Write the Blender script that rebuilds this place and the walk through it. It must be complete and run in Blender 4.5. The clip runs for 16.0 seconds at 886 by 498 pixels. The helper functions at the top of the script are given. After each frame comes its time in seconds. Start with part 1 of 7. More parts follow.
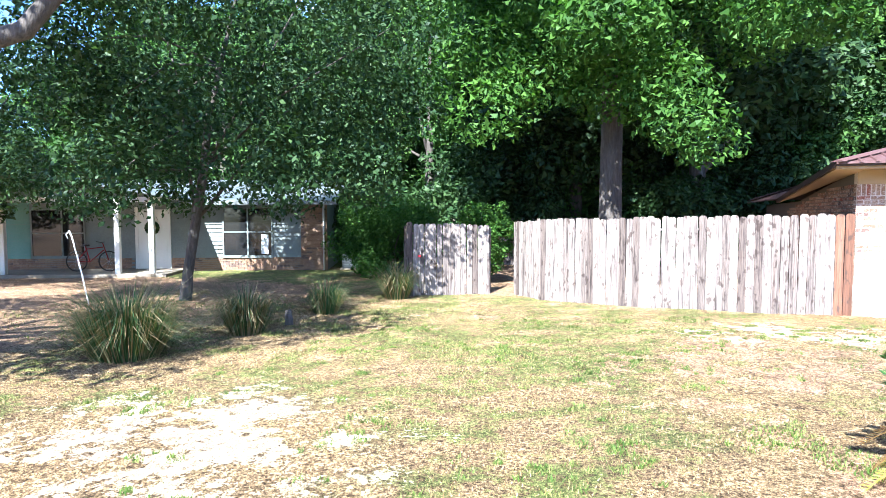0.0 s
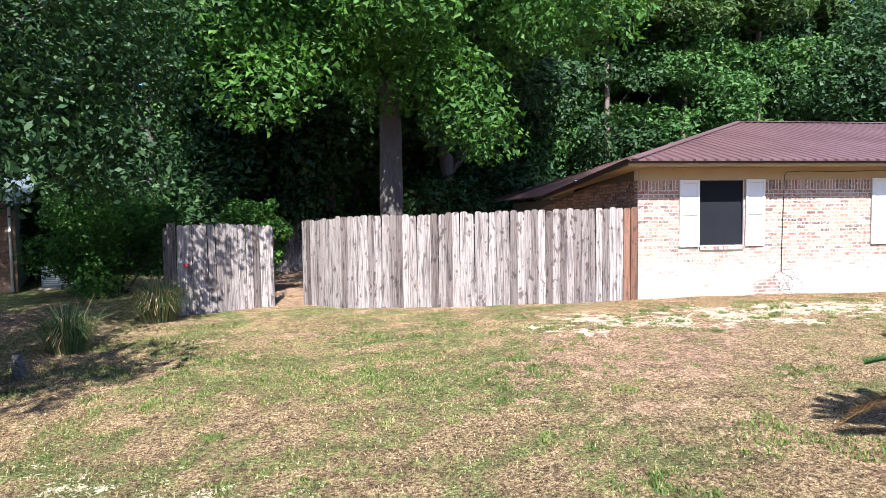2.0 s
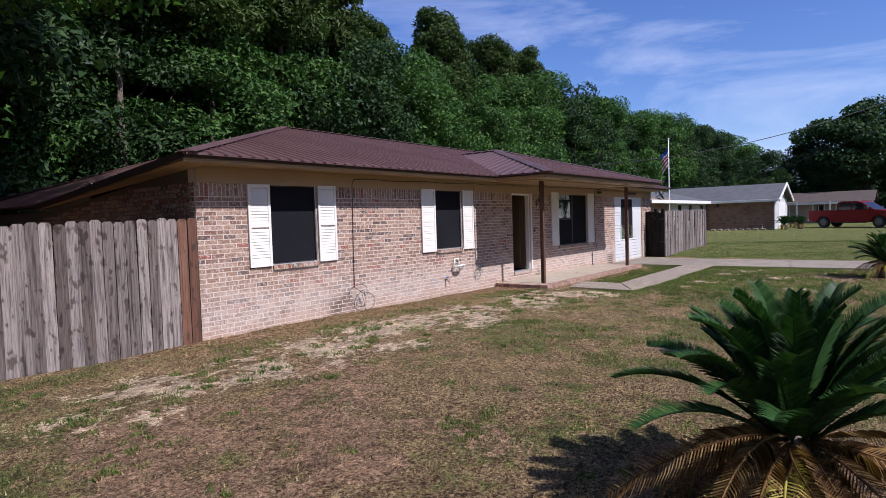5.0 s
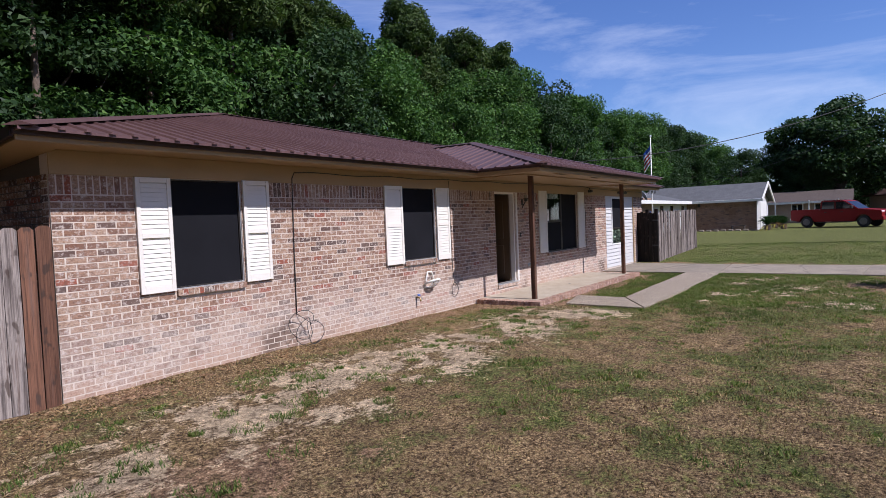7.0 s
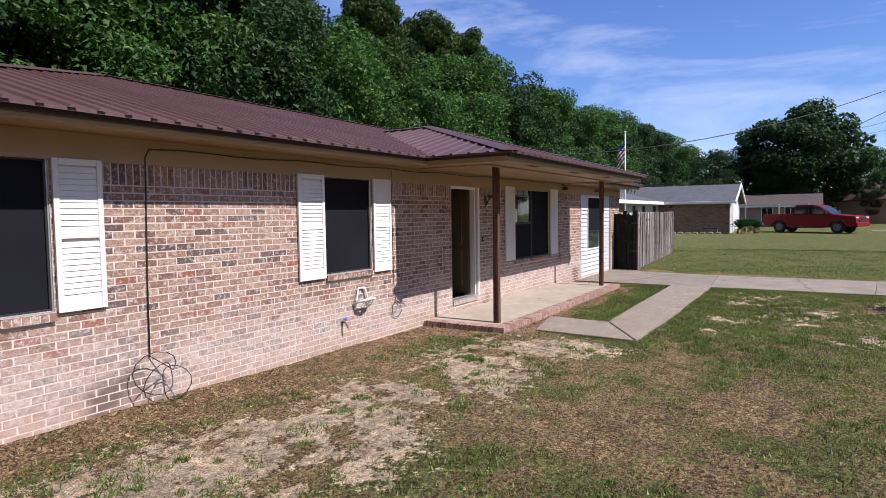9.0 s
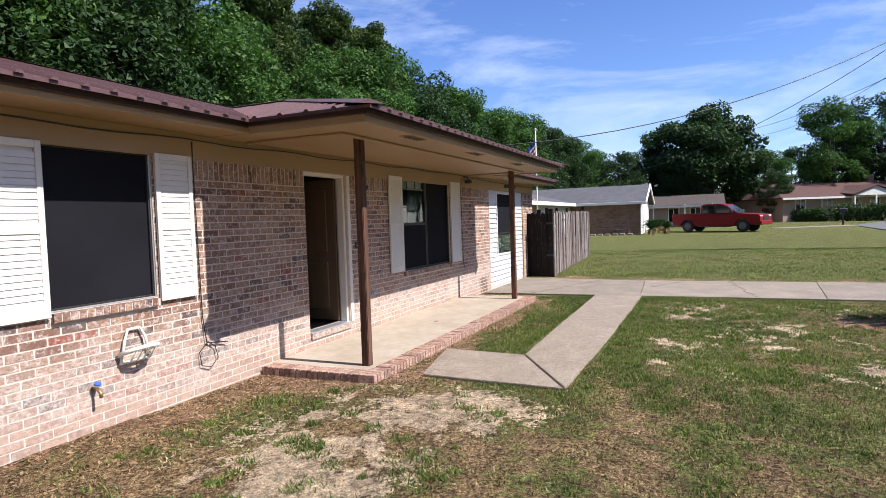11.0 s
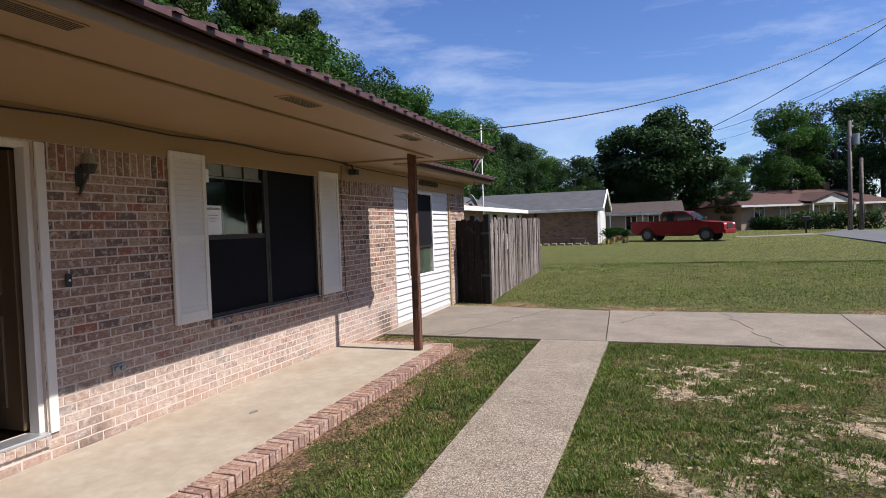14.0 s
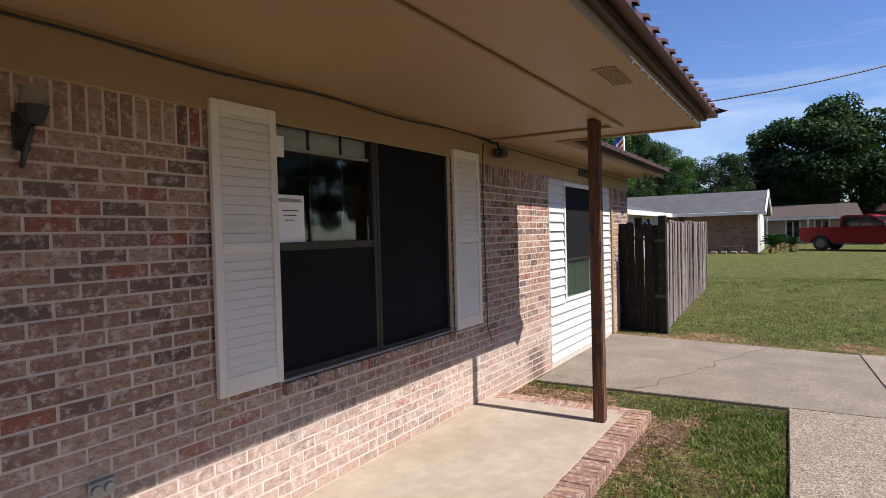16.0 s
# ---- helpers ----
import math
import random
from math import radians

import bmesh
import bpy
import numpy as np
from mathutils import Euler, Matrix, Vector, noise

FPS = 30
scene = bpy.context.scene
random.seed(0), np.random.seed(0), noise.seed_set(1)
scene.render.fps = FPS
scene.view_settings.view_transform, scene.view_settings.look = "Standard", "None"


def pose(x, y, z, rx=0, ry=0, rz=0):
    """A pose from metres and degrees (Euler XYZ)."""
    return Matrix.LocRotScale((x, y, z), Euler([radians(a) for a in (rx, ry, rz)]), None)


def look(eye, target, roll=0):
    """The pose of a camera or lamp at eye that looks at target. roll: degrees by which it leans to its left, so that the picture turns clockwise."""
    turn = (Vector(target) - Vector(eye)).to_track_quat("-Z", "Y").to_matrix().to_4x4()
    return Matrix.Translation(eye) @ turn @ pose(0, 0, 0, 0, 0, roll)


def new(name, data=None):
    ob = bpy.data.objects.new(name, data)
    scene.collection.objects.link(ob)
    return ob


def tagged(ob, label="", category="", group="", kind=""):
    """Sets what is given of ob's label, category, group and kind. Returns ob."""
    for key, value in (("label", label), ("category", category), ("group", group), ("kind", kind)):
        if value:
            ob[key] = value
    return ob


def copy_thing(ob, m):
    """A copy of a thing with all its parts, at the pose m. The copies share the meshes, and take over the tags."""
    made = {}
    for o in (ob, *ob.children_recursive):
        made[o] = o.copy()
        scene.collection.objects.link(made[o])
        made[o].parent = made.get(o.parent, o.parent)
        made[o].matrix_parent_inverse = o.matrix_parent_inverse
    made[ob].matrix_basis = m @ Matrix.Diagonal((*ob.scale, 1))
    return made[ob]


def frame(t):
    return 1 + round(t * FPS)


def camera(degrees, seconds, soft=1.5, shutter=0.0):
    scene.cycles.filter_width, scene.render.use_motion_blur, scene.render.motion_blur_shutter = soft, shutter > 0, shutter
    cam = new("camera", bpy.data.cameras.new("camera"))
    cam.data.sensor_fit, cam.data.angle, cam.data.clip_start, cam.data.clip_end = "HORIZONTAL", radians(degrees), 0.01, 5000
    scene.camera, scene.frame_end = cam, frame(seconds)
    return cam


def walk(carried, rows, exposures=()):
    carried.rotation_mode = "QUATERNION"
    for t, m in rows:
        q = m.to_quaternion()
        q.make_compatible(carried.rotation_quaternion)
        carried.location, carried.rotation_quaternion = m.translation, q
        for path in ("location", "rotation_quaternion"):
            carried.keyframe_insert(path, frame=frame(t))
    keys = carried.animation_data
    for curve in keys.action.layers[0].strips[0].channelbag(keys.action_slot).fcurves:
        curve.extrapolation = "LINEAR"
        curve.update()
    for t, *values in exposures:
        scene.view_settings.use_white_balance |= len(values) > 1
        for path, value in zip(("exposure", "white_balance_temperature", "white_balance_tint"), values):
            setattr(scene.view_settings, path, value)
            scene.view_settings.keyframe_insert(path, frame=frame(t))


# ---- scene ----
cam = camera(73.1, 16.0, soft=0.65)
SUN, SKY = 5.0, 0.063
EXPOSURES = [(0, 2.85, 5400, 6), (0.5, 2.62, 5450, 7), (1.0, 2.42, 5500, 8), (1.5, 2.2, 5550, 9), (2.5, 1.8, 5700, 12), (3.5, 1.25, 5850, 15), (4.2, 0.85, 5850, 17),
             (5.0, 0.42, 5750, 19), (8.0, 0.38, 5850, 18), (8.5, 0.47, 5880, 18), (11.0, 0.92, 6100, 14), (12.5, 0.68, 6150, 13), (14.0, 0.55, 6150, 13), (15.0, 0.5, 6200, 14), (16.0, 0.64, 6300, 14)]
PATH = [
    (0, (-3.288, -12.553, 1.818), (-3.969, -10.676, 1.704), -0.1),
    (0.5, (-4.123, -12.453, 1.786), (-4.418, -10.478, 1.678), -0.4),
    (1, (-4.89, -12.051, 1.78), (-4.884, -10.054, 1.668), -0.6),
    (1.5, (-5.222, -11.625, 1.745), (-5.079, -9.633, 1.632), -0.7),
    (2, (-5.504, -11.177, 1.689), (-5.222, -9.2, 1.581), -0.8),
    (2.5, (-5.575, -10.736, 1.666), (-5.101, -8.796, 1.565), -1.0),
    (3, (-5.683, -10.306, 1.688), (-4.852, -8.49, 1.586), -1.1),
    (3.5, (-5.478, -9.862, 1.711), (-4.315, -8.238, 1.607), -1.3),
    (4, (-5.311, -9.395, 1.665), (-3.931, -7.951, 1.569), -1.6),
    (4.5, (-5.107, -8.812, 1.679), (-3.588, -7.514, 1.581), -1.6),
    (5, (-4.782, -8.272, 1.667), (-3.201, -7.051, 1.573), -1.8),
    (5.2, (-4.666, -8.099, 1.677), (-3.065, -6.903, 1.587), -2.0),
    (7.5, (-2.031, -6.413, 1.696), (-0.388, -5.277, 1.606), -2.2),
    (8, (-1.415, -6.131, 1.748), (0.241, -5.015, 1.651), -1.8),
    (8.5, (-0.916, -5.874, 1.841), (0.758, -4.784, 1.731), -1.1),
    (10.8, (2.369, -4.77, 1.654), (4.182, -3.931, 1.559), -1.8),
    (11, (2.65, -4.733, 1.65), (4.477, -3.925, 1.555), -1.9),
    (11.5, (3.367, -4.695, 1.667), (5.219, -3.946, 1.575), -2.0),
    (12, (4.1, -4.62, 1.64), (5.964, -3.902, 1.552), -1.9),
    (12.5, (4.798, -4.562, 1.646), (6.675, -3.876, 1.561), -1.9),
    (13, (5.531, -4.455, 1.644), (7.412, -3.78, 1.562), -1.9),
    (13.5, (6.186, -4.373, 1.656), (8.069, -3.703, 1.578), -1.9),
    (14, (6.922, -4.176, 1.635), (8.802, -3.498, 1.562), -1.9),
    (14.5, (7.565, -3.91, 1.627), (9.439, -3.215, 1.558), -1.7),
    (15, (8.195, -3.577, 1.646), (10.052, -2.84, 1.583), -1.5),
    (15.5, (8.713, -3.15, 1.641), (10.527, -2.309, 1.582), -1.5),
    (16, (9.117, -2.693, 1.654), (10.829, -1.66, 1.608), -1.5),
]
walk(cam, [(t, look(eye, target, roll)) for t, eye, target, roll in PATH], EXPOSURES)

# ==== world, sun and sky ====
SUN_EL, SUN_DIR = radians(47), Vector((0.005, 1.0, -1.08)).normalized()
world = bpy.data.worlds.new("sky")
scene.world = world
world.use_nodes = True
wn, wl = world.node_tree.nodes, world.node_tree.links
sky = wn.new("ShaderNodeTexSky")
sky.sky_type, sky.sun_disc, sky.sun_elevation, sky.sun_rotation = "NISHITA", False, SUN_EL, radians(180)
sky.air_density, sky.dust_density, sky.ozone_density = 1.0, 0.3, 6.0
wco = wn.new("ShaderNodeTexCoord")
wmap = wn.new("ShaderNodeMapping")
wmap.inputs["Scale"].default_value = (1.6, 1.6, 5.0)
wmap.inputs["Rotation"].default_value = (0.0, 0.35, 0.5)
wl.new(wco.outputs["Generated"], wmap.inputs["Vector"])
wnoise = wn.new("ShaderNodeTexNoise")
wnoise.inputs["Scale"].default_value, wnoise.inputs["Detail"].default_value = 1.5, 9.0
wnoise.inputs["Roughness"].default_value, wnoise.inputs["Distortion"].default_value = 0.62, 0.6
wl.new(wmap.outputs["Vector"], wnoise.inputs["Vector"])
wramp = wn.new("ShaderNodeValToRGB")
wramp.color_ramp.elements[0].position, wramp.color_ramp.elements[0].color = 0.47, (0, 0, 0, 1)
wramp.color_ramp.elements[1].position, wramp.color_ramp.elements[1].color = 0.82, (0.6, 0.6, 0.6, 1)
wl.new(wnoise.outputs["Fac"], wramp.inputs["Fac"])
wmix = wn.new("ShaderNodeMix")
wmix.data_type = "RGBA"
wl.new(wramp.outputs["Color"], wmix.inputs["Factor"])
whsv = wn.new("ShaderNodeHueSaturation")
whsv.inputs["Saturation"].default_value, whsv.inputs["Value"].default_value = 1.08, 1.52
whsv.inputs["Hue"].default_value = 0.512
wl.new(sky.outputs["Color"], whsv.inputs["Color"])
wl.new(whsv.outputs["Color"], wmix.inputs["A"])
wmix.inputs["B"].default_value = (11.5, 12.0, 13.0, 1)
wbg = wn["Background"]
wbg.inputs["Strength"].default_value = SKY
wl.new(wmix.outputs["Result"], wbg.inputs["Color"])
sun = new("sun", bpy.data.lights.new("sun", "SUN"))
sun.data.energy, sun.data.angle, sun.data.color = SUN, radians(0.53), (1.0, 0.95, 0.87)
sun.matrix_world = look(-SUN_DIR * 50, (0, 0, 0))


# ==== mesh helpers ====
def finish(name, me, material, parent=None, label=""):
    ob = new(name, me)
    if material is not None:
        me.materials.append(material)
    if parent is not None:
        ob.parent = parent
    if label:
        ob["label"] = label
    return ob


def part(name, bm, material, parent, label=""):
    """Links a bmesh as one mesh object under a thing or a part."""
    me = bpy.data.meshes.new(name)
    bm.normal_update()
    bm.to_mesh(me)
    bm.free()
    return finish(name, me, material, parent, label)


def thing(name, label, category, at=(0, 0, 0), rz=0.0, group="", kind=""):
    ob = new(name)
    ob.empty_display_size = 0.1
    ob.matrix_basis = pose(*at, 0, 0, rz)
    return tagged(ob, label, category, group, kind)


def box(x0, x1, y0, y1, z0, z1, bevel=0.0, bm=None):
    bm = bm or bmesh.new()
    m = Matrix.LocRotScale(((x0 + x1) / 2, (y0 + y1) / 2, (z0 + z1) / 2), None, (abs(x1 - x0), abs(y1 - y0), abs(z1 - z0)))
    made = bmesh.ops.create_cube(bm, size=1, matrix=m)
    if bevel:
        edges = list({e for v in made["verts"] for e in v.link_edges})
        bmesh.ops.bevel(bm, geom=edges, offset=bevel, segments=1, affect="EDGES")
    return bm


def prism(outline, axis, a, b, bm=None, bevel=0.0):
    """An outline in the two other axes (in x, y, z order) pushed from a to b along axis."""
    bm = bm or bmesh.new()
    put_in = {"x": lambda p, q, s: (s, p, q), "y": lambda p, q, s: (p, s, q), "z": lambda p, q, s: (p, q, s)}[axis]
    low = [bm.verts.new(put_in(p, q, a)) for p, q in outline]
    high = [bm.verts.new(put_in(p, q, b)) for p, q in outline]
    n = len(outline)
    faces = [bm.faces.new(low), bm.faces.new(high)]
    for i in range(n):
        faces.append(bm.faces.new((low[i], low[(i + 1) % n], high[(i + 1) % n], high[i])))
    bmesh.ops.recalc_face_normals(bm, faces=faces)
    if bevel:
        bmesh.ops.bevel(bm, geom=list({e for f in faces for e in f.edges}), offset=bevel, segments=2, affect="EDGES")
    return bm


def tube(points, radii, seg=8, bm=None, cap=True):
    bm = bm or bmesh.new()
    pts = [Vector(p) for p in points]
    if not hasattr(radii, "__len__"):
        radii = [radii] * len(pts)
    rings, side = [], None
    for i, p in enumerate(pts):
        d = (pts[min(i + 1, len(pts) - 1)] - pts[max(i - 1, 0)]).normalized()
        if side is None:
            side = d.orthogonal().normalized()
        side = (side - d * side.dot(d)).normalized()
        up = d.cross(side)
        rings.append([bm.verts.new(p + (side * math.cos(k * 2 * math.pi / seg) + up * math.sin(k * 2 * math.pi / seg)) * radii[i]) for k in range(seg)])
    for a, b in zip(rings, rings[1:]):
        for k in range(seg):
            f = bm.faces.new((a[k], a[(k + 1) % seg], b[(k + 1) % seg], b[k]))
            f.smooth = True
    if cap:
        bm.faces.new(rings[0][::-1])
        bm.faces.new(rings[-1])
    return bm


def poly_slab(points, thick, bm=None):
    """A flat sheet of any tilt with the given corners as its top, and a thickness downwards."""
    bm = bm or bmesh.new()
    top = [bm.verts.new(p) for p in points]
    low = [bm.verts.new((p[0], p[1], p[2] - thick)) for p in points]
    faces = [bm.faces.new(top), bm.faces.new(low[::-1])]
    for i in range(len(points)):
        j = (i + 1) % len(points)
        faces.append(bm.faces.new((top[i], low[i], low[j], top[j])))
    bmesh.ops.recalc_face_normals(bm, faces=faces)
    return bm


def quick_mesh(name, verts, faces):
    """A mesh from arrays; all faces have the same number of corners."""
    verts, faces = np.asarray(verts, np.float32), np.asarray(faces, np.int32)
    me = bpy.data.meshes.new(name)
    k = faces.shape[1]
    me.vertices.add(len(verts))
    me.vertices.foreach_set("co", verts.ravel())
    me.loops.add(faces.size)
    me.loops.foreach_set("vertex_index", faces.ravel())
    me.polygons.add(len(faces))
    me.polygons.foreach_set("loop_start", np.arange(len(faces), dtype=np.int32) * k)
    me.update(calc_edges=True)
    return me


BOX_FACES = np.array([(0, 1, 3, 2), (4, 6, 7, 5), (0, 4, 5, 1), (2, 3, 7, 6), (0, 2, 6, 4), (1, 5, 7, 3)])


def many_boxes(name, rows):
    """One mesh of boxes, from rows of x0, x1, y0, y1, z0, z1."""
    r = np.asarray(rows, float)
    idx = np.array([(a, b, c) for a in (0, 1) for b in (2, 3) for c in (4, 5)])
    me = quick_mesh(name, r[:, idx].reshape(-1, 3), (BOX_FACES[None] + 8 * np.arange(len(r))[:, None, None]).reshape(-1, 4))
    me.shade_flat()
    return me


def letters(text, size, material, parent, m, name="lettering"):
    cu = bpy.data.curves.new("letters", "FONT")
    cu.body, cu.size, cu.align_x, cu.align_y, cu.extrude = text, size, "CENTER", "CENTER", 0.001
    tmp = bpy.data.objects.new("letters", cu)
    scene.collection.objects.link(tmp)
    me = bpy.data.meshes.new_from_object(tmp.evaluated_get(bpy.context.evaluated_depsgraph_get()))
    bpy.data.objects.remove(tmp)
    me.materials.clear()
    ob = finish(name, me, material, parent)
    ob.matrix_basis = m
    return ob


LATTICE = np.random.RandomState(7).rand(256, 256)


def vnoise(x, y):
    xi, yi = np.floor(x).astype(int), np.floor(y).astype(int)
    fx, fy = x - xi, y - yi
    fx, fy = fx * fx * (3 - 2 * fx), fy * fy * (3 - 2 * fy)
    g = lambda a, b: LATTICE[a % 256, b % 256]
    return (g(xi, yi) * (1 - fx) + g(xi + 1, yi) * fx) * (1 - fy) + (g(xi, yi + 1) * (1 - fx) + g(xi + 1, yi + 1) * fx) * fy


def fbm(x, y, octaves=4):
    return sum(vnoise(x * 2 ** k + 17 * k, y * 2 ** k + 31 * k) / 2 ** k for k in range(octaves)) / sum(1 / 2 ** k for k in range(octaves))


def sstep(v, a, b):
    w = np.clip((v - a) / (b - a), 0, 1)
    return w * w * (3 - 2 * w)


# ==== materials ====
def base_nodes(name):
    m = bpy.data.materials.new(name)
    m.use_nodes = True
    n, l = m.node_tree.nodes, m.node_tree.links
    return m, n, l, n["Principled BSDF"]


def noise_node(n, l, scale, detail=4.0, rough=0.6, stretch=(1, 1, 1), source=None):
    t = n.new("ShaderNodeTexNoise")
    t.inputs["Scale"].default_value, t.inputs["Detail"].default_value, t.inputs["Roughness"].default_value = scale, detail, rough
    src = source or n.new("ShaderNodeNewGeometry").outputs["Position"]
    mp = n.new("ShaderNodeMapping")
    mp.inputs["Scale"].default_value = stretch
    l.new(src, mp.inputs["Vector"])
    l.new(mp.outputs["Vector"], t.inputs["Vector"])
    return t.outputs["Fac"]


def ramp(n, l, value, stops, constant=False):
    r = n.new("ShaderNodeValToRGB")
    e = r.color_ramp.elements
    while len(e) < len(stops):
        e.new(0.5)
    for el, (p, c) in zip(e, stops):
        el.position, el.color = p, (*c, 1)
    if constant:
        r.color_ramp.interpolation = "CONSTANT"
    l.new(value, r.inputs["Fac"])
    return r.outputs["Color"]


def mixed(n, l, fac, a, b, blend="MIX"):
    x = n.new("ShaderNodeMix")
    x.data_type, x.blend_type = "RGBA", blend
    for sock, v in (("Factor", fac), ("A", a), ("B", b)):
        if isinstance(v, (int, float)):
            x.inputs[sock].default_value = v
        elif isinstance(v, tuple):
            x.inputs[sock].default_value = (*v, 1)
        else:
            l.new(v, x.inputs[sock])
    return x.outputs["Result"]


def maths(n, l, op, a, b=0.0):
    x = n.new("ShaderNodeMath")
    x.operation = op
    for i, v in enumerate((a, b)):
        if isinstance(v, (int, float)):
            x.inputs[i].default_value = v
        else:
            l.new(v, x.inputs[i])
    return x.outputs[0]


def bump(n, l, p, height, strength, dist=0.01):
    b = n.new("ShaderNodeBump")
    b.inputs["Strength"].default_value, b.inputs["Distance"].default_value = strength, dist
    l.new(height, b.inputs["Height"])
    l.new(b.outputs["Normal"], p.inputs["Normal"])


def random_value(n, l):
    a, b = n.new("ShaderNodeObjectInfo").outputs["Random"], n.new("ShaderNodeNewGeometry").outputs["Random Per Island"]
    return maths(n, l, "FRACT", maths(n, l, "ADD", a, b))


def surface(name, c1, c2, scale=6.0, rough=0.7, metal=0.0, relief=0.2, grain=60.0, stain=0.25, stretch=(1, 1, 1), vary=0.0, spec=0.5, dist=0.006):
    """A painted, stone or wood surface: two colours by grain, stains at a larger scale, fine relief; vary: from piece to piece."""
    m, n, l, p = base_nodes(name)
    fine = noise_node(n, l, grain, 5, 0.65, stretch)
    wide = noise_node(n, l, scale, 4, 0.6, stretch)
    col = ramp(n, l, wide, [(0.3, c1), (0.7, c2)])
    dark = tuple(v * 0.55 for v in c1)
    col = mixed(n, l, ramp(n, l, fine, [(0.35, (stain,) * 3), (0.65, (0, 0, 0))]), col, dark)
    if vary:
        rv = random_value(n, l)
        col = mixed(n, l, 1.0, col, ramp(n, l, rv, [(0, (1 - vary,) * 3), (1, (1 + vary * 0.4,) * 3)]), "MULTIPLY")
    l.new(col, p.inputs["Base Color"])
    p.inputs["Roughness"].default_value, p.inputs["Metallic"].default_value = rough, metal
    p.inputs["Specular IOR Level"].default_value = spec
    if relief:
        bump(n, l, p, fine, relief, dist)
    return m


def brick_material(name, stops, smear=(0.54, 0.46, 0.40), smear_amount=0.36, sunlit_bloom=0.0):
    m, n, l, p = base_nodes(name)
    rv = random_value(n, l)
    col = ramp(n, l, rv, stops, True)
    fine, wide, drift = noise_node(n, l, 85, 6, 0.75), noise_node(n, l, 17, 6, 0.72), noise_node(n, l, 0.8, 3, 0.5)
    blotch = noise_node(n, l, 26, 5, 0.7, (1, 1, 1.8))
    col = mixed(n, l, ramp(n, l, wide, [(0.5, (0, 0, 0)), (0.62, (smear_amount * 2.2,) * 3)]), col, smear)
    col = mixed(n, l, ramp(n, l, blotch, [(0.38, (0.72,) * 3), (0.5, (0, 0, 0))]), col, (0.10, 0.052, 0.038))
    col = mixed(n, l, ramp(n, l, fine, [(0.34, (0.55,) * 3), (0.5, (0, 0, 0))]), col, (0.10, 0.065, 0.05))
    col = mixed(n, l, ramp(n, l, drift, [(0.42, (0, 0, 0)), (0.72, (0.22,) * 3)]), col, (0.42, 0.31, 0.25))
    if sunlit_bloom:                           # lime bloom where rain splashes the wall foot, plus sunlit brightness put into colour
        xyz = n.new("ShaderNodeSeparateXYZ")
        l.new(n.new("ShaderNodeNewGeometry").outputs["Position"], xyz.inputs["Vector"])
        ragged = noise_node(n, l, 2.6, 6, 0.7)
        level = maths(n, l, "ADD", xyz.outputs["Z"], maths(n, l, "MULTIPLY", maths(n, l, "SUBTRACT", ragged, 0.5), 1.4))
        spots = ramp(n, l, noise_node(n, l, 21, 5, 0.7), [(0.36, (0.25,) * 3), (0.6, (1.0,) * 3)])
        col = mixed(n, l, mixed(n, l, 1.0, ramp(n, l, level, [(0.35, (sunlit_bloom,) * 3), (0.85, (0, 0, 0))]), spots, "MULTIPLY"), col, (0.60, 0.51, 0.44))
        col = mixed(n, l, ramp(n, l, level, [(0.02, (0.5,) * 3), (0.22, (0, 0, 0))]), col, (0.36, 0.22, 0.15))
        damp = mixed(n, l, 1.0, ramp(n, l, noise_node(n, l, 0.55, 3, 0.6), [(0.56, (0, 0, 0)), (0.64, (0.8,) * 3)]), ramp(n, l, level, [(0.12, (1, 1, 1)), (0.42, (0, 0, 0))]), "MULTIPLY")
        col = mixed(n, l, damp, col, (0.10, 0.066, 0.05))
    l.new(col, p.inputs["Base Color"])
    p.inputs["Roughness"].default_value = 0.9
    p.inputs["Specular IOR Level"].default_value = 0.2
    bump(n, l, p, mixed(n, l, 0.5, fine, blotch), 0.9, 0.009)
    return m


def leaf_material(name, stops, trans=0.35, rough=0.55):
    m, n, l, p = base_nodes(name)
    rv = random_value(n, l)
    col = ramp(n, l, rv, stops)
    wide = noise_node(n, l, 0.5, 3, 0.5)
    col = mixed(n, l, 1.0, col, ramp(n, l, wide, [(0.3, (0.7, 0.72, 0.7)), (0.7, (1.2, 1.15, 1.0))]), "MULTIPLY")
    l.new(col, p.inputs["Base Color"])
    p.inputs["Roughness"].default_value = rough
    p.inputs["Specular IOR Level"].default_value = 0.12
    tr = n.new("ShaderNodeBsdfTranslucent")
    l.new(mixed(n, l, 1.0, col, (1.0, 1.2, 0.6), "MULTIPLY"), tr.inputs["Color"])
    mx = n.new("ShaderNodeMixShader")
    mx.inputs[0].default_value = trans
    l.new(p.outputs[0], mx.inputs[1])
    l.new(tr.outputs[0], mx.inputs[2])
    l.new(mx.outputs[0], n["Material Output"].inputs["Surface"])
    return m


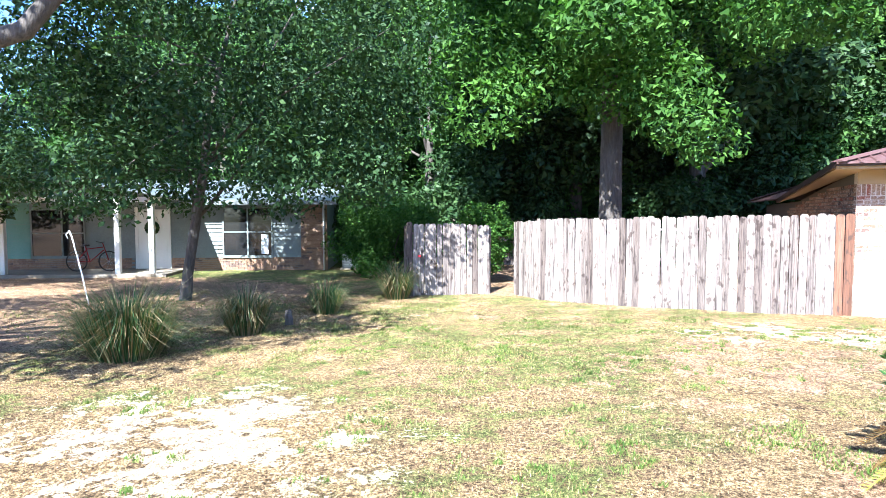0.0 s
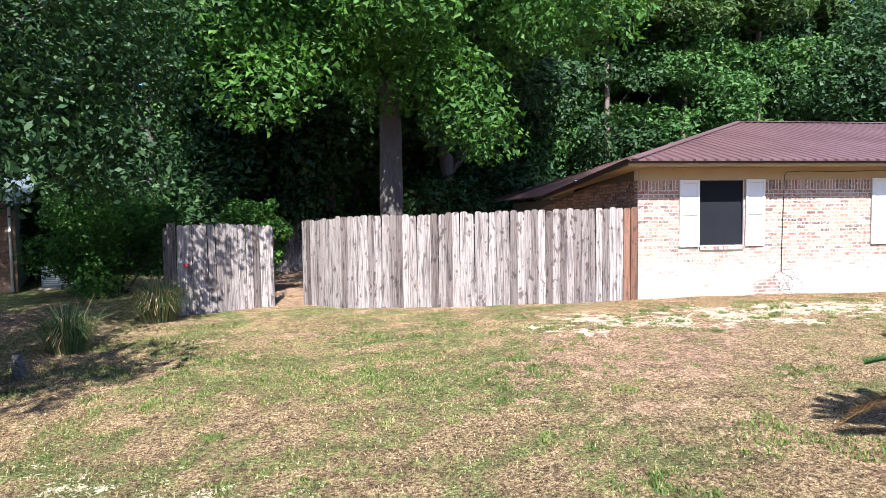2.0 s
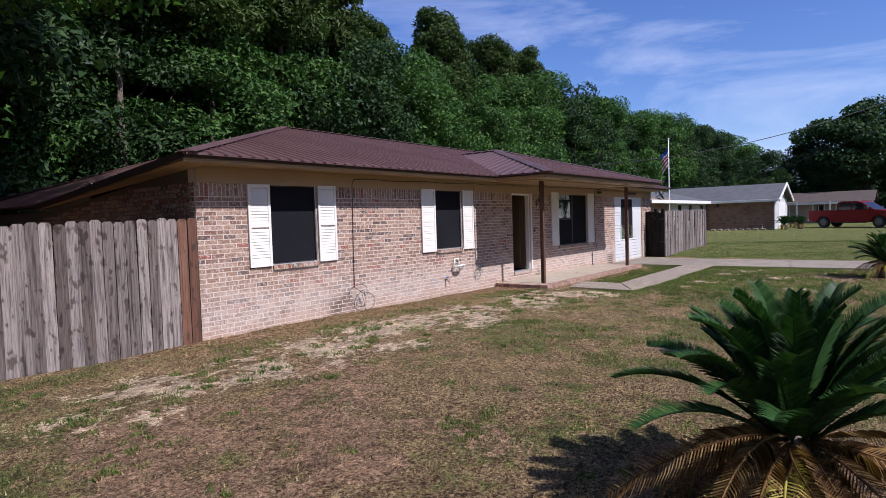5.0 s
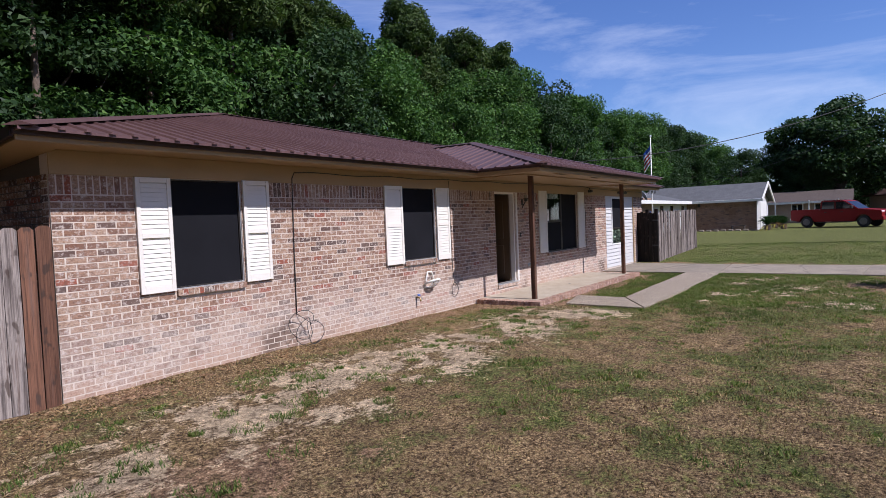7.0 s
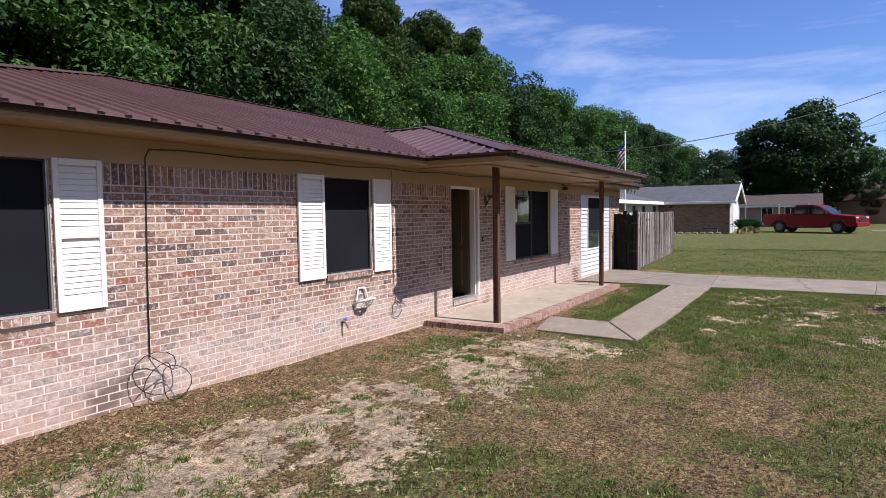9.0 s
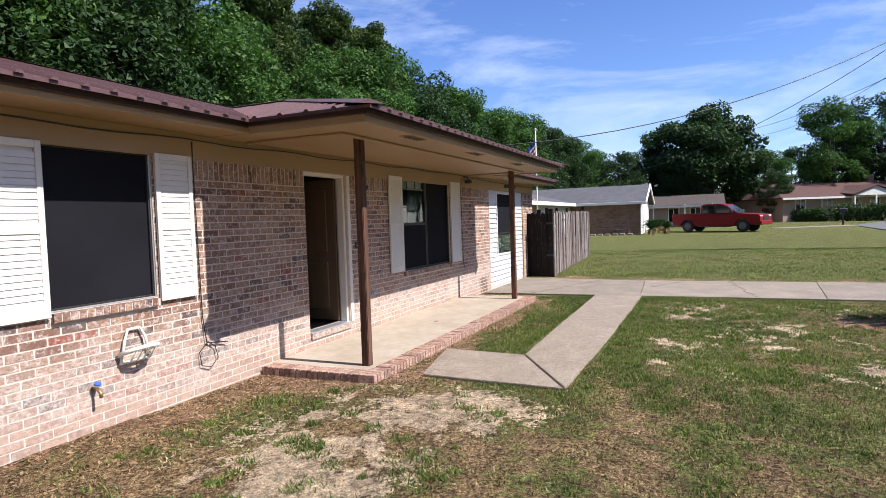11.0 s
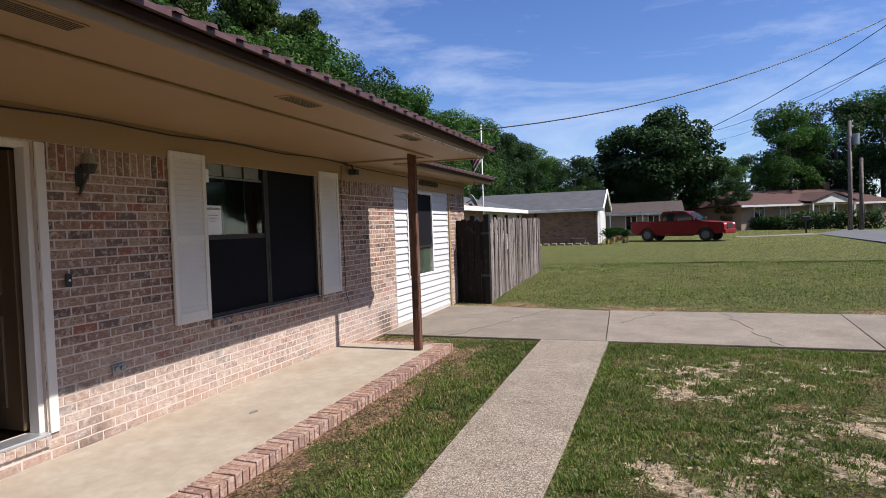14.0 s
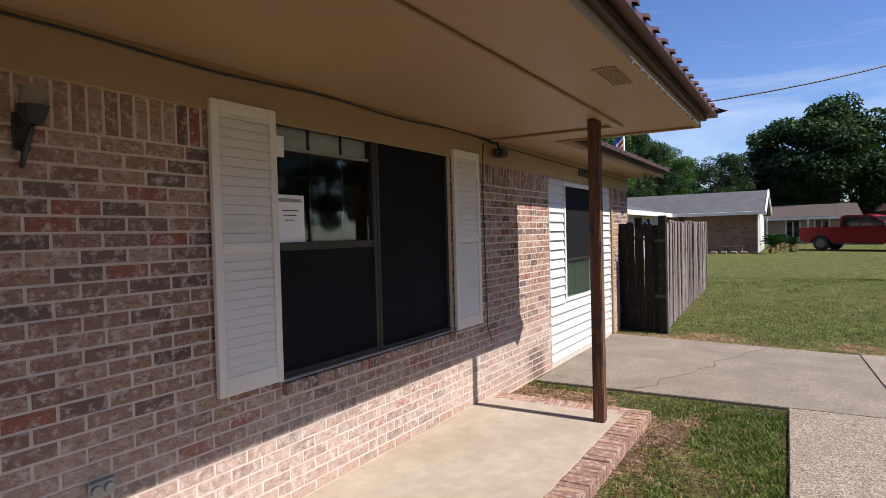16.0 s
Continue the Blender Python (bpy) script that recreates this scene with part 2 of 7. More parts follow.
def wood_material(name, stops, stretch=(11, 11, 0.5), rough=0.85, relief=0.5, knots=0.65, vary=0.45, low=None):
    """Weathered boards that run upright: streaks, knots, and tone from board to board."""
    m, n, l, p = base_nodes(name)
    rv = random_value(n, l)
    streak = noise_node(n, l, 2.2, 6, 0.65, stretch)
    col = ramp(n, l, streak, stops)
    grain = noise_node(n, l, 3.0, 5, 0.7, (45, 45, 0.9))
    col = mixed(n, l, 1.0, col, ramp(n, l, grain, [(0.34, (0.52, 0.5, 0.48)), (0.5, (1.0, 1.0, 1.0)), (0.66, (1.22, 1.2, 1.18))]), "MULTIPLY")
    spots = noise_node(n, l, 9.0, 2, 0.5, (1.3, 1.3, 0.6))
    col = mixed(n, l, ramp(n, l, spots, [(0.60, (0, 0, 0)), (0.67, (knots * 1.2,) * 3)]), col, (0.045, 0.03, 0.024))
    col = mixed(n, l, 1.0, col, ramp(n, l, rv, [(0, (1 - vary * 1.25, 0.97 - vary * 1.3, 0.95 - vary * 1.3)), (0.3, (0.8, 0.76, 0.74)), (0.7, (1.08, 1.05, 1.03)), (1, (1.3, 1.27, 1.24))]), "MULTIPLY")
    l.new(col, p.inputs["Base Color"])
    p.inputs["Roughness"].default_value = rough
    p.inputs["Specular IOR Level"].default_value = 0.25
    bump(n, l, p, streak, relief, 0.008)
    return m


BRICK = brick_material("brick", [(0.0, (0.275, 0.160, 0.105)), (0.20, (0.325, 0.205, 0.138)), (0.40, (0.235, 0.130, 0.086)), (0.58, (0.35, 0.235, 0.165)),
                                 (0.72, (0.18, 0.092, 0.062)), (0.83, (0.105, 0.066, 0.054)), (0.90, (0.088, 0.060, 0.052)), (0.95, (0.25, 0.072, 0.042))], sunlit_bloom=0.5)
ROWLOCK = brick_material("rowlock_brick", [(0.0, (0.32, 0.18, 0.12)), (0.4, (0.38, 0.23, 0.165)), (0.75, (0.25, 0.14, 0.105))], (0.6, 0.5, 0.42), 0.25)
BRICK_TAN = brick_material("tan_brick", [(0.0, (0.24, 0.14, 0.085)), (0.4, (0.28, 0.175, 0.11)), (0.7, (0.19, 0.105, 0.07)), (0.86, (0.10, 0.07, 0.06))], (0.45, 0.33, 0.25), 0.2)
MORTAR = surface("mortar", (0.49, 0.405, 0.335), (0.59, 0.50, 0.42), 3, 0.95, relief=0.5, grain=120, stain=0.15)
CREAM = surface("cream_paint", (0.290, 0.192, 0.094), (0.325, 0.218, 0.110), 1.2, 0.55, relief=0.08, grain=40, stain=0.10)
WHITE = surface("white_paint", (0.63, 0.61, 0.57), (0.69, 0.68, 0.65), 2.0, 0.5, relief=0.08, grain=50, stain=0.08)
SHUTTER = surface("shutter_plastic", (0.62, 0.575, 0.51), (0.68, 0.64, 0.575), 2.0, 0.55, relief=0.08, grain=50, stain=0.10)
SIDING = surface("vinyl_siding", (0.50, 0.485, 0.47), (0.56, 0.545, 0.53), 1.0, 0.45, relief=0.1, grain=25, stain=0.06, stretch=(0.4, 1, 4))
ROOF = surface("brown_metal", (0.105, 0.052, 0.048), (0.150, 0.080, 0.074), 0.7, 0.45, 0.3, relief=0.08, grain=18, stain=0.45)
ROOF_EDGE = surface("dark_brown_metal", (0.032, 0.015, 0.014), (0.048, 0.024, 0.021), 2, 0.5, 0.1, relief=0.05, grain=30, stain=0.3)
SCREEN = surface("solar_screen", (0.010, 0.010, 0.012), (0.015, 0.015, 0.018), 1.0, 0.75, relief=0.15, grain=700, stain=0.3, dist=0.001, spec=0.06)
BLACK = surface("black_metal", (0.012, 0.012, 0.012), (0.02, 0.019, 0.018), 5, 0.5, relief=0.05, stain=0.2)
BRONZE = surface("dark_window_frame", (0.03, 0.025, 0.022), (0.045, 0.038, 0.034), 5, 0.4, 0.3, relief=0.04, stain=0.2)
ALU = surface("aluminium", (0.55, 0.55, 0.56), (0.65, 0.65, 0.66), 6, 0.4, 0.8, relief=0.03, stain=0.15)
POST_WOOD = wood_material("brown_post_wood", [(0.3, (0.05, 0.026, 0.018)), (0.55, (0.12, 0.06, 0.038)), (0.75, (0.21, 0.125, 0.08))], vary=0.1)
FENCE_WOOD = wood_material("grey_fence_wood", [(0.32, (0.042, 0.034, 0.030)), (0.42, (0.118, 0.098, 0.090)), (0.54, (0.235, 0.204, 0.184)), (0.64, (0.145, 0.112, 0.098)), (0.76, (0.065, 0.044, 0.035))])
NEW_WOOD = wood_material("red_brown_fence_wood", [(0.3, (0.06, 0.03, 0.02)), (0.55, (0.14, 0.068, 0.042)), (0.75, (0.10, 0.062, 0.05))], vary=0.15)
CONCRETE = surface("concrete", (0.21, 0.17, 0.125), (0.35, 0.285, 0.212), 1.6, 0.9, relief=0.6, grain=60, stain=0.8, vary=0.1)


def aggregate_material():
    m, n, l, p = base_nodes("pebbled_concrete")
    co = n.new("ShaderNodeTexCoord")
    v = n.new("ShaderNodeTexVoronoi")
    v.inputs["Scale"].default_value = 115
    l.new(co.outputs["Object"], v.inputs["Vector"])
    stain = noise_node(n, l, 2.2, 5, 0.65)
    patch = noise_node(n, l, 14, 4, 0.7)
    sep = n.new("ShaderNodeSeparateColor")
    l.new(v.outputs["Color"], sep.inputs["Color"])
    col = ramp(n, l, sep.outputs["Red"], [(0.0, (0.10, 0.078, 0.055)), (0.3, (0.23, 0.18, 0.13)), (0.7, (0.35, 0.285, 0.215)), (1.0, (0.52, 0.45, 0.36))])
    col = mixed(n, l, 1.0, col, ramp(n, l, v.outputs["Distance"], [(0.3, (1.0, 1.0, 1.0)), (0.75, (0.62, 0.6, 0.57))]), "MULTIPLY")
    col = mixed(n, l, 1.0, col, ramp(n, l, stain, [(0.32, (0.84, 0.82, 0.8)), (0.65, (1.12, 1.12, 1.12))]), "MULTIPLY")
    col = mixed(n, l, 1.0, col, ramp(n, l, patch, [(0.36, (0.9, 0.89, 0.88)), (0.58, (1.05, 1.05, 1.05))]), "MULTIPLY")
    l.new(col, p.inputs["Base Color"])
    p.inputs["Roughness"].default_value = 0.92
    bump(n, l, p, maths(n, l, "SUBTRACT", 1.0, v.outputs["Distance"]), 0.6, 0.004)
    return m


AGGREGATE = aggregate_material()
PORCH_SLAB = surface("porch_concrete", (0.34, 0.27, 0.19), (0.43, 0.365, 0.28), 1.3, 0.85, relief=0.2, grain=9, stain=0.3)
BARK = surface("bark", (0.055, 0.044, 0.036), (0.135, 0.112, 0.095), 3.0, 0.95, relief=1.0, grain=26, stain=0.7, stretch=(1, 1, 0.22), dist=0.03)
PINE_BARK = surface("pine_bark", (0.10, 0.072, 0.055), (0.19, 0.14, 0.11), 3.0, 0.95, relief=1.0, grain=18, stain=0.6, stretch=(1, 1, 0.35), dist=0.03)
LEAF = leaf_material("leaf", [(0, (0.026, 0.064, 0.018)), (0.45, (0.050, 0.108, 0.029)), (0.85, (0.082, 0.158, 0.042)), (1, (0.115, 0.195, 0.056))], 0.33)
LEAF_BRIGHT = leaf_material("bright_leaf", [(0, (0.030, 0.074, 0.015)), (0.5, (0.053, 0.120, 0.022)), (1, (0.095, 0.185, 0.038))], 0.38)
LEAF_DARK = leaf_material("dark_leaf", [(0, (0.016, 0.036, 0.014)), (0.5, (0.028, 0.058, 0.022)), (1, (0.055, 0.095, 0.036))], 0.25, 0.5)
NEEDLE = leaf_material("pine_needles", [(0, (0.028, 0.052, 0.014)), (0.6, (0.046, 0.078, 0.02)), (1, (0.075, 0.105, 0.032))], 0.25)
FROND = leaf_material("palm_frond", [(0, (0.014, 0.042, 0.012)), (0.6, (0.025, 0.064, 0.017)), (1, (0.045, 0.098, 0.026))], 0.15, 0.4)
DRY_FROND = leaf_material("dry_frond", [(0, (0.085, 0.040, 0.016)), (0.5, (0.19, 0.098, 0.038)), (1, (0.36, 0.23, 0.10))], 0.25, 0.7)
YELLOW_FROND = leaf_material("yellow_frond", [(0, (0.16, 0.17, 0.03)), (0.5, (0.34, 0.30, 0.06)), (1, (0.42, 0.34, 0.10))], 0.25, 0.6)
STRAW = leaf_material("dry_grass", [(0, (0.17, 0.125, 0.07)), (0.6, (0.27, 0.21, 0.125)), (1, (0.40, 0.33, 0.21))], 0.3, 0.8)
REED = leaf_material("reed_grass", [(0, (0.03, 0.07, 0.03)), (0.6, (0.065, 0.12, 0.05)), (0.88, (0.13, 0.16, 0.075)), (1, (0.36, 0.31, 0.19))], 0.3, 0.6)
# Very dark paint: the dimness of the unlit rooms is put into its colour.
SHADED_INSIDE = surface("interior_paint", (0.085, 0.072, 0.056), (0.10, 0.085, 0.068), 1, 0.8, relief=0.05, stain=0.05)
DARK_WOOD = surface("dark_door_wood", (0.095, 0.058, 0.030), (0.13, 0.082, 0.044), 1.5, 0.5, relief=0.1, grain=30, stain=0.2, stretch=(6, 6, 0.5))
RED_PAINT = surface("red_car_paint", (0.17, 0.003, 0.006), (0.19, 0.004, 0.007), 1, 0.45, 0.0, relief=0.0, stain=0.05, spec=0.25)
RUBBER = surface("tyre_rubber", (0.015, 0.015, 0.015), (0.025, 0.024, 0.023), 8, 0.85, relief=0.2, stain=0.2)
SHINGLE_GREY = surface("grey_shingles", (0.07, 0.07, 0.075), (0.11, 0.11, 0.115), 1.5, 0.9, relief=0.5, grain=14, stain=0.5, stretch=(1, 1, 3), dist=0.02)
SHINGLE_BROWN = surface("brown_shingles", (0.06, 0.042, 0.035), (0.08, 0.058, 0.048), 1.5, 0.9, relief=0.5, grain=14, stain=0.4, dist=0.02)
SHINGLE_RED = surface("red_brown_shingles", (0.075, 0.032, 0.025), (0.095, 0.045, 0.035), 1.5, 0.9, relief=0.5, grain=14, stain=0.4, dist=0.02)
PALE_METAL = surface("pale_blue_metal_roof", (0.13, 0.155, 0.17), (0.19, 0.215, 0.225), 0.9, 0.4, 0.3, relief=0.1, grain=12, stain=0.4)
GREY_SIDING = surface("grey_wood_siding", (0.16, 0.18, 0.175), (0.21, 0.23, 0.22), 1.5, 0.75, relief=0.2, grain=22, stain=0.35)
GREEN_SIDING = surface("green_siding", (0.10, 0.21, 0.18), (0.14, 0.26, 0.22), 1.5, 0.7, relief=0.2, grain=22, stain=0.25)
PEACH = surface("peach_wall", (0.30, 0.21, 0.155), (0.34, 0.245, 0.185), 1.2, 0.85, relief=0.2, grain=30, stain=0.2)
ASPHALT = surface("asphalt", (0.10, 0.10, 0.10), (0.14, 0.14, 0.14), 0.8, 0.9, relief=0.4, grain=120, stain=0.3)
PLASTIC_WHITE = surface("white_plastic", (0.72, 0.71, 0.66), (0.78, 0.77, 0.72), 5, 0.4, relief=0.03, stain=0.08)
PAPER = surface("paper", (0.75, 0.74, 0.72), (0.8, 0.79, 0.77), 5, 0.8, relief=0.05, stain=0.04)
INK = surface("ink", (0.05, 0.05, 0.05), (0.07, 0.07, 0.07), 5, 0.8, relief=0.0)
BLUE = surface("blue_plastic", (0.03, 0.10, 0.42), (0.04, 0.13, 0.5), 5, 0.45, relief=0.03)
RED = surface("red_cloth", (0.42, 0.02, 0.03), (0.5, 0.03, 0.04), 5, 0.7, relief=0.05)
GREY_METAL = surface("grey_metal", (0.30, 0.31, 0.31), (0.38, 0.39, 0.39), 4, 0.5, 0.6, relief=0.1, stain=0.25)
HEDGE = leaf_material("hedge_leaf", [(0, (0.018, 0.042, 0.014)), (0.6, (0.034, 0.07, 0.02)), (1, (0.06, 0.11, 0.03))], 0.25)


def glass_material():
    m, n, l, p = base_nodes("window_glass")
    p.inputs["Base Color"].default_value = (0.85, 0.9, 0.9, 1)
    p.inputs["Roughness"].default_value, p.inputs["Transmission Weight"].default_value, p.inputs["IOR"].default_value = 0.02, 1.0, 1.5
    wave = noise_node(n, l, 1.5, 1, 0.3)
    bump(n, l, p, wave, 0.06, 0.02)
    return m


GLASS = glass_material()
RIM = surface("dark_wheel_metal", (0.10, 0.10, 0.105), (0.15, 0.15, 0.155), 5, 0.4, 0.6, relief=0.03, stain=0.3)
CAR_GLASS = surface("tinted_car_glass", (0.01, 0.011, 0.012), (0.012, 0.013, 0.014), 1, 0.06, relief=0.0, stain=0.0)
LENS_GLASS = surface("lamp_lens", (0.65, 0.65, 0.65), (0.7, 0.7, 0.7), 1, 0.1, relief=0.0, stain=0.0)


def ground_material():
    m, n, l, p = base_nodes("lawn_ground")

    def mask(name):
        a = n.new("ShaderNodeAttribute")
        a.attribute_name = name
        return a.outputs["Fac"]
    fine, clump, tiny, mid = noise_node(n, l, 34, 8, 0.8), noise_node(n, l, 8, 7, 0.72), noise_node(n, l, 95, 4, 0.75), noise_node(n, l, 2.3, 5, 0.6)
    thatch = ramp(n, l, fine, [(0.40, (0.060, 0.038, 0.020)), (0.5, (0.245, 0.170, 0.088)), (0.60, (0.50, 0.385, 0.225))])
    green = ramp(n, l, fine, [(0.38, (0.035, 0.046, 0.013)), (0.5, (0.115, 0.138, 0.040)), (0.62, (0.25, 0.252, 0.095))])
    dirt = ramp(n, l, fine, [(0.38, (0.10, 0.060, 0.036)), (0.5, (0.285, 0.185, 0.115)), (0.62, (0.47, 0.34, 0.225))])
    sand = ramp(n, l, fine, [(0.34, (0.27, 0.195, 0.125)), (0.46, (0.49, 0.395, 0.275)), (0.62, (0.62, 0.52, 0.385))])

    def ragged(v, lo=0.35, hi=0.65):
        s = maths(n, l, "ADD", v, maths(n, l, "ADD", maths(n, l, "MULTIPLY", maths(n, l, "SUBTRACT", clump, 0.5), 1.8), maths(n, l, "MULTIPLY", maths(n, l, "SUBTRACT", fine, 0.5), 1.1)))
        return ramp(n, l, s, [(lo, (0, 0, 0)), (hi, (1, 1, 1))])
    col = mixed(n, l, ragged(mask("green"), 0.30, 0.55), thatch, green)
    col = mixed(n, l, ragged(mask("dirt"), 0.38, 0.56), col, dirt)
    col = mixed(n, l, ragged(mask("sand"), 0.40, 0.52), col, sand)
    col = mixed(n, l, 1.0, col, ramp(n, l, mid, [(0.3, (0.66, 0.64, 0.63)), (0.7, (1.10, 1.07, 1.03))]), "MULTIPLY")
    col = mixed(n, l, 1.0, col, ramp(n, l, clump, [(0.36, (0.55, 0.53, 0.52)), (0.5, (1.0, 1.0, 1.0)), (0.64, (1.35, 1.32, 1.28))]), "MULTIPLY")
    col = mixed(n, l, 1.0, col, ramp(n, l, tiny, [(0.39, (0.42, 0.40, 0.38)), (0.5, (0.97, 0.95, 0.93)), (0.61, (1.5, 1.47, 1.42))]), "MULTIPLY")
    speck = noise_node(n, l, 17, 3, 0.7)
    col = mixed(n, l, 1.0, col, ramp(n, l, speck, [(0.34, (0.58, 0.54, 0.51)), (0.47, (0.95, 0.93, 0.92)), (0.64, (1.2, 1.18, 1.15))]), "MULTIPLY")
    l.new(col, p.inputs["Base Color"])
    p.inputs["Roughness"].default_value = 0.97
    p.inputs["Specular IOR Level"].default_value = 0.15
    bump(n, l, p, fine, 1.0, 0.045)
    return m


GROUND = ground_material()


# ==== ground ====
def ground_z(x, y):
    x, y = np.asarray(x, float), np.asarray(y, float)
    z = -0.024 * np.clip(-x, 0, 7) + 0.0095 * np.clip(x - 21, 0, 60)
    z = z - 0.05 * sstep(x, 3.0, 7.5) * sstep(-x, -22.0, -18.0)
    return z


def lawn_masks(x, y):
    n1, n2, n3 = fbm(x * 0.9, y * 0.9), fbm(x * 0.33 + 9, y * 0.33 + 4), fbm(x * 2.1 + 50, y * 2.1 + 7)
    path_y = -1.95 - 0.12 * (x - 2) * sstep(x, 2, 9) * 0.4
    strip = np.exp(-((y - path_y + 0.12) / 1.0) ** 2) * sstep(x, -4.2, -1.6) * sstep(-x, -8.6, -7.6)
    right = sstep(x, 8.6, 9.6) * sstep(-x, -15.2, -14.2) * sstep(-y, 3.7, 4.3) * sstep(y, -9.5, -5.5)
    left = np.exp(-((x + 7.1) / 1.9) ** 2 - ((y + 8.5) / 1.7) ** 2)
    n4 = fbm(x * 5.3 + 11, y * 5.3 + 3, 3)
    sand = np.clip(strip * (0.62 + 0.38 * sstep(x, -0.5, 2.5)) * (0.66 + 2.0 * (n3 - 0.47) + 2.2 * (n4 - 0.5)) + right * (0.22 + 2.2 * (n1 - 0.5) + 1.6 * (n4 - 0.5)) + left * (0.62 + 1.8 * (n3 - 0.47) + 1.6 * (n4 - 0.5)), 0, 1)
    near_wall = sstep(y, -0.8, -0.4) * sstep(x, -0.5, 0.5) * sstep(-x, -15.5, -15) + 1.8 * sstep(y, -2.05, -1.8) * sstep(x, 7.2, 7.8) * sstep(-x, -15.2, -14.6)
    verge = sstep(x, 9.8, 10.2) * sstep(-x, -15.4, -15.2) * sstep(y, -2.6, -2.5) * (0.12 + 1.3 * (n3 - 0.5)) + 1.2 * sstep(x, 14.45, 14.6) * sstep(-x, -15.4, -15.2) * sstep(y, -1.3, -0.9)
    palm = np.exp(-(((x + 0.9) ** 2 + (y + 7.8) ** 2) / 1.5 ** 2)) + np.exp(-(((x - 12.6) ** 2 + (y + 7.4) ** 2) / 1.2 ** 2))
    worn = np.exp(-((x + 3.1) / 1.1) ** 2 - ((y + 4.5) / 1.2) ** 2) + np.exp(-((x + 7.0) / 1.2) ** 2 - ((y + 1.0) / 1.8) ** 2)
    bare = np.exp(-((x + 1.9) / 1.7) ** 2 - ((y + 4.0) / 2.2) ** 2)
    yard = sstep(y, 1.2, 2.0) * sstep(-x, 0.0, 1.0) * sstep(x, -11, -9.5)
    straw = sstep(-x, 10.0, 12.5) * sstep(-y, -3.5, -1.0) * (0.5 + n2)
    dirt = np.clip(strip * 0.25 + near_wall * (0.6 + 0.9 * (n3 - 0.5)) + verge + palm * 0.9 + worn * (0.25 + 1.2 * (n3 - 0.4)) + bare * (0.62 + 1.5 * (n3 - 0.46)) + yard + straw * 0.9 + 1.0 * (n2 - 0.56) + 1.1 * (n3 - 0.56) + 0.9 * (n4 - 0.5), 0, 1)
    lot = sstep(x, 18.6, 20.5)
    lawn = sstep(x, 8.2, 9.4) * sstep(-x, -18.8, -18.2)
    patch = np.exp(-((x + 4.6) / 1.5) ** 2 - ((y + 4.6) / 1.4) ** 2)
    far_left = sstep(-x, 12.5, 14) * sstep(y, -1.5, 1.5)
    green = np.clip(0.29 + 0.13 * sstep(x, 0.5, 4.5) + 0.05 * sstep(-x, 2.0, 4.0) + (0.65 * (n1 - 0.5) + 0.9 * (n3 - 0.5) + 0.8 * (n4 - 0.5)) * (1 - 0.6 * lot) + 0.26 * lawn + 0.48 * lot + 0.38 * patch + 0.35 * far_left - 0.28 * lot * sstep(-np.abs(x - 25 - 6 * (n2 - 0.5)), -5.5, -2.0), 0, 1)
    return np.clip(sand, 0, 1), dirt * (1 - lot) * (1 - 0.15 * lawn), green


def axis(lo, hi, step, far_lo, far_hi):
    grow = lambda s, e: s + (e - s) * (np.arange(1, 25) / 24) ** 3
    return np.concatenate([grow(lo, far_lo)[::-1], np.arange(lo, hi, step), grow(hi, far_hi)])


def build_ground():
    xs, ys = axis(-17.0, 24.0, 0.13, -700, 900), axis(-14.0, 8.0, 0.13, -700, 700)
    gx, gy = np.meshgrid(xs, ys, indexing="ij")
    fade = sstep(-np.abs(gx), -60, -20) * sstep(-np.abs(gy), -60, -20)
    flat = sstep(gx, 8.0, 8.4) * sstep(-gx, -18.9, -18.6) * sstep(gy, -3.7, -3.4)
    gz = ground_z(gx, gy) + ((fbm(gx * 0.8, gy * 0.8) - 0.5) * 0.05 + (fbm(gx * 4, gy * 4) - 0.5) * 0.022) * fade * (1 - 0.85 * flat)
    nx, ny = gx.shape
    i = np.arange(nx * ny).reshape(nx, ny)
    faces = np.stack([i[:-1, :-1], i[1:, :-1], i[1:, 1:], i[:-1, 1:]], -1).reshape(-1, 4)
    me = quick_mesh("ground", np.stack([gx, gy, gz], -1).reshape(-1, 3), faces)
    for name, v in zip(("sand", "dirt", "green"), lawn_masks(gx, gy)):
        me.attributes.new(name, "FLOAT", "POINT").data.foreach_set("value", v.astype(np.float32).ravel())
    me.shade_smooth()
    tagged(finish("ground", me, GROUND), "patchy dry lawn with bare sand, dirt and green grass", "ground", kind="structure")


build_ground()

# ==== walkway, driveway, road ====
SLAB_TOP = -0.02


def slab(points, top, thick, material, parent, name="slab"):
    bm = poly_slab([(x, y, top) for x, y in points], thick)
    bmesh.ops.bevel(bm, geom=[e for e in bm.edges if all(v.co.z > top - 0.001 for v in e.verts)], offset=0.007, segments=2, affect="EDGES")
    return part(name, bm, material, parent)


walkway = thing("walkway", "pebbled concrete garden path leading to the porch", "path", kind="structure")
slab([(8.46, -1.86), (9.74, -1.60), (9.66, -2.67), (8.36, -3.44)], SLAB_TOP, 0.12, AGGREGATE, walkway)
slab([(9.667, -2.682), (12.30, -2.62), (12.30, -3.50), (8.367, -3.452)], SLAB_TOP + 0.006, 0.12, AGGREGATE, walkway)
slab([(12.308, -2.62), (15.43, -2.56), (15.43, -3.50), (12.308, -3.50)], SLAB_TOP, 0.12, AGGREGATE, walkway)
driveway = thing("driveway", "cracked light concrete driveway in several slabs", "driveway", kind="structure")
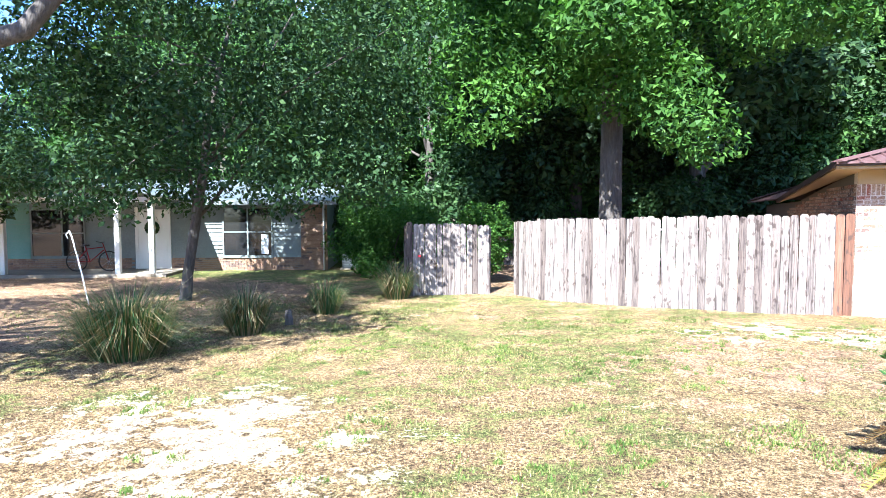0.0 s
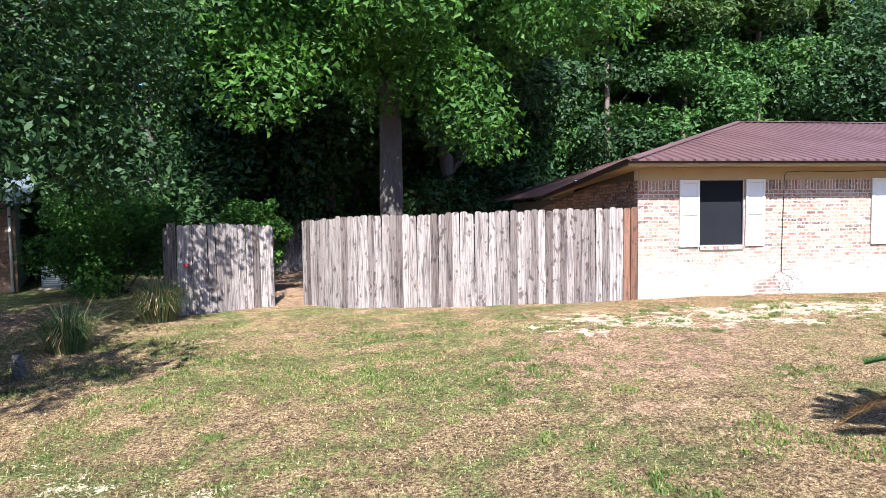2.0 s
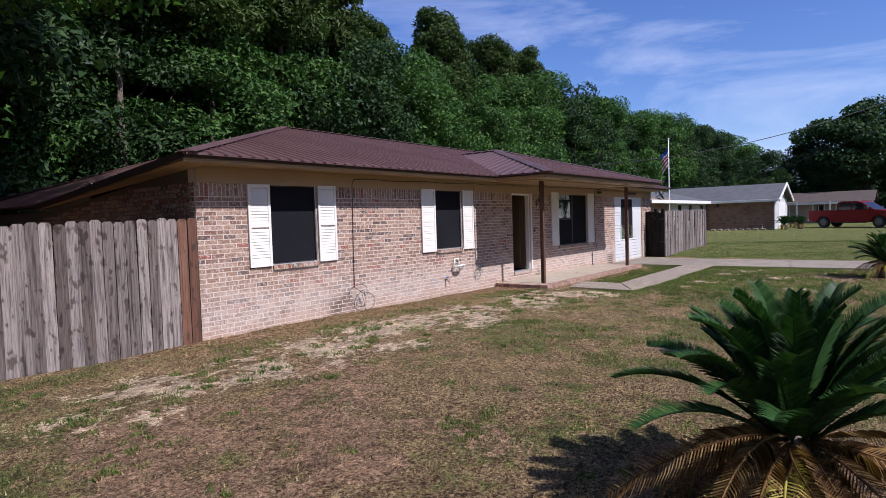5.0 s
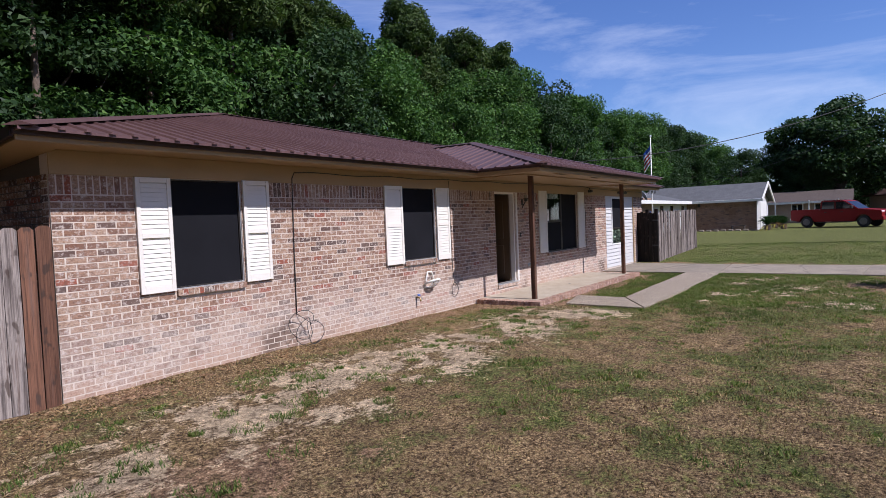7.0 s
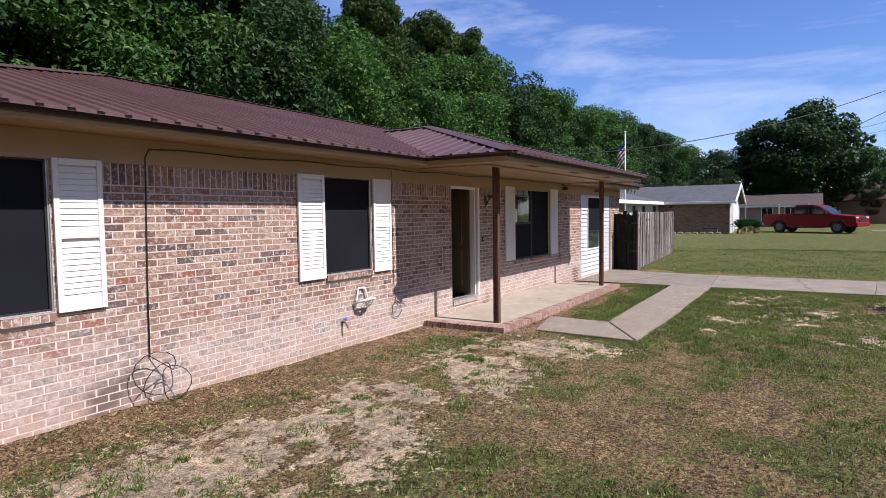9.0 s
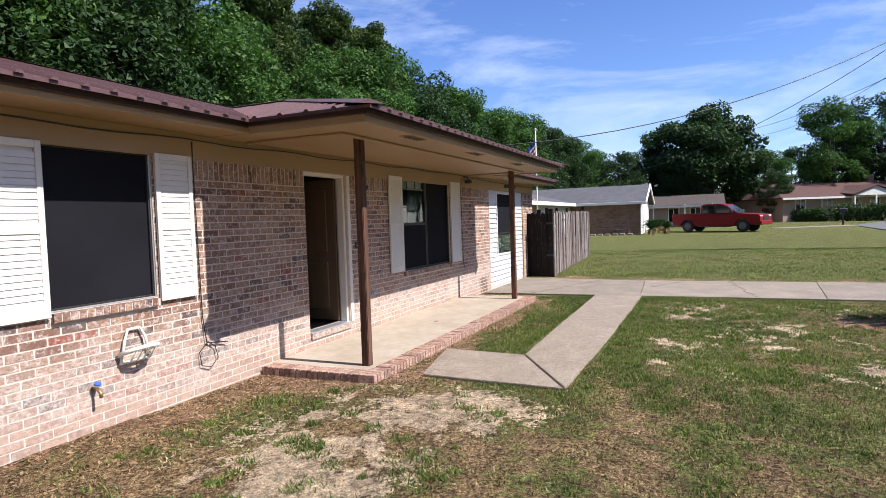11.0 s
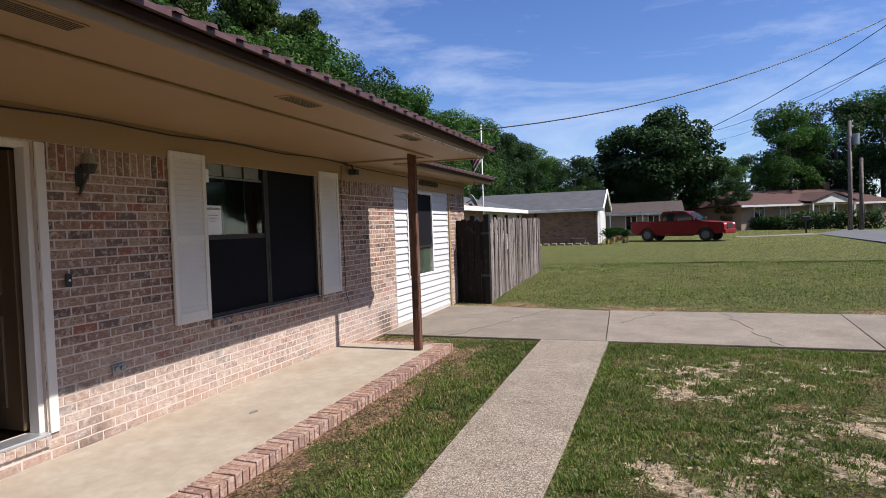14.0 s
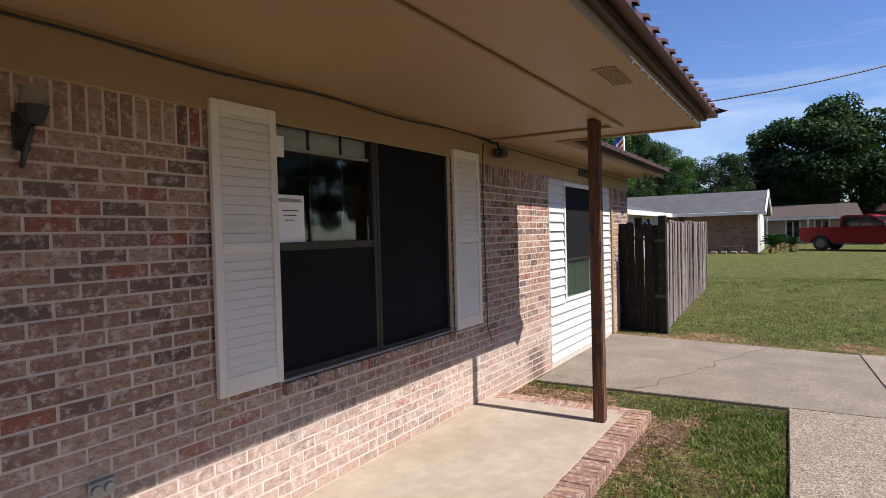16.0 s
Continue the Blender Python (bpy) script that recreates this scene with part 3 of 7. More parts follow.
CUTS = [(-0.05, -0.02), (-3.46, -3.30), (-6.75, -7.0), (-10.2, -10.2), (-13.8, -13.8), (-17.5, -17.5), (-21.5, -21.5)]
for (a0, a1), (b0, b1) in zip(CUTS, CUTS[1:]):
    slab([(15.45, a0 - 0.004), (18.90 if a0 > -1 else 18.45, a1 - 0.004), (18.40, b1 + 0.004), (15.45, b0 + 0.004)], SLAB_TOP - 0.004, 0.12, CONCRETE, driveway)
bm = bmesh.new()
rng = random.Random(3)
for start, end in (((18.4, -5.2), (15.5, -5.6)), ((18.3, -8.6), (15.5, -8.4)), ((15.5, -1.2), (18.5, -2.2)), ((18.4, -4.2), (17.0, -3.6))):
    pts = []
    for i in range(13):
        f = i / 12
        pts.append((start[0] + (end[0] - start[0]) * f + rng.uniform(-0.05, 0.05), start[1] + (end[1] - start[1]) * f + rng.uniform(-0.07, 0.07), SLAB_TOP - 0.0035))
    tube(pts, 0.006, 4, bm)
part("crack", bm, surface("crack_dirt", (0.10, 0.085, 0.065), (0.14, 0.12, 0.09), 8, 0.95), driveway)
bm = poly_slab([(40.0, -14.2, 0.245), (54.0, -14.4, 0.345), (64.0, -18.8, 0.41), (70, -26, 0.42), (60, -30, 0.40), (40, -22.0, 0.245)], 0.2)
tagged(part("road", bm, ASPHALT, None), "grey asphalt street at the edge of the lawns", "road", kind="structure")
bm = poly_slab([(50.5, -9.0, 0.325), (52.0, -9.0, 0.335), (55.5, -14.4, 0.35), (52.6, -14.4, 0.345)], 0.1)
tagged(part("neighbour_driveway", bm, CONCRETE, None), "pale concrete driveway across the neighbouring lawn", "driveway", kind="structure")

# ==== the brick house ====
house = thing("brick_house", "single-storey pinkish brick house with a brown metal roof and porch", "house")
X_END, SOFFIT, FRIEZE = 20.0, 2.60, 2.335
OPENINGS = [(1.30, 2.28, 1.02, 2.36), (5.67, 6.68, 1.02, 2.37), (9.00, 9.96, 0.24, 2.34), (11.66, 13.72, 0.80, 2.40), (16.12, 18.85, -0.05, 2.335)]


def wall_with_holes(x0, x1, y0, y1, z0, z1, holes):
    cuts = sorted({x0, x1, *(h[0] for h in holes), *(h[1] for h in holes)})
    rows = []
    for a, b in zip(cuts, cuts[1:]):
        h = [q for q in holes if q[0] <= a + 1e-6 and q[1] >= b - 1e-6]
        if h:
            if h[0][2] > z0 + 0.01:
                rows.append((a, b, y0, y1, z0, h[0][2]))
            if h[0][3] < z1 - 0.01:
                rows.append((a, b, y0, y1, h[0][3], z1))
        else:
            rows.append((a, b, y0, y1, z0, z1))
    return rows


wall_front = finish("wall", many_boxes("wall", wall_with_holes(0, X_END, 0.0, 0.18, -0.12, 2.62, OPENINGS[:4] + [(16.12, 18.85, 0.02, 2.62)])), MORTAR, house)
bm = bmesh.new()
bm.from_mesh(wall_front.data)
bmesh.ops.remove_doubles(bm, verts=bm.verts, dist=0.001)
bm.to_mesh(wall_front.data)
bm.free()
inner = part("wall", prism([(0.18, -0.12), (9.5, -0.12), (9.5, 2.12), (4.8, 2.14), (0.18, 2.6)], "x", 0.012, 0.19), SHADED_INSIDE, house)
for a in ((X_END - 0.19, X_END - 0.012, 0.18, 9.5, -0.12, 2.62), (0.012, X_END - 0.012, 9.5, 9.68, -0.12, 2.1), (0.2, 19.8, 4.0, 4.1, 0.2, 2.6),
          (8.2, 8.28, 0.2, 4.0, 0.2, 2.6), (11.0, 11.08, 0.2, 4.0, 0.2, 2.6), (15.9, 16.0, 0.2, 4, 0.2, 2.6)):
    part("wall", box(*a), SHADED_INSIDE, house)
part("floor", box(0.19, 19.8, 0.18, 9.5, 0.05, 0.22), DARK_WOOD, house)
part("ceiling", box(4.0, 19.98, 0.02, 9.4, 2.625, 2.66), SHADED_INSIDE, house)

# bricks: running bond, a soldier course on top
COURSE, LENGTH, JOINT, PROUD = 0.0725, 0.217, 0.0125, 0.0022
rng = random.Random(11)
brick_rows = []


def lay(x0, x1, z0, z1):
    holes = [(a - 0.004, b + 0.004) for a, b, c, d in BRICK_HOLES if z1 > c + 0.01 and z0 < d - 0.01]
    spans = [(x0, x1)]
    for a, b in holes:
        nxt = []
        for s, e in spans:
            if b <= s or a >= e:
                nxt.append((s, e))
            else:
                nxt += [(s, a), (b, e)]
        spans = [(s, e) for s, e in nxt if e - s > 0.02]
    for s, e in spans:
        d = PROUD + rng.uniform(-0.001, 0.0015)
        brick_rows.append((s + rng.uniform(0, 0.003), e - rng.uniform(0, 0.003), -d, 0.03, z0 + rng.uniform(-0.0015, 0.0015), z1 + rng.uniform(-0.0015, 0.0015)))


BRICK_HOLES = [(1.30, 2.28, 0.945, 2.4), (5.67, 6.68, 0.945, 2.4), (9.00, 9.96, 0.155, 2.4), (11.66, 13.72, 0.72, 2.41), (16.12, 18.85, -0.2, 2.4)]
k, z = 0, -0.10
SOLDIER = 2.1475
while z + COURSE <= SOLDIER + 0.002:
    x = -0.105 if k % 2 else 0.0
    while x < X_END:
        lay(max(x, 0.0), min(x + LENGTH - JOINT, X_END), z, z + COURSE - JOINT)
        x += LENGTH
    z += COURSE
    k += 1
x = 0.0
while x < X_END:
    lay(x, min(x + COURSE - JOINT, X_END), SOLDIER, FRIEZE + 0.01)
    x += COURSE
for a, b, c in ((1.30, 2.28, 0.945), (5.67, 6.68, 0.945), (9.00, 9.96, 0.155), (11.66, 13.72, 0.72)):
    x = a
    while x < b - 0.03:
        brick_rows.append((x + 0.003, min(x + 0.0625, b), -0.045 if c > 0.3 else -0.03, 0.05, c, c + 0.072))
        x += 0.0705
    part("sill_bed", box(a + 0.004, b - 0.004, -0.040 if c > 0.3 else -0.026, -0.003, c + 0.004, c + 0.067), MORTAR, house)
near = [r for r in brick_rows if 10.0 < r[0] and r[1] < 11.66 and r[4] < 1.35]
far = [r for r in brick_rows if not (10.0 < r[0] and r[1] < 11.66 and r[4] < 1.35)]
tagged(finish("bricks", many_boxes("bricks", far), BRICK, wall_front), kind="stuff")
side_rows = []
for k in range(34):
    y = -0.1 * (k % 2)
    while y < 6:
        if -0.1 + k * COURSE + COURSE < 2.58 - 0.097 * (y + 0.25):
            side_rows.append((-0.006, 0.03, max(y, 0.032), y + LENGTH - JOINT, -0.10 + k * COURSE, -0.10 + k * COURSE + COURSE - JOINT))
        y += LENGTH
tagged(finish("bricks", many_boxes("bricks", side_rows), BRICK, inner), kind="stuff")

# frieze, soffits, fascia
part("frieze", box(0.0, 16.12, -0.022, -0.002, FRIEZE + 0.012, SOFFIT, 0.004), CREAM, house)
part("frieze", box(16.121, X_END, -0.022, -0.002, FRIEZE + 0.004, SOFFIT, 0.004), CREAM, house)
part("soffit", box(-0.44, 7.44, -0.51, 0.0, SOFFIT, SOFFIT + 0.02), CREAM, house)
part("soffit", box(7.44, 15.02, -1.86, 0.0, SOFFIT - 0.004, SOFFIT + 0.016), CREAM, house)
part("soffit", box(15.02, 20.45, -0.51, 0.0, SOFFIT, SOFFIT + 0.02), CREAM, house)
part("fascia", box(-0.46, 7.42, -0.54, -0.51, SOFFIT - 0.012, 2.69, 0.004), CREAM, house)
part("fascia", box(15.04, 20.47, -0.54, -0.51, SOFFIT - 0.02, 2.69, 0.004), CREAM, house)
part("fascia", box(7.40, 15.06, -1.90, -1.86, SOFFIT - 0.025, 2.69, 0.004), CREAM, house)
part("fascia", box(7.40, 7.44, -1.859, -0.542, SOFFIT - 0.025, 2.69, 0.004), CREAM, house)
part("fascia", box(15.02, 15.06, -1.859, -0.542, SOFFIT - 0.025, 2.69, 0.004), CREAM, house)
for a in ((7.9, 14.55, -1.33, -1.25), (7.9, 7.98, -1.249, -0.05), (14.47, 14.55, -1.249, -0.05)):
    part("ceiling_batten", box(*a, SOFFIT - 0.03, SOFFIT - 0.004, 0.006), CREAM, house)
for vx in (8.75, 10.75, 12.8):
    vent = part("soffit_vent", box(vx - 0.22, vx + 0.22, -1.78, -1.64, SOFFIT - 0.012, SOFFIT - 0.004, 0.003), CREAM, house)
    for j in range(6):
        part("slat", box(vx - 0.2, vx + 0.2, -1.77 + 0.02 * j, -1.765 + 0.02 * j, SOFFIT - 0.016, SOFFIT - 0.012), SHADED_INSIDE, vent)

# roof
EAVE_Z, RIDGE_Y, RIDGE_Z, HIP_L, HIP_R = 2.7016, 5.0, 4.31, 5.5, 14.6
EAVE_Y, PORCH_L, PORCH_R = -0.66, 7.28, 15.18
PEAK_X, PEAK_Y, PORCH_Y = 11.23, 1.86, -2.03
SLOPE = (RIDGE_Z - EAVE_Z) / (RIDGE_Y - EAVE_Y)
PEAK_Z = EAVE_Z + SLOPE * (PEAK_Y - PORCH_Y)
RIDGE_END = EAVE_Y + (PEAK_Z - EAVE_Z) / SLOPE
front = lambda y: EAVE_Z + SLOPE * (y - EAVE_Y)
roof = part("roof", poly_slab([(-0.48, EAVE_Y, EAVE_Z), (20.5, EAVE_Y, EAVE_Z), (HIP_R, RIDGE_Y, RIDGE_Z), (HIP_L, RIDGE_Y, RIDGE_Z)], 0.03), ROOF, house)
poly = poly_slab([(-0.48, EAVE_Y, EAVE_Z), (HIP_L, RIDGE_Y, RIDGE_Z), (-0.48, 4.8, 2.22)], 0.03)
poly_slab([(-0.48, 4.8, 2.22), (HIP_L, RIDGE_Y, RIDGE_Z), (-0.48, 10.5, 2.22)], 0.03, poly)
poly_slab([(20.5, EAVE_Y, EAVE_Z), (20.5, 10.5, EAVE_Z), (HIP_R, RIDGE_Y, RIDGE_Z)], 0.03, poly)
poly_slab([(-0.48, 10.5, 2.3), (HIP_L, RIDGE_Y, RIDGE_Z), (HIP_R, RIDGE_Y, RIDGE_Z), (20.5, 10.5, EAVE_Z)], 0.03, poly)
part("roof", poly, ROOF, house)
porch_roof = poly_slab([(PORCH_L, PORCH_Y, EAVE_Z), (PORCH_R, PORCH_Y, EAVE_Z), (PEAK_X, PEAK_Y, PEAK_Z)], 0.03)
poly_slab([(PORCH_L, PORCH_Y, EAVE_Z), (PEAK_X, PEAK_Y, PEAK_Z), (PEAK_X, RIDGE_END, PEAK_Z), (PORCH_L, EAVE_Y, EAVE_Z)], 0.03, porch_roof)
poly_slab([(PORCH_R, PORCH_Y, EAVE_Z), (PORCH_R, EAVE_Y, EAVE_Z), (PEAK_X, RIDGE_END, PEAK_Z), (PEAK_X, PEAK_Y, PEAK_Z)], 0.03, porch_roof)
porch_roof = part("porch_roof", porch_roof, ROOF, house)


def rib(bm, a, b, side):
    """A low trapezoid rib on the roof from a to b; side: the half width as a vector."""
    a, b, s, up = Vector(a), Vector(b), Vector(side), Vector((0, 0, 0.022))
    q = [[p - s, p - s * 0.45 + up, p + s * 0.45 + up, p + s] for p in (a, b)]
    v = [[bm.verts.new(c) for c in r] for r in q]
    for i in range(3):
        bm.faces.new((v[0][i], v[0][i + 1], v[1][i + 1], v[1][i]))
    bm.faces.new(v[0][::-1])


ribs, x = bmesh.new(), -0.35
while x < 20.45:
    top = min(EAVE_Y + (x + 0.48) / (HIP_L + 0.48) * (RIDGE_Y - EAVE_Y), RIDGE_Y, EAVE_Y + (20.5 - x) / (20.5 - HIP_R) * (RIDGE_Y - EAVE_Y))
    low = EAVE_Y - 0.02
    if PORCH_L < x < PORCH_R:
        low = EAVE_Y + (RIDGE_END - EAVE_Y) * (1 - abs(x - PEAK_X) / 3.95) + 0.02
    if top - low > 0.1:
        rib(ribs, (x, low, front(low)), (x, top, front(top)), (0.032, 0, 0))
    x += 0.229
part("roof_rib", ribs, ROOF, roof)
ribs, x = bmesh.new(), 7.4
while x < 15.0:
    top = PORCH_Y + (PEAK_Y - PORCH_Y) * (1 - abs(x - PEAK_X) / 3.95)
    if top - PORCH_Y > 0.1:
        rib(ribs, (x, PORCH_Y - 0.025, EAVE_Z - 0.006), (x, top, EAVE_Z + SLOPE * (top - PORCH_Y)), (0.032, 0, 0))
    x += 0.229
y = -1.95
while y < RIDGE_END:
    for sgn in (-1, 1):
        x0 = PORCH_L if sgn < 0 else PORCH_R
        inner_f = min(1.0, (y - PORCH_Y) / (PEAK_Y - PORCH_Y))
        outer_f = 0.0 if y < EAVE_Y else (y - EAVE_Y) / (RIDGE_END - EAVE_Y)
        if inner_f - outer_f > 0.03:
            pt = lambda f: (x0 + (PEAK_X - x0) * f, y, EAVE_Z + (PEAK_Z - EAVE_Z) * f)
            rib(ribs, pt(outer_f), pt(inner_f), (0, 0.032, 0))
    y += 0.305
part("roof_rib", ribs, ROOF, porch_roof)
caps = bmesh.new()
for a, b in (((-0.48, EAVE_Y, EAVE_Z), (HIP_L, RIDGE_Y, RIDGE_Z)), ((HIP_L, RIDGE_Y, RIDGE_Z), (HIP_R, RIDGE_Y, RIDGE_Z)), ((20.5, EAVE_Y, EAVE_Z), (HIP_R, RIDGE_Y, RIDGE_Z)),
             ((PORCH_L, PORCH_Y, EAVE_Z), (PEAK_X, PEAK_Y, PEAK_Z)), ((PORCH_R, PORCH_Y, EAVE_Z), (PEAK_X, PEAK_Y, PEAK_Z)), ((PEAK_X, PEAK_Y, PEAK_Z), (PEAK_X, RIDGE_END, PEAK_Z))):
    a, b = Vector(a), Vector(b)
    s = (b - a).cross(Vector((0, 0, 1))).normalized() * 0.14
    up = Vector((0, 0, 0.045))
    q = [[p - s + up * 0.1, p + up, p + s + up * 0.1] for p in (a, b)]
    v = [[caps.verts.new(c) for c in r] for r in q]
    for i in range(2):
        caps.faces.new((v[0][i], v[0][i + 1], v[1][i + 1], v[1][i]))
    caps.faces.new(v[0][::-1])
part("ridge_cap", caps, ROOF, roof)
for a in ((-0.49, 7.37, -0.575, -0.543), (15.09, 20.51, -0.575, -0.543), (7.365, 15.095, -1.945, -1.905)):
    part("drip_edge", box(*a, 2.636, 2.692, 0.004), ROOF_EDGE, house)
for a in ((7.36, 7.396, -1.904, -0.5), (15.064, 15.10, -1.904, -0.5)):
    part("drip_edge", box(*a, 2.645, 2.692, 0.004), ROOF_EDGE, house)
side = poly_slab([(-0.5, -0.53, 2.72), (-0.465, -0.53, 2.72), (-0.465, 4.8, 2.205), (-0.5, 4.8, 2.205)], 0.10)
part("drip_edge", side, ROOF_EDGE, house)
part("soffit", poly_slab([(-0.44, -0.5, 2.62), (0.02, -0.5, 2.62), (0.02, 4.8, 2.30), (-0.44, 4.8, 2.13)], 0.02), CREAM, house)


# windows, shutters, door
def frame_bars(name, x0, x1, z0, z1, y0, y1, w, material, parent):
    for a in ((x0, x0 + w, z0, z1), (x1 - w, x1, z0, z1), (x0 + w, x1 - w, z0, z0 + w), (x0 + w, x1 - w, z1 - w, z1)):
        part(name, box(a[0], a[1], y0, y1, a[2], a[3], 0.003), material, parent)


def screened_window(x0, x1, z0, z1):
    w = part("window", box(x0 + 0.03, x1 - 0.03, 0.045, 0.06, z0 + 0.03, z1 - 0.03), SCREEN, house, "window behind a dark solar screen")
    frame_bars("window_frame", x0, x1, z0, z1, 0.02, 0.08, 0.03, BRONZE, w)
    frame_bars("screen_trim", x0 + 0.002, x1 - 0.002, z0 + 0.002, z1 - 0.002, 0.008, 0.02, 0.013, ALU, w)
    return w


screened_window(1.30, 2.28, 1.02, 2.36)
screened_window(5.67, 6.68, 1.02, 2.37)


def shutter(x0, x1, z0, z1, material):
    w = x1 - x0
    sh = part("shutter", box(x0 + 0.04, x1 - 0.04, -0.014, -0.0105, z0 + 0.02, z1 - 0.02), material, house, "white louvred plastic shutter")
    for a, b in ((x0, x0 + 0.05), (x1 - 0.05, x1)):
        part("stile", box(a, b, -0.045, -0.012, z0, z1, 0.004), material, sh)
    for a, b in ((z0, z0 + 0.10), (z1 - 0.06, z1), ((z0 + z1) / 2 - 0.03, (z0 + z1) / 2 + 0.03)):
        part("rail", box(x0 + 0.05, x1 - 0.05, -0.043, -0.014, a, b, 0.003), material, sh)
    pitch = 0.052
    me = bpy.data.meshes.new("slat")
    b2 = prism([(-0.038, 0.0), (-0.030, 0.0), (-0.022, pitch - 0.003), (-0.030, pitch - 0.003)], "x", x0 + 0.05, x1 - 0.05)
    b2.to_mesh(me)
    b2.free()
    me.materials.append(material)
    for lo, hi in ((z0 + 0.10, (z0 + z1) / 2 - 0.03), ((z0 + z1) / 2 + 0.03, z1 - 0.06)):
        z = lo
        while z < hi - 0.03:
            s = new("slat", me)
            s.parent, s.location = sh, (0, 0, z)
            z += pitch


for a in ((0.86, 1.285, 1.01, 2.35), (2.295, 2.72, 1.01, 2.36), (5.17, 5.655, 0.99, 2.37), (6.695, 7.13, 0.98, 2.37), (11.19, 11.645, 0.815, 2.41), (13.735, 14.22, 0.80, 2.42)):
    shutter(*a, SHUTTER)

# picture window: glazed sash and a screened half
w3 = part("window", box(12.72, 13.69, 0.05, 0.062, 0.83, 2.37), SCREEN, house, "wide window with one glazed and one screened half")
frame_bars("window_frame", 11.66, 12.69, 0.80, 2.40, 0.03, 0.10, 0.04, BRONZE, w3)
frame_bars("window_frame", 12.69, 13.72, 0.80, 2.40, 0.025, 0.10, 0.03, BRONZE, w3)
part("meeting_rail", box(11.70, 12.65, 0.035, 0.09, 1.585, 1.635, 0.003), BRONZE, w3)
pane = part("pane", box(11.70, 12.65, 0.055, 0.059, 1.635, 2.36), GLASS, w3, "reflecting glass pane")
# Added dark sheet before the plain lower glass, so the pane looks dark.
part("insect_screen", box(11.70, 12.65, 0.040, 0.046, 0.84, 1.585), SCREEN, w3)
pane2 = part("pane", box(11.70, 12.65, 0.052, 0.056, 0.84, 1.585), GLASS, w3, "reflecting glass pane")
for mx in (12.02, 12.34):
    part("muntin", box(mx - 0.01, mx + 0.01, 0.064, 0.074, 1.635, 2.36), BRONZE, w3)
part("muntin", box(11.70, 12.65, 0.064, 0.074, 2.21, 2.23), WHITE, w3)
part("blind", box(11.70, 12.65, 0.10, 0.106, 2.24, 2.37), PAPER, w3)
notice = thing("notice", "white printed paper notice taped inside the window glass", "notice", (11.80, 0.053, 1.78))
part("sheet", box(-0.085, 0.15, -0.002, -0.0005, -0.15, 0.15), PAPER, notice)
letters("TRESPASSING", 0.033, INK, notice, pose(0.03, -0.0035, 0.115, 90, 0, 0))
for j in range(3):
    part("text_line", box(-0.04 + 0.01 * j, 0.10 - 0.02 * j, -0.0035, -0.0022, 0.05 - 0.03 * j, 0.056 - 0.03 * j), INK, notice)
part("sticker", box(11.70, 11.79, 0.048, 0.0505, 2.16, 2.29), PAPER, w3)

# door: the slab stands open inwards
door = part("door", box(9.90, 9.945, 0.16, 1.02, 0.26, 2.29, 0.004), DARK_WOOD, house, "brown front door standing open inwards")
for z0, z1 in ((0.42, 1.1), (1.25, 2.15)):
    part("door_panel", box(9.885, 9.90, 0.30, 0.88, z0, z1, 0.012), DARK_WOOD, door)
part("door_handle", tube([(9.90, 0.95, 1.22), (9.84, 0.95, 1.22)], [0.012, 0.028], 10), BLACK, door, "black round door knob")
for a in ((8.995, 9.04, 0.25, 2.345), (9.92, 9.965, 0.25, 2.345), (9.04, 9.92, 2.30, 2.345)):
    part("door_frame", box(a[0], a[1], 0.03, 0.13, a[2], a[3], 0.003), SHUTTER, house)
part("door_trim", box(9.968, 10.04, -0.02, 0.03, 0.235, 2.34, 0.004), SHUTTER, house)
part("threshold", box(9.0, 9.96, -0.035, 0.13, 0.226, 0.25, 0.006), ALU, house)

# lap siding with a half-screened window
sid = part("siding_wall", box(16.12, 18.85, 0.05, 0.15, 0.0, 2.60), WHITE, house)
me = bpy.data.meshes.new("siding_board")
SB = 0.118
z = 0.02
while z < 2.34:
    for a, b in ((16.13, 16.67), (16.67, 17.95), (17.95, 18.84)):
        if a > 16.5 and b < 18.0 and z > 0.72 and z < 2.26:
            continue
        bm = prism([(0.022, z), (-0.012, z), (0.016, min(z + SB, 2.36)), (0.022, min(z + SB, 2.36))], "x", a, b)
        part("board", bm, SIDING, sid)
    z += SB
part("corner_trim", box(16.122, 16.155, -0.004, 0.02, 0.0, 2.335), SIDING, sid)
part("corner_trim", box(18.815, 18.848, -0.004, 0.02, 0.0, 2.335), SIDING, sid)
w4 = part("window", box(16.73, 17.89, 0.01, 0.018, 1.28, 2.27), SCREEN, house, "window with a dark screen on its upper part")
frame_bars("window_frame", 16.68, 17.94, 0.735, 2.31, -0.012, 0.05, 0.04, WHITE, w4)
part("pane", box(16.72, 17.90, 0.025, 0.029, 0.775, 1.28), GLASS, w4, "clear lower glass pane")
part("curtain", box(16.72, 17.90, 0.033, 0.038, 0.775, 1.28), surface("green_curtain", (0.12, 0.16, 0.10), (0.2, 0.22, 0.15), 9, 0.8, stretch=(5, 1, 0.6)), w4)
part("meeting_rail", box(16.72, 17.90, 0.0, 0.03, 1.262, 1.30), BRONZE, w4)
part("trim", box(18.86, 18.93, -0.03, 0.0, -0.05, 2.33, 0.004), CREAM, house)


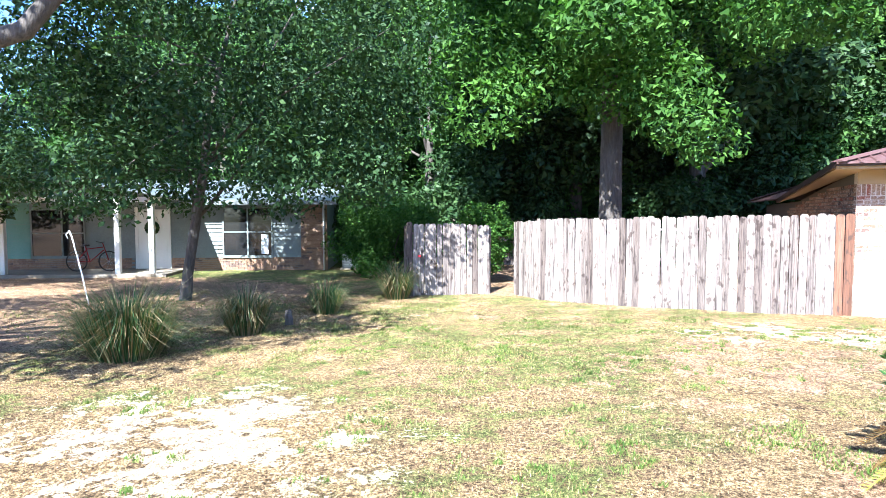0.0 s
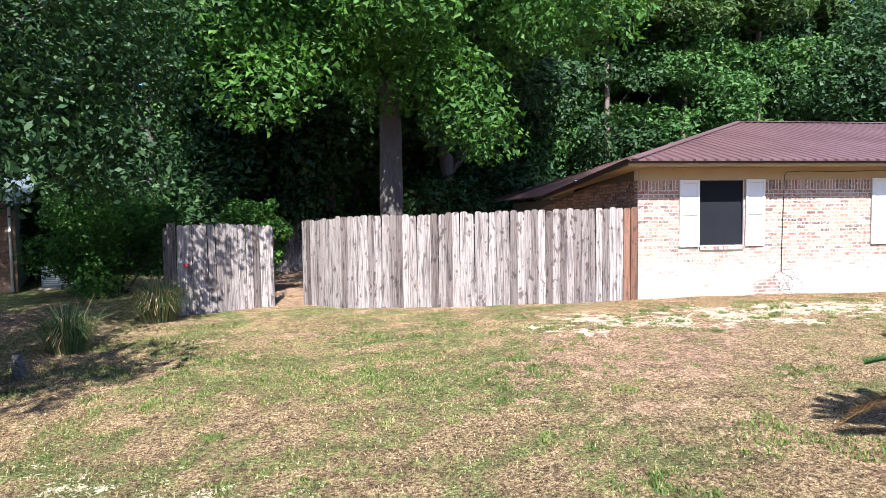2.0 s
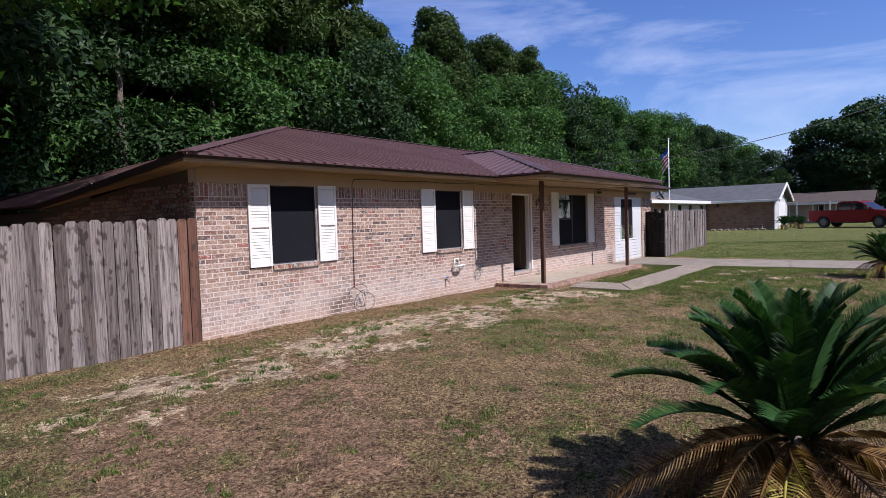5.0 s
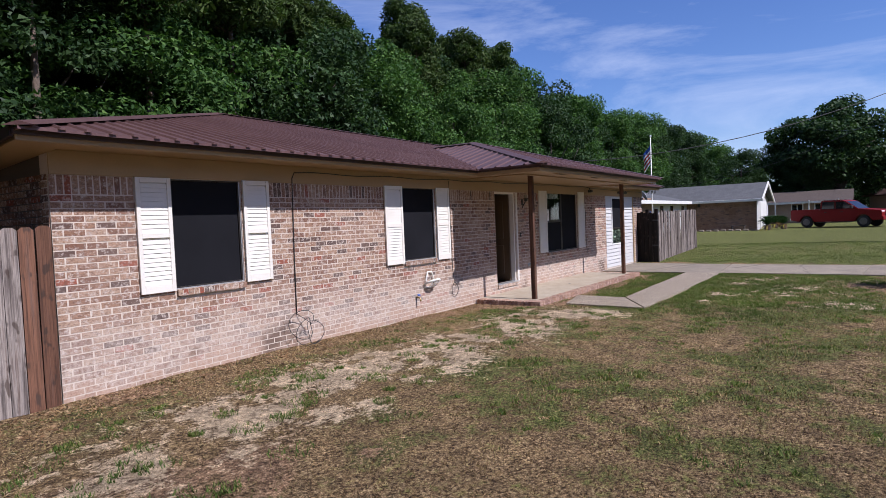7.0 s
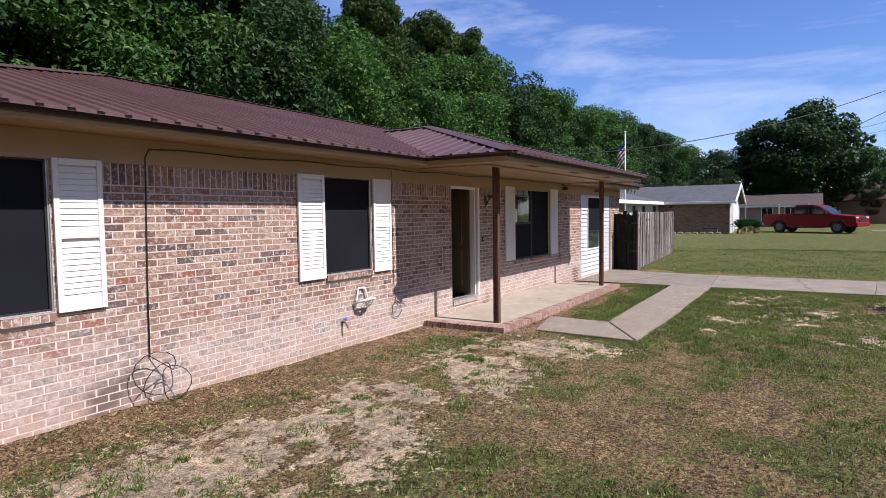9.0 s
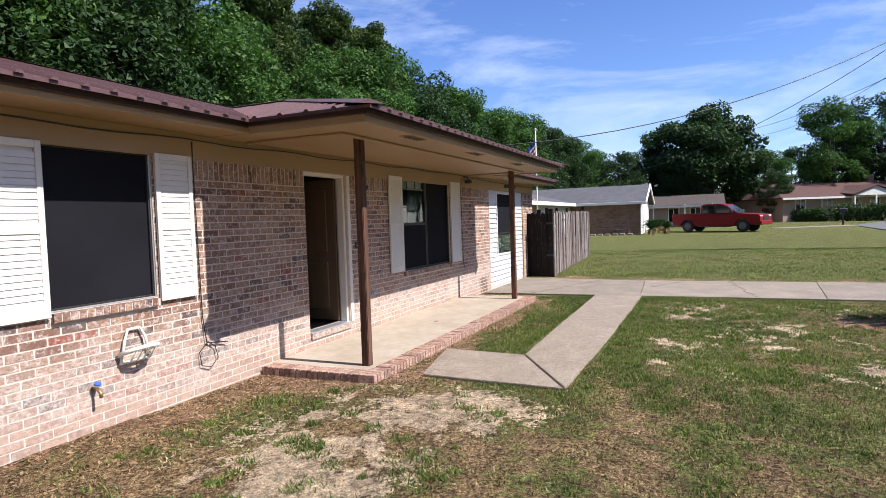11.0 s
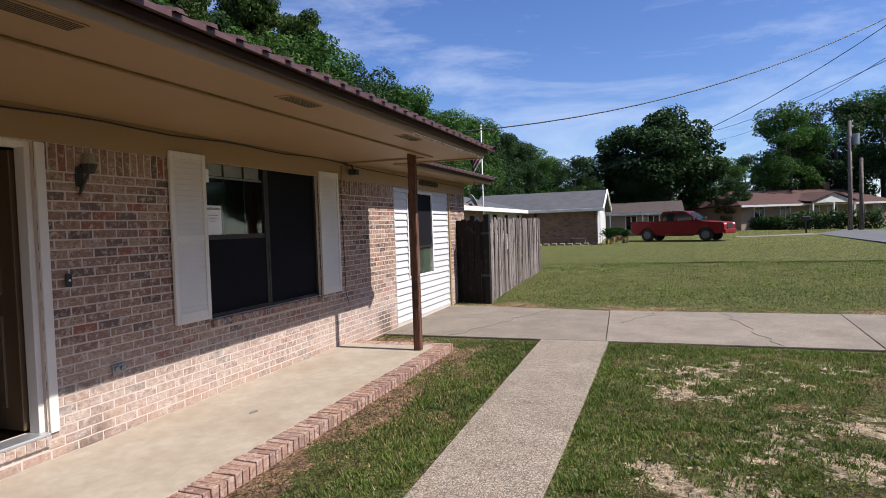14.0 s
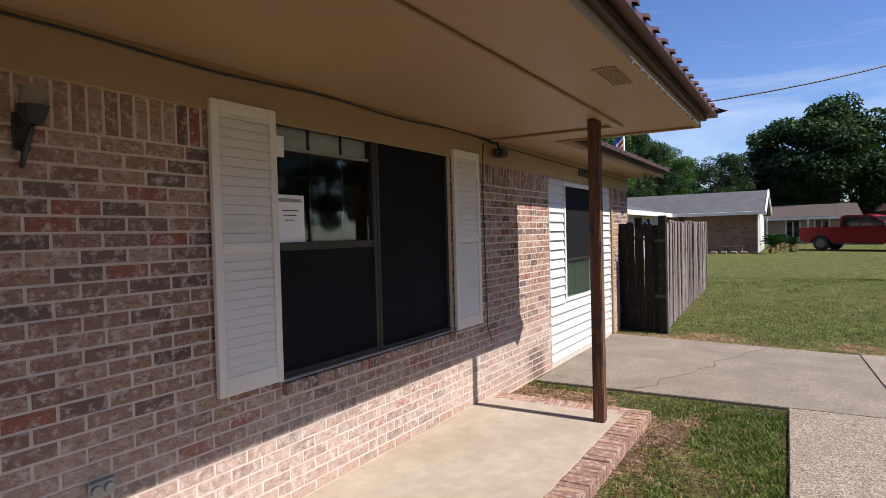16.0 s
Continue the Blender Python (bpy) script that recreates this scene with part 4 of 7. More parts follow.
def post(x):
    bm = box(x - 0.047, x + 0.047, -1.247, -1.153, 0.045, SOFFIT - 0.005)
    edges = [e for e in bm.edges if abs(e.verts[0].co.z - e.verts[1].co.z) > 1]
    bmesh.ops.bevel(bm, geom=edges, offset=0.008, segments=2, affect="EDGES")
    p_ = part("porch_post", bm, POST_WOOD, house, "worn dark brown wooden porch post")
    return p_


for px in (8.42, 14.10):
    post(px)

# porch slab with a rowlock brick edge
PORCH_TOP = 0.045
porch = thing("porch_slab", "pale concrete porch floor edged with rowlock bricks", "porch", kind="structure")
part("slab", box(8.22, 14.48, -1.32, -0.004, -0.15, PORCH_TOP - 0.004, 0.006), PORCH_SLAB, porch)
part("edge_bed", box(8.05, 14.52, -1.495, -0.006, -0.15, PORCH_TOP - 0.014), MORTAR, porch)
bm = bmesh.new()
bmesh.ops.create_cone(bm, cap_ends=True, segments=14, radius1=0.055, radius2=0.05, depth=0.004, matrix=Matrix.LocRotScale((11.3, -0.75, PORCH_TOP - 0.003), None, (1.0, 0.6, 1)))
part("drain_stain", bm, surface("stain_paint", (0.16, 0.14, 0.12), (0.22, 0.2, 0.17), 9, 0.9), porch)

bm = box(-0.032, 0.032, -0.10, 0.10, -0.10, 0.0, 0.004)
row_mesh = bpy.data.meshes.new("brick")
bm.to_mesh(row_mesh)
bm.free()
row_mesh.materials.append(ROWLOCK)
rng = random.Random(5)


def edge_brick(x, y, rz):
    o = new("brick", row_mesh)
    o.parent = porch
    o.matrix_basis = pose(x, y, PORCH_TOP + rng.uniform(-0.004, 0.003), rng.uniform(-1, 1), rng.uniform(-1, 1), rz + rng.uniform(-1, 1))


x = 8.05
while x < 14.56:
    edge_brick(x, -1.42, 0)
    x += 0.0745
y = -1.28
while y < -0.03:
    edge_brick(8.12, y, 90)
    edge_brick(14.48, y, 90)
    y += 0.0745


# ==== fences ====
rng = random.Random(21)


def board_mesh(width, height, thick=0.019):
    """A dog-eared upright fence board with its foot at the origin."""
    w, e = width / 2, 0.03
    bm = prism([(-w, 0), (w, 0), (w, height - e), (w - e, height), (-w + e, height), (-w, height - e)], "y", -thick / 2, thick / 2)
    me = bpy.data.meshes.new("board")
    bm.to_mesh(me)
    bm.free()
    me.materials.append(FENCE_WOOD)
    return me


BOARDS = [board_mesh(0.138, 1.86), board_mesh(0.133, 1.84), board_mesh(0.142, 1.87)]


def fence_run(parent, a, b, top_a, top_b, rails=True, odd=(), rough=1.0, back=-1, wood=None):
    a, b = Vector((*a, 0)), Vector((*b, 0))
    d = b - a
    yaw = math.degrees(math.atan2(d.y, d.x))
    count = max(1, round(d.length / 0.1445))
    for i in range(count):
        f = (i + 0.5) / count
        p, top = a + d * f, top_a + (top_b - top_a) * f
        o = new("board", rng.choice(BOARDS))
        o.parent = parent
        o.matrix_basis = pose(p.x, p.y, top - 1.86 + rng.uniform(-0.012, 0.012) * rough, rng.uniform(-0.5, 0.5) * rough, rng.uniform(-0.5, 0.5) * rough, yaw + rng.uniform(-2.5, 2.5) * rough)
        if wood is not None:
            o.data = o.data.copy()
            o.data.materials[0] = wood
        if i in odd:
            o.data = o.data.copy()
            o.data.materials[0] = NEW_WOOD
    if rails:
        n = Vector((-d.y, d.x, 0)).normalized() * 0.046 * back
        for h in (0.3, 1.0, 1.6):
            p, q = a + n, b + n
            part("rail", tube([(p.x, p.y, top_a - 1.86 + h), (q.x, q.y, top_b - 1.86 + h)], 0.035, 4), FENCE_WOOD, parent)
        posts = max(2, round(d.length / 2.2) + 1)
        for i in range(posts):
            p = a + d * (i / (posts - 1)) + n * 3
            z = top_a + (top_b - top_a) * i / (posts - 1)
            part("post", box(p.x - 0.045, p.x + 0.045, p.y - 0.045, p.y + 0.045, z - 2.0, z - 0.08, 0.004), FENCE_WOOD, parent)


fence = thing("board_fence", "weathered grey wooden privacy fence joined to the house wall", "fence")
fence_run(fence, (-0.02, -0.01), (-1.6, 0.05), 1.83, 1.80, odd=(0, 1))
fence_run(fence, (-1.6, 0.05), (-3.4, 0.24), 1.80, 1.77)
fence_run(fence, (-3.4, 0.24), (-5.85, 1.0), 1.77, 1.71)
fence_run(fence, (-5.85, 1.0), (-6.68, 1.98), 1.71, 1.64)
gate = thing("fence_gate", "weathered grey board gate standing ajar beside shrubs", "gate")
fence_run(gate, (-7.27, 1.86), (-9.12, 0.90), 1.575, 1.63)
part("tag", box(-8.86, -8.78, 0.985, 1.0, 0.78, 0.84, 0.004), RED, gate, "small red tag")
back_fence = thing("board_fence", "dark weathered board fence at the back of the yard", "fence")
fence_run(back_fence, (-3.5, 10.2), (-12.0, 10.6), 1.7, 1.7, rails=False)

side_fence = thing("board_fence", "grey leaning board fence beside the driveway", "fence")
fence_run(side_fence, (19.35, -0.72), (27.1, -0.42), 1.80, 1.83, rough=2.0, back=1)
# Fence wood darkened to near black: the gate's shade is put into its colour.
SHADED_GATE = wood_material("dark_gate_wood", [(0.35, (0.006, 0.005, 0.0045)), (0.55, (0.014, 0.011, 0.009)), (0.75, (0.026, 0.02, 0.016))], vary=0.3)
side_gate = thing("fence_gate", "board gate in shade-dark wood half open between house and fence", "gate")
fence_run(side_gate, (19.98, -0.12), (20.25, 0.75), 1.78, 1.78, wood=SHADED_GATE)
fence_run(side_gate, (19.28, -0.72), (19.50, 0.75), 1.76, 1.78, wood=SHADED_GATE)
for x, y in ((19.24, -0.74), (20.1, -0.18)):
    part("gate_post", box(x - 0.06, x + 0.06, y - 0.06, y + 0.06, -0.1, 1.88, 0.008), SHADED_GATE, side_gate)
for z in (0.55, 1.45):
    part("hinge", box(19.17, 19.19, -0.80, -0.62, z, z + 0.05), BLACK, side_gate)
yard_sign = thing("yard_sign", "small blue and white round security sign beside the gate", "sign", (20.06, -0.30, 0))
bm = bmesh.new()
bmesh.ops.create_cone(bm, cap_ends=True, segments=8, radius1=0.13, radius2=0.13, depth=0.008, matrix=pose(0, 0, 1.66, 90, 0, 40) @ Matrix.Diagonal((0.8, 1.2, 1, 1)))
part("plate", bm, BLUE, yard_sign)
part("band", box(-0.07, 0.07, -0.012, -0.006, 1.62, 1.70), PAPER, yard_sign)

# ==== trees ====
nprng = np.random.RandomState(5)


def leaf_cloud(name, centres, radii, count, size, flat=0.6, droop=0.0, aspect=0.55, corners=4):
    """Many small four-cornered leaves in clumps round the given centres."""
    centres, radii = np.asarray(centres, float), np.asarray(radii, float)
    pick = nprng.choice(len(centres), count, p=radii ** 2 / (radii ** 2).sum())
    d = nprng.normal(size=(count, 3))
    d /= np.linalg.norm(d, axis=1, keepdims=True)
    p = centres[pick] + d * (radii[pick] * nprng.uniform(0.45, 1.05, count) ** 0.7)[:, None] * np.array((1, 1, flat))
    nrm = d * 0.6 + nprng.normal(size=(count, 3)) * 0.6 + np.array((0, 0, 0.5))
    nrm /= np.linalg.norm(nrm, axis=1, keepdims=True)
    a = np.cross(nrm, nprng.normal(size=(count, 3)))
    a /= np.linalg.norm(a, axis=1, keepdims=True) + 1e-9
    a[:, 2] -= droop
    b = np.cross(nrm, a)
    s = size * nprng.uniform(0.6, 1.35, count)[:, None]
    if corners == 3:
        v = np.stack([p - a * s, p + a * s * 0.7 + b * s * aspect, p + a * s * 0.5 - b * s * aspect], 1).reshape(-1, 3)
        return quick_mesh(name, v, np.arange(count * 3).reshape(-1, 3))
    v = np.stack([p - a * s, p + b * s * aspect + nrm * s * 0.15, p + a * s, p - b * s * aspect + nrm * s * 0.15], 1).reshape(-1, 3)
    return quick_mesh(name, v, np.arange(count * 4).reshape(-1, 4))


def crown_centres(n, rx, rz, cz, jitter=0.12, low=-0.9, bulge=0.0):
    out = []
    while len(out) < n:
        d = nprng.normal(size=3)
        d /= np.linalg.norm(d)
        if d[2] < low:
            continue
        r = nprng.uniform(0.35, 1.0) ** 0.5 * (1 + nprng.uniform(-jitter, jitter))
        out.append((d[0] * rx * r * (1 - bulge * max(d[2], 0)), d[1] * rx * r * (1 - bulge * max(d[2], 0)), cz + d[2] * rz * r))
    return np.array(out)


def make_tree(name, label, at, trunk_r, height, crown_r, crown_h, crown_z, clumps, leaves, leaf, material, limbs=9, lean=(0, 0), bark=None, clump_r=0.9, group="", flat=0.65, extra=(), low_limb=0.42, corners=4):
    t = thing(name, label, "tree", at, group=group)
    rr = random.Random(int(abs(at[0]) * 31 + abs(at[1]) * 17) + clumps)
    bm = bmesh.new()
    top = height * 0.8
    pts = [(lean[0] * f ** 1.2 + rr.uniform(-0.1, 0.1) * f, lean[1] * f ** 1.2 + rr.uniform(-0.1, 0.1) * f, top * f - 0.15) for f in (0, 0.03, 0.1, 0.25, 0.4, 0.55, 0.7, 0.85, 1)]
    tube(pts, [trunk_r * q for q in (1.45, 1.2, 1.03, 0.95, 0.85, 0.68, 0.5, 0.32, 0.12)], 12, bm)
    cs = crown_centres(clumps, crown_r, crown_h, crown_z) + np.array((lean[0] * 0.8, lean[1] * 0.8, 0))
    if len(extra):
        cs = np.concatenate([cs, np.array(extra)])
    for i in range(limbs):
        f = low_limb + (0.92 - low_limb) * i / limbs
        k = min(int(f * 8), 7)
        base = Vector(pts[k])
        goal = Vector(cs[rr.randrange(len(cs))])
        mid = base.lerp(goal, 0.5) + Vector((rr.uniform(-0.3, 0.3), rr.uniform(-0.3, 0.3), rr.uniform(0.0, 0.5)))
        tube([base, base.lerp(mid, 0.5), mid, goal], [trunk_r * 0.42 * (1.2 - f * 0.6), trunk_r * 0.33 * (1.2 - f * 0.6), trunk_r * 0.2, trunk_r * 0.05], 7, bm)
    part("trunk", bm, bark or BARK, t)
    finish("crown", leaf_cloud("crown", cs, nprng.uniform(0.6, 1.3, len(cs)) * clump_r, leaves, leaf, flat, corners=corners), material, t)
    return t


# the big broadleaf tree behind the fence
make_tree("broadleaf_tree", "tall leafy tree with a straight grey trunk behind the fence", (-4.62, 4.7, -0.15), 0.31, 21.0, 6.6, 8.6, 12.8, 200, 165000, 0.10, LEAF_BRIGHT, 14, (0.2, 0.2), clump_r=1.45, flat=0.6,
          extra=[(-3.0, -2.2, 4.6), (-2.4, -2.0, 5.2), (1.8, -2.0, 4.2), (2.3, -1.6, 3.7), (4.6, -2.2, 6.5), (5.4, -1.8, 7.0), (3.4, -2.6, 6.2), (-4.8, -1.5, 6.0), (0.3, -2.8, 6.4), (0.2, -0.9, 5.3), (-0.6, -0.8, 5.9), (0.9, -0.7, 5.8), (-1.6, -1.6, 5.4), (1.4, -1.8, 5.0), (0.0, -1.4, 6.4)], low_limb=0.56, corners=3)
# the small leaning tree in front of the neighbouring house
make_tree("leaning_tree", "small leaning tree with a dark dense crown on the lawn", (-13.7, -1.55, -0.17), 0.115, 10.0, 4.5, 3.6, 6.3, 140, 84000, 0.06, LEAF_DARK, 10, (1.3, 0.6), clump_r=1.0, flat=0.8,
          extra=[(-3.5, -1, 3.0), (-2.6, -0.6, 2.7), (2.2, 0.2, 3.0), (3.2, 0.4, 3.1), (0.4, -1.2, 2.9), (4.2, 0.5, 4.2), (-4.4, -0.8, 3.6), (-5.0, -1.2, 3.2), (-1.4, -1.2, 2.7), (1.2, -0.9, 2.6), (3.9, 0.2, 3.3), (2.8, -0.5, 2.9), (-6.0, -1.4, 3.4), (0, -1.6, 3.3)] + [(4.6 * math.cos(q * 0.7), 0.3 + 3.0 * math.sin(q * 0.7), 2.75 + 0.45 * ((q * 5) % 4) / 3) for q in range(22)])
# the oak whose limb hangs in from the side and whose shade lies on the lawn
make_tree("spreading_oak", "spreading oak with a thick grey limb over the lawn", (-14.6, -10.4, -0.17), 0.34, 8.5, 5.3, 2.2, 7.2, 80, 28000, 0.08, LEAF_DARK, 9, (0.3, 0.2), clump_r=1.0)


limb = bpy.data.objects["spreading_oak"]
part("limb", tube([(0.2, 0.1, 2.9), (2.6, 1.1, 3.35), (4.3, 1.95, 3.62), (4.95, 2.4, 3.95), (5.4, 2.8, 4.8), (5.7, 3.0, 6.2)], [0.2, 0.15, 0.11, 0.10, 0.09, 0.05], 10), BARK, limb)


def pine_tree(name, label, at, height, tufts, needles):
    t = thing(name, label, "tree", at, group="trees of the woods")
    bm = bmesh.new()
    tube([(0, 0, -0.3), (0.05, 0, height * 0.3), (0.1, 0.05, height * 0.65), (0.1, 0.0, height * 0.97)], [0.17, 0.14, 0.10, 0.03], 9, bm)
    cs = []
    for i in range(tufts):
        f = 0.62 + 0.38 * (i / tufts)
        a, r = nprng.uniform(0, 6.28), 0.4 + 2.9 * max(1 - f, 0.02) ** 0.45 * nprng.uniform(0.25, 1.0)
        c = (math.cos(a) * r, math.sin(a) * r, height * f + nprng.uniform(-0.3, 0.3))
        tube([(0.1, 0, height * f - 0.3), (c[0] * 0.6, c[1] * 0.6, c[2] - 0.15), c], [0.05, 0.03, 0.01], 5, bm)
        cs.append(c)
    part("trunk", bm, PINE_BARK, t)
    finish("crown", leaf_cloud("crown", cs, nprng.uniform(0.5, 0.85, len(cs)), needles, 0.22, 0.7, aspect=0.22, corners=3), NEEDLE, t)
    return t


WOOD_LABEL = "tall leafy woodland tree in the dense woods behind the house"
kinds = [
    make_tree("woodland_tree", WOOD_LABEL, (-8.0, 15.0, -0.2), 0.22, 13.5, 3.4, 5.6, 7.4, 70, 26000, 0.13, LEAF, 8, (0.3, 0.1), clump_r=1.15, group="trees of the woods", corners=3),
    make_tree("woodland_tree", WOOD_LABEL, (3.5, 17.0, -0.2), 0.20, 12.5, 3.0, 5.4, 6.9, 62, 24000, 0.125, LEAF, 8, (-0.3, 0.2), clump_r=1.05, group="trees of the woods", corners=3),
    make_tree("woodland_tree", WOOD_LABEL, (12.0, 18.5, 0), 0.22, 12.8, 3.7, 5.2, 7.0, 74, 27000, 0.13, LEAF, 8, (0.2, 0.2), clump_r=1.2, group="trees of the woods", corners=3),
    make_tree("woodland_tree", "dark leafy tree in the dense woods", (-19.5, 15.5, -0.2), 0.22, 13.0, 3.6, 5.4, 7.2, 70, 26000, 0.13, LEAF_DARK, 8, (0.2, -0.1), clump_r=1.1, group="trees of the woods", corners=3),
]
pines = [pine_tree("pine_tree", "tall pine with a bare trunk above the woods", (8.0, 21.0, 0), 17.0, 90, 16000),
         pine_tree("pine_tree", "slender pine with a bare trunk above the woods", (26.0, 22.0, 0), 16.0, 80, 14000)]
rng = random.Random(9)


def plant(src, x, y, s, z=None):
    g = float(ground_z(x, y)) if z is None else z
    copy_thing(src, pose(x, y, g, 0, 0, rng.uniform(0, 360)) @ Matrix.Diagonal((s * rng.uniform(0.9, 1.12), s * rng.uniform(0.9, 1.12), s, 1)))


x = -38.0
while x < 56.0:                         # front edge of the woods
    if all(abs(x - k_.location.x) > 1.5 for k_ in kinds):
        y = 16.5 + rng.uniform(-1.2, 1.8) - (2.0 if x < -2 else 0)
        plant(kinds[3] if rng.random() < 0.25 else rng.choice(kinds[:3]), x, y, rng.uniform(0.88, 1.08))
    x += rng.uniform(3.3, 4.3)
x = -40.0
while x < 58.0:                         # second, taller row
    plant(rng.choice(kinds), x, 22.5 + rng.uniform(-1, 2), rng.uniform(1.0, 1.2) * (1.16 if x < 18 else 0.92 if x < 36 else 1.1))
    x += rng.uniform(4.2, 5.4)
for x, y, s in ((-3, 23, 1.0), (16, 24, 1.08), (19.5, 20, 0.95), (33, 21, 1.05), (30, 25, 1.0), (40.5, 22, 1.0), (1, 20, 1.02), (-12, 21, 1.0), (47, 23, 0.95), (31, 18.5, 0.97), (6.0, 15.2, 1.0), (9.8, 15.4, 1.05), (13.8, 15.6, 1.0), (17.5, 17.0, 1.1), (38, 19, 1.02), (44.6, 20, 1.05), (46.8, 21, 1.0), (12, 20, 1.1), (5, 24, 1.25), (-6, 24, 1.2), (20, 23, 1.1)):
    plant(rng.choice(pines), x, y, s)
for x, y, s in ((54, 20.5, 1.25), (60, 21, 1.22), (66, 22, 1.2), (72, 20, 1.15), (78, 23, 1.25), (84, 20, 1.25), (90, 21, 1.3), (97, 19, 1.25), (104, 21, 1.3), (112, 19, 1.25), (121, 19, 1.3), (130, 17, 1.25), (124, 8, 0.85), (126, 3, 0.8), (130, -4, 0.8)):
    plant(kinds[3] if rng.random() < 0.6 else rng.choice(kinds), x, y, s)
for x, y, s in ((76, -17, 0.95), (80, -22, 1.05), (83, -27, 1.1), (79, -31, 1.15), (86, -36, 1.2), (75, -38, 1.15), (90, -20, 0.9), (95, -12, 0.75), (102, -16, 0.8), (70, -44, 1.2)):
    plant(kinds[3] if rng.random() < 0.6 else kinds[0], x, y, s)
for x, y, s in ((-30, -38, 1.0), (-18, -42, 1.0), (-6, -40, 0.95), (4, -44, 1.05), (13, -40, 0.9), (22, -43, 1.0), (31, -39, 0.9), (42, -44, 1.0), (-42, -22, 1.0), (-38, -8, 1.0), (-36, 4, 1.0)):
    plant(rng.choice(kinds), x, y, s)
for x, y, s in ((46, -37, 1.0), (55, -41, 1.1), (64, -39, 1.05), (52, -47, 1.2), (38, -37, 0.8)):
    plant(kinds[3], x, y, s)
for x, y, s in ((-22.5, -1.5, 0.72), (-2.0, 12.2, 1.3), (-6.6, 12.4, 1.3), (68.5, -2.0, 0.62), (64, 3, 0.6), (74, 1.0, 0.7), (69, -10.8, 0.4)):
    plant(kinds[3], x, y, s)
# big oak behind the neighbouring lots
make_tree("big_oak", "large round dark oak behind the neighbouring houses", (72.0, -4.8, 0.48), 0.6, 11.6, 5.7, 4.9, 7.0, 90, 34000, 0.19, LEAF_DARK, 10, (0, 0), clump_r=1.5)


def shrub(label, at, r, h, leaves, size, material, name="shrub", group="", clumps=24):
    s = thing(name, label, "shrub", at, group=group)
    cs = crown_centres(clumps, r * 0.8, h * 0.42, h * 0.5, 0.2)
    bm = bmesh.new()
    for k in range(5):
        c = cs[k]
        tube([(0.05 * k - 0.1, 0, -0.1), (c[0] * 0.4, c[1] * 0.4, c[2] * 0.5), tuple(c)], [0.03, 0.02, 0.006], 5, bm)
    part("stem", bm, BARK, s)
    finish("foliage", leaf_cloud("foliage", cs, nprng.uniform(0.6, 1.2, len(cs)) * r * 0.33, leaves, size, 0.85, corners=3), material, s)
    return s


shrub("rounded bright green shrub beside the board gate", (-11.6, 5.2, -0.17), 2.0, 2.75, 24000, 0.055, LEAF_BRIGHT, clumps=40)
shrub("leafy green sapling growing behind the gate", (-8.2, 4.4, -0.17), 1.0, 2.6, 9000, 0.052, LEAF_BRIGHT)
under = shrub("dense undergrowth bush at the foot of the woods", (-5.5, 12.5, -0.2), 2.4, 3.4, 9000, 0.12, LEAF, group="undergrowth of the woods", clumps=36)
under2 = shrub("dense dark undergrowth bush at the foot of the woods", (-15.5, 10.5, -0.2), 2.4, 3.6, 9000, 0.12, LEAF_DARK, group="undergrowth of the woods", clumps=36)
for x in range(-36, 58, 3):
    plant(under if rng.random() < 0.55 else under2, x + rng.uniform(-1, 1), 13.6 + rng.uniform(-0.8, 1.6), rng.uniform(0.85, 1.35))
for x in range(-40, 62, 6):
    plant(under2, x + rng.uniform(-1, 1), 19.5 + rng.uniform(-0.8, 0.8), rng.uniform(1.2, 1.6))
    plant(under2, x + rng.uniform(-1, 1), 27.5 + rng.uniform(-0.8, 0.8), rng.uniform(1.7, 2.1))
for x, y, s in ((-11.5, 11.0, 1.1), (-2.5, 11.6, 1.0), (-18, 12, 1.2), (-8.5, 11.8, 1.0), (60, 17, 1.2), (65, 18, 1.3), (71, 16, 1.2), (78, 17, 1.2), (86, 15, 1.2), (94, 15, 1.2), (103, 14, 1.3), (112, 10, 1.3), (80, -14.5, 1.2), (86, -10, 1.2), (92, -6, 1.3), (100, -2, 1.3), (110, 3, 1.3)):
    plant(under2, x, y, s)


# ==== sago palms ====
def frond_mesh(name, length, rise, droop, material, pairs=80, leaflet=0.15, curl=0.0):
    """A feather leaf from the origin outwards along +x."""
    bm = bmesh.new()

    def spine(f):
        return Vector((length * f * (1 - 0.12 * f * f), 0, rise * f - droop * f * f))
    tube([spine(i / 8) for i in range(9)], [0.011 * (1 - 0.8 * i / 8) for i in range(9)], 5, bm)
    for i in range(pairs):
        f = 0.1 + 0.9 * i / (pairs - 1)
        p = spine(f)
        d = (spine(min(f + 0.02, 1.0)) - spine(max(f - 0.02, 0))).normalized()
        ln = leaflet * (0.35 + 1.3 * math.sin(math.pi * (0.12 + 0.8 * f)) * 0.6) * random.uniform(0.85, 1.1)
        for s in (-1, 1):
            out = (Vector((0.45, s * 0.95, 0.38 - curl)) + d * 0.35 + Vector((0, 0, random.uniform(-0.08, 0.08)))).normalized()
            q, w = p + out * ln * 0.55, d * (0.0060 if curl < 0.3 else 0.0045)
            tip = p + out * ln + Vector((0, 0, -0.12 * ln - curl * ln * 0.6))
            vs = [bm.verts.new(c) for c in (p - w, p + w, q + w * 0.9, tip, q - w * 0.9)]
            bm.faces.new(vs)
    me = bpy.data.meshes.new(name)
    bm.to_mesh(me)
    bm.free()
    me.materials.append(material)
    return me


random.seed(4)
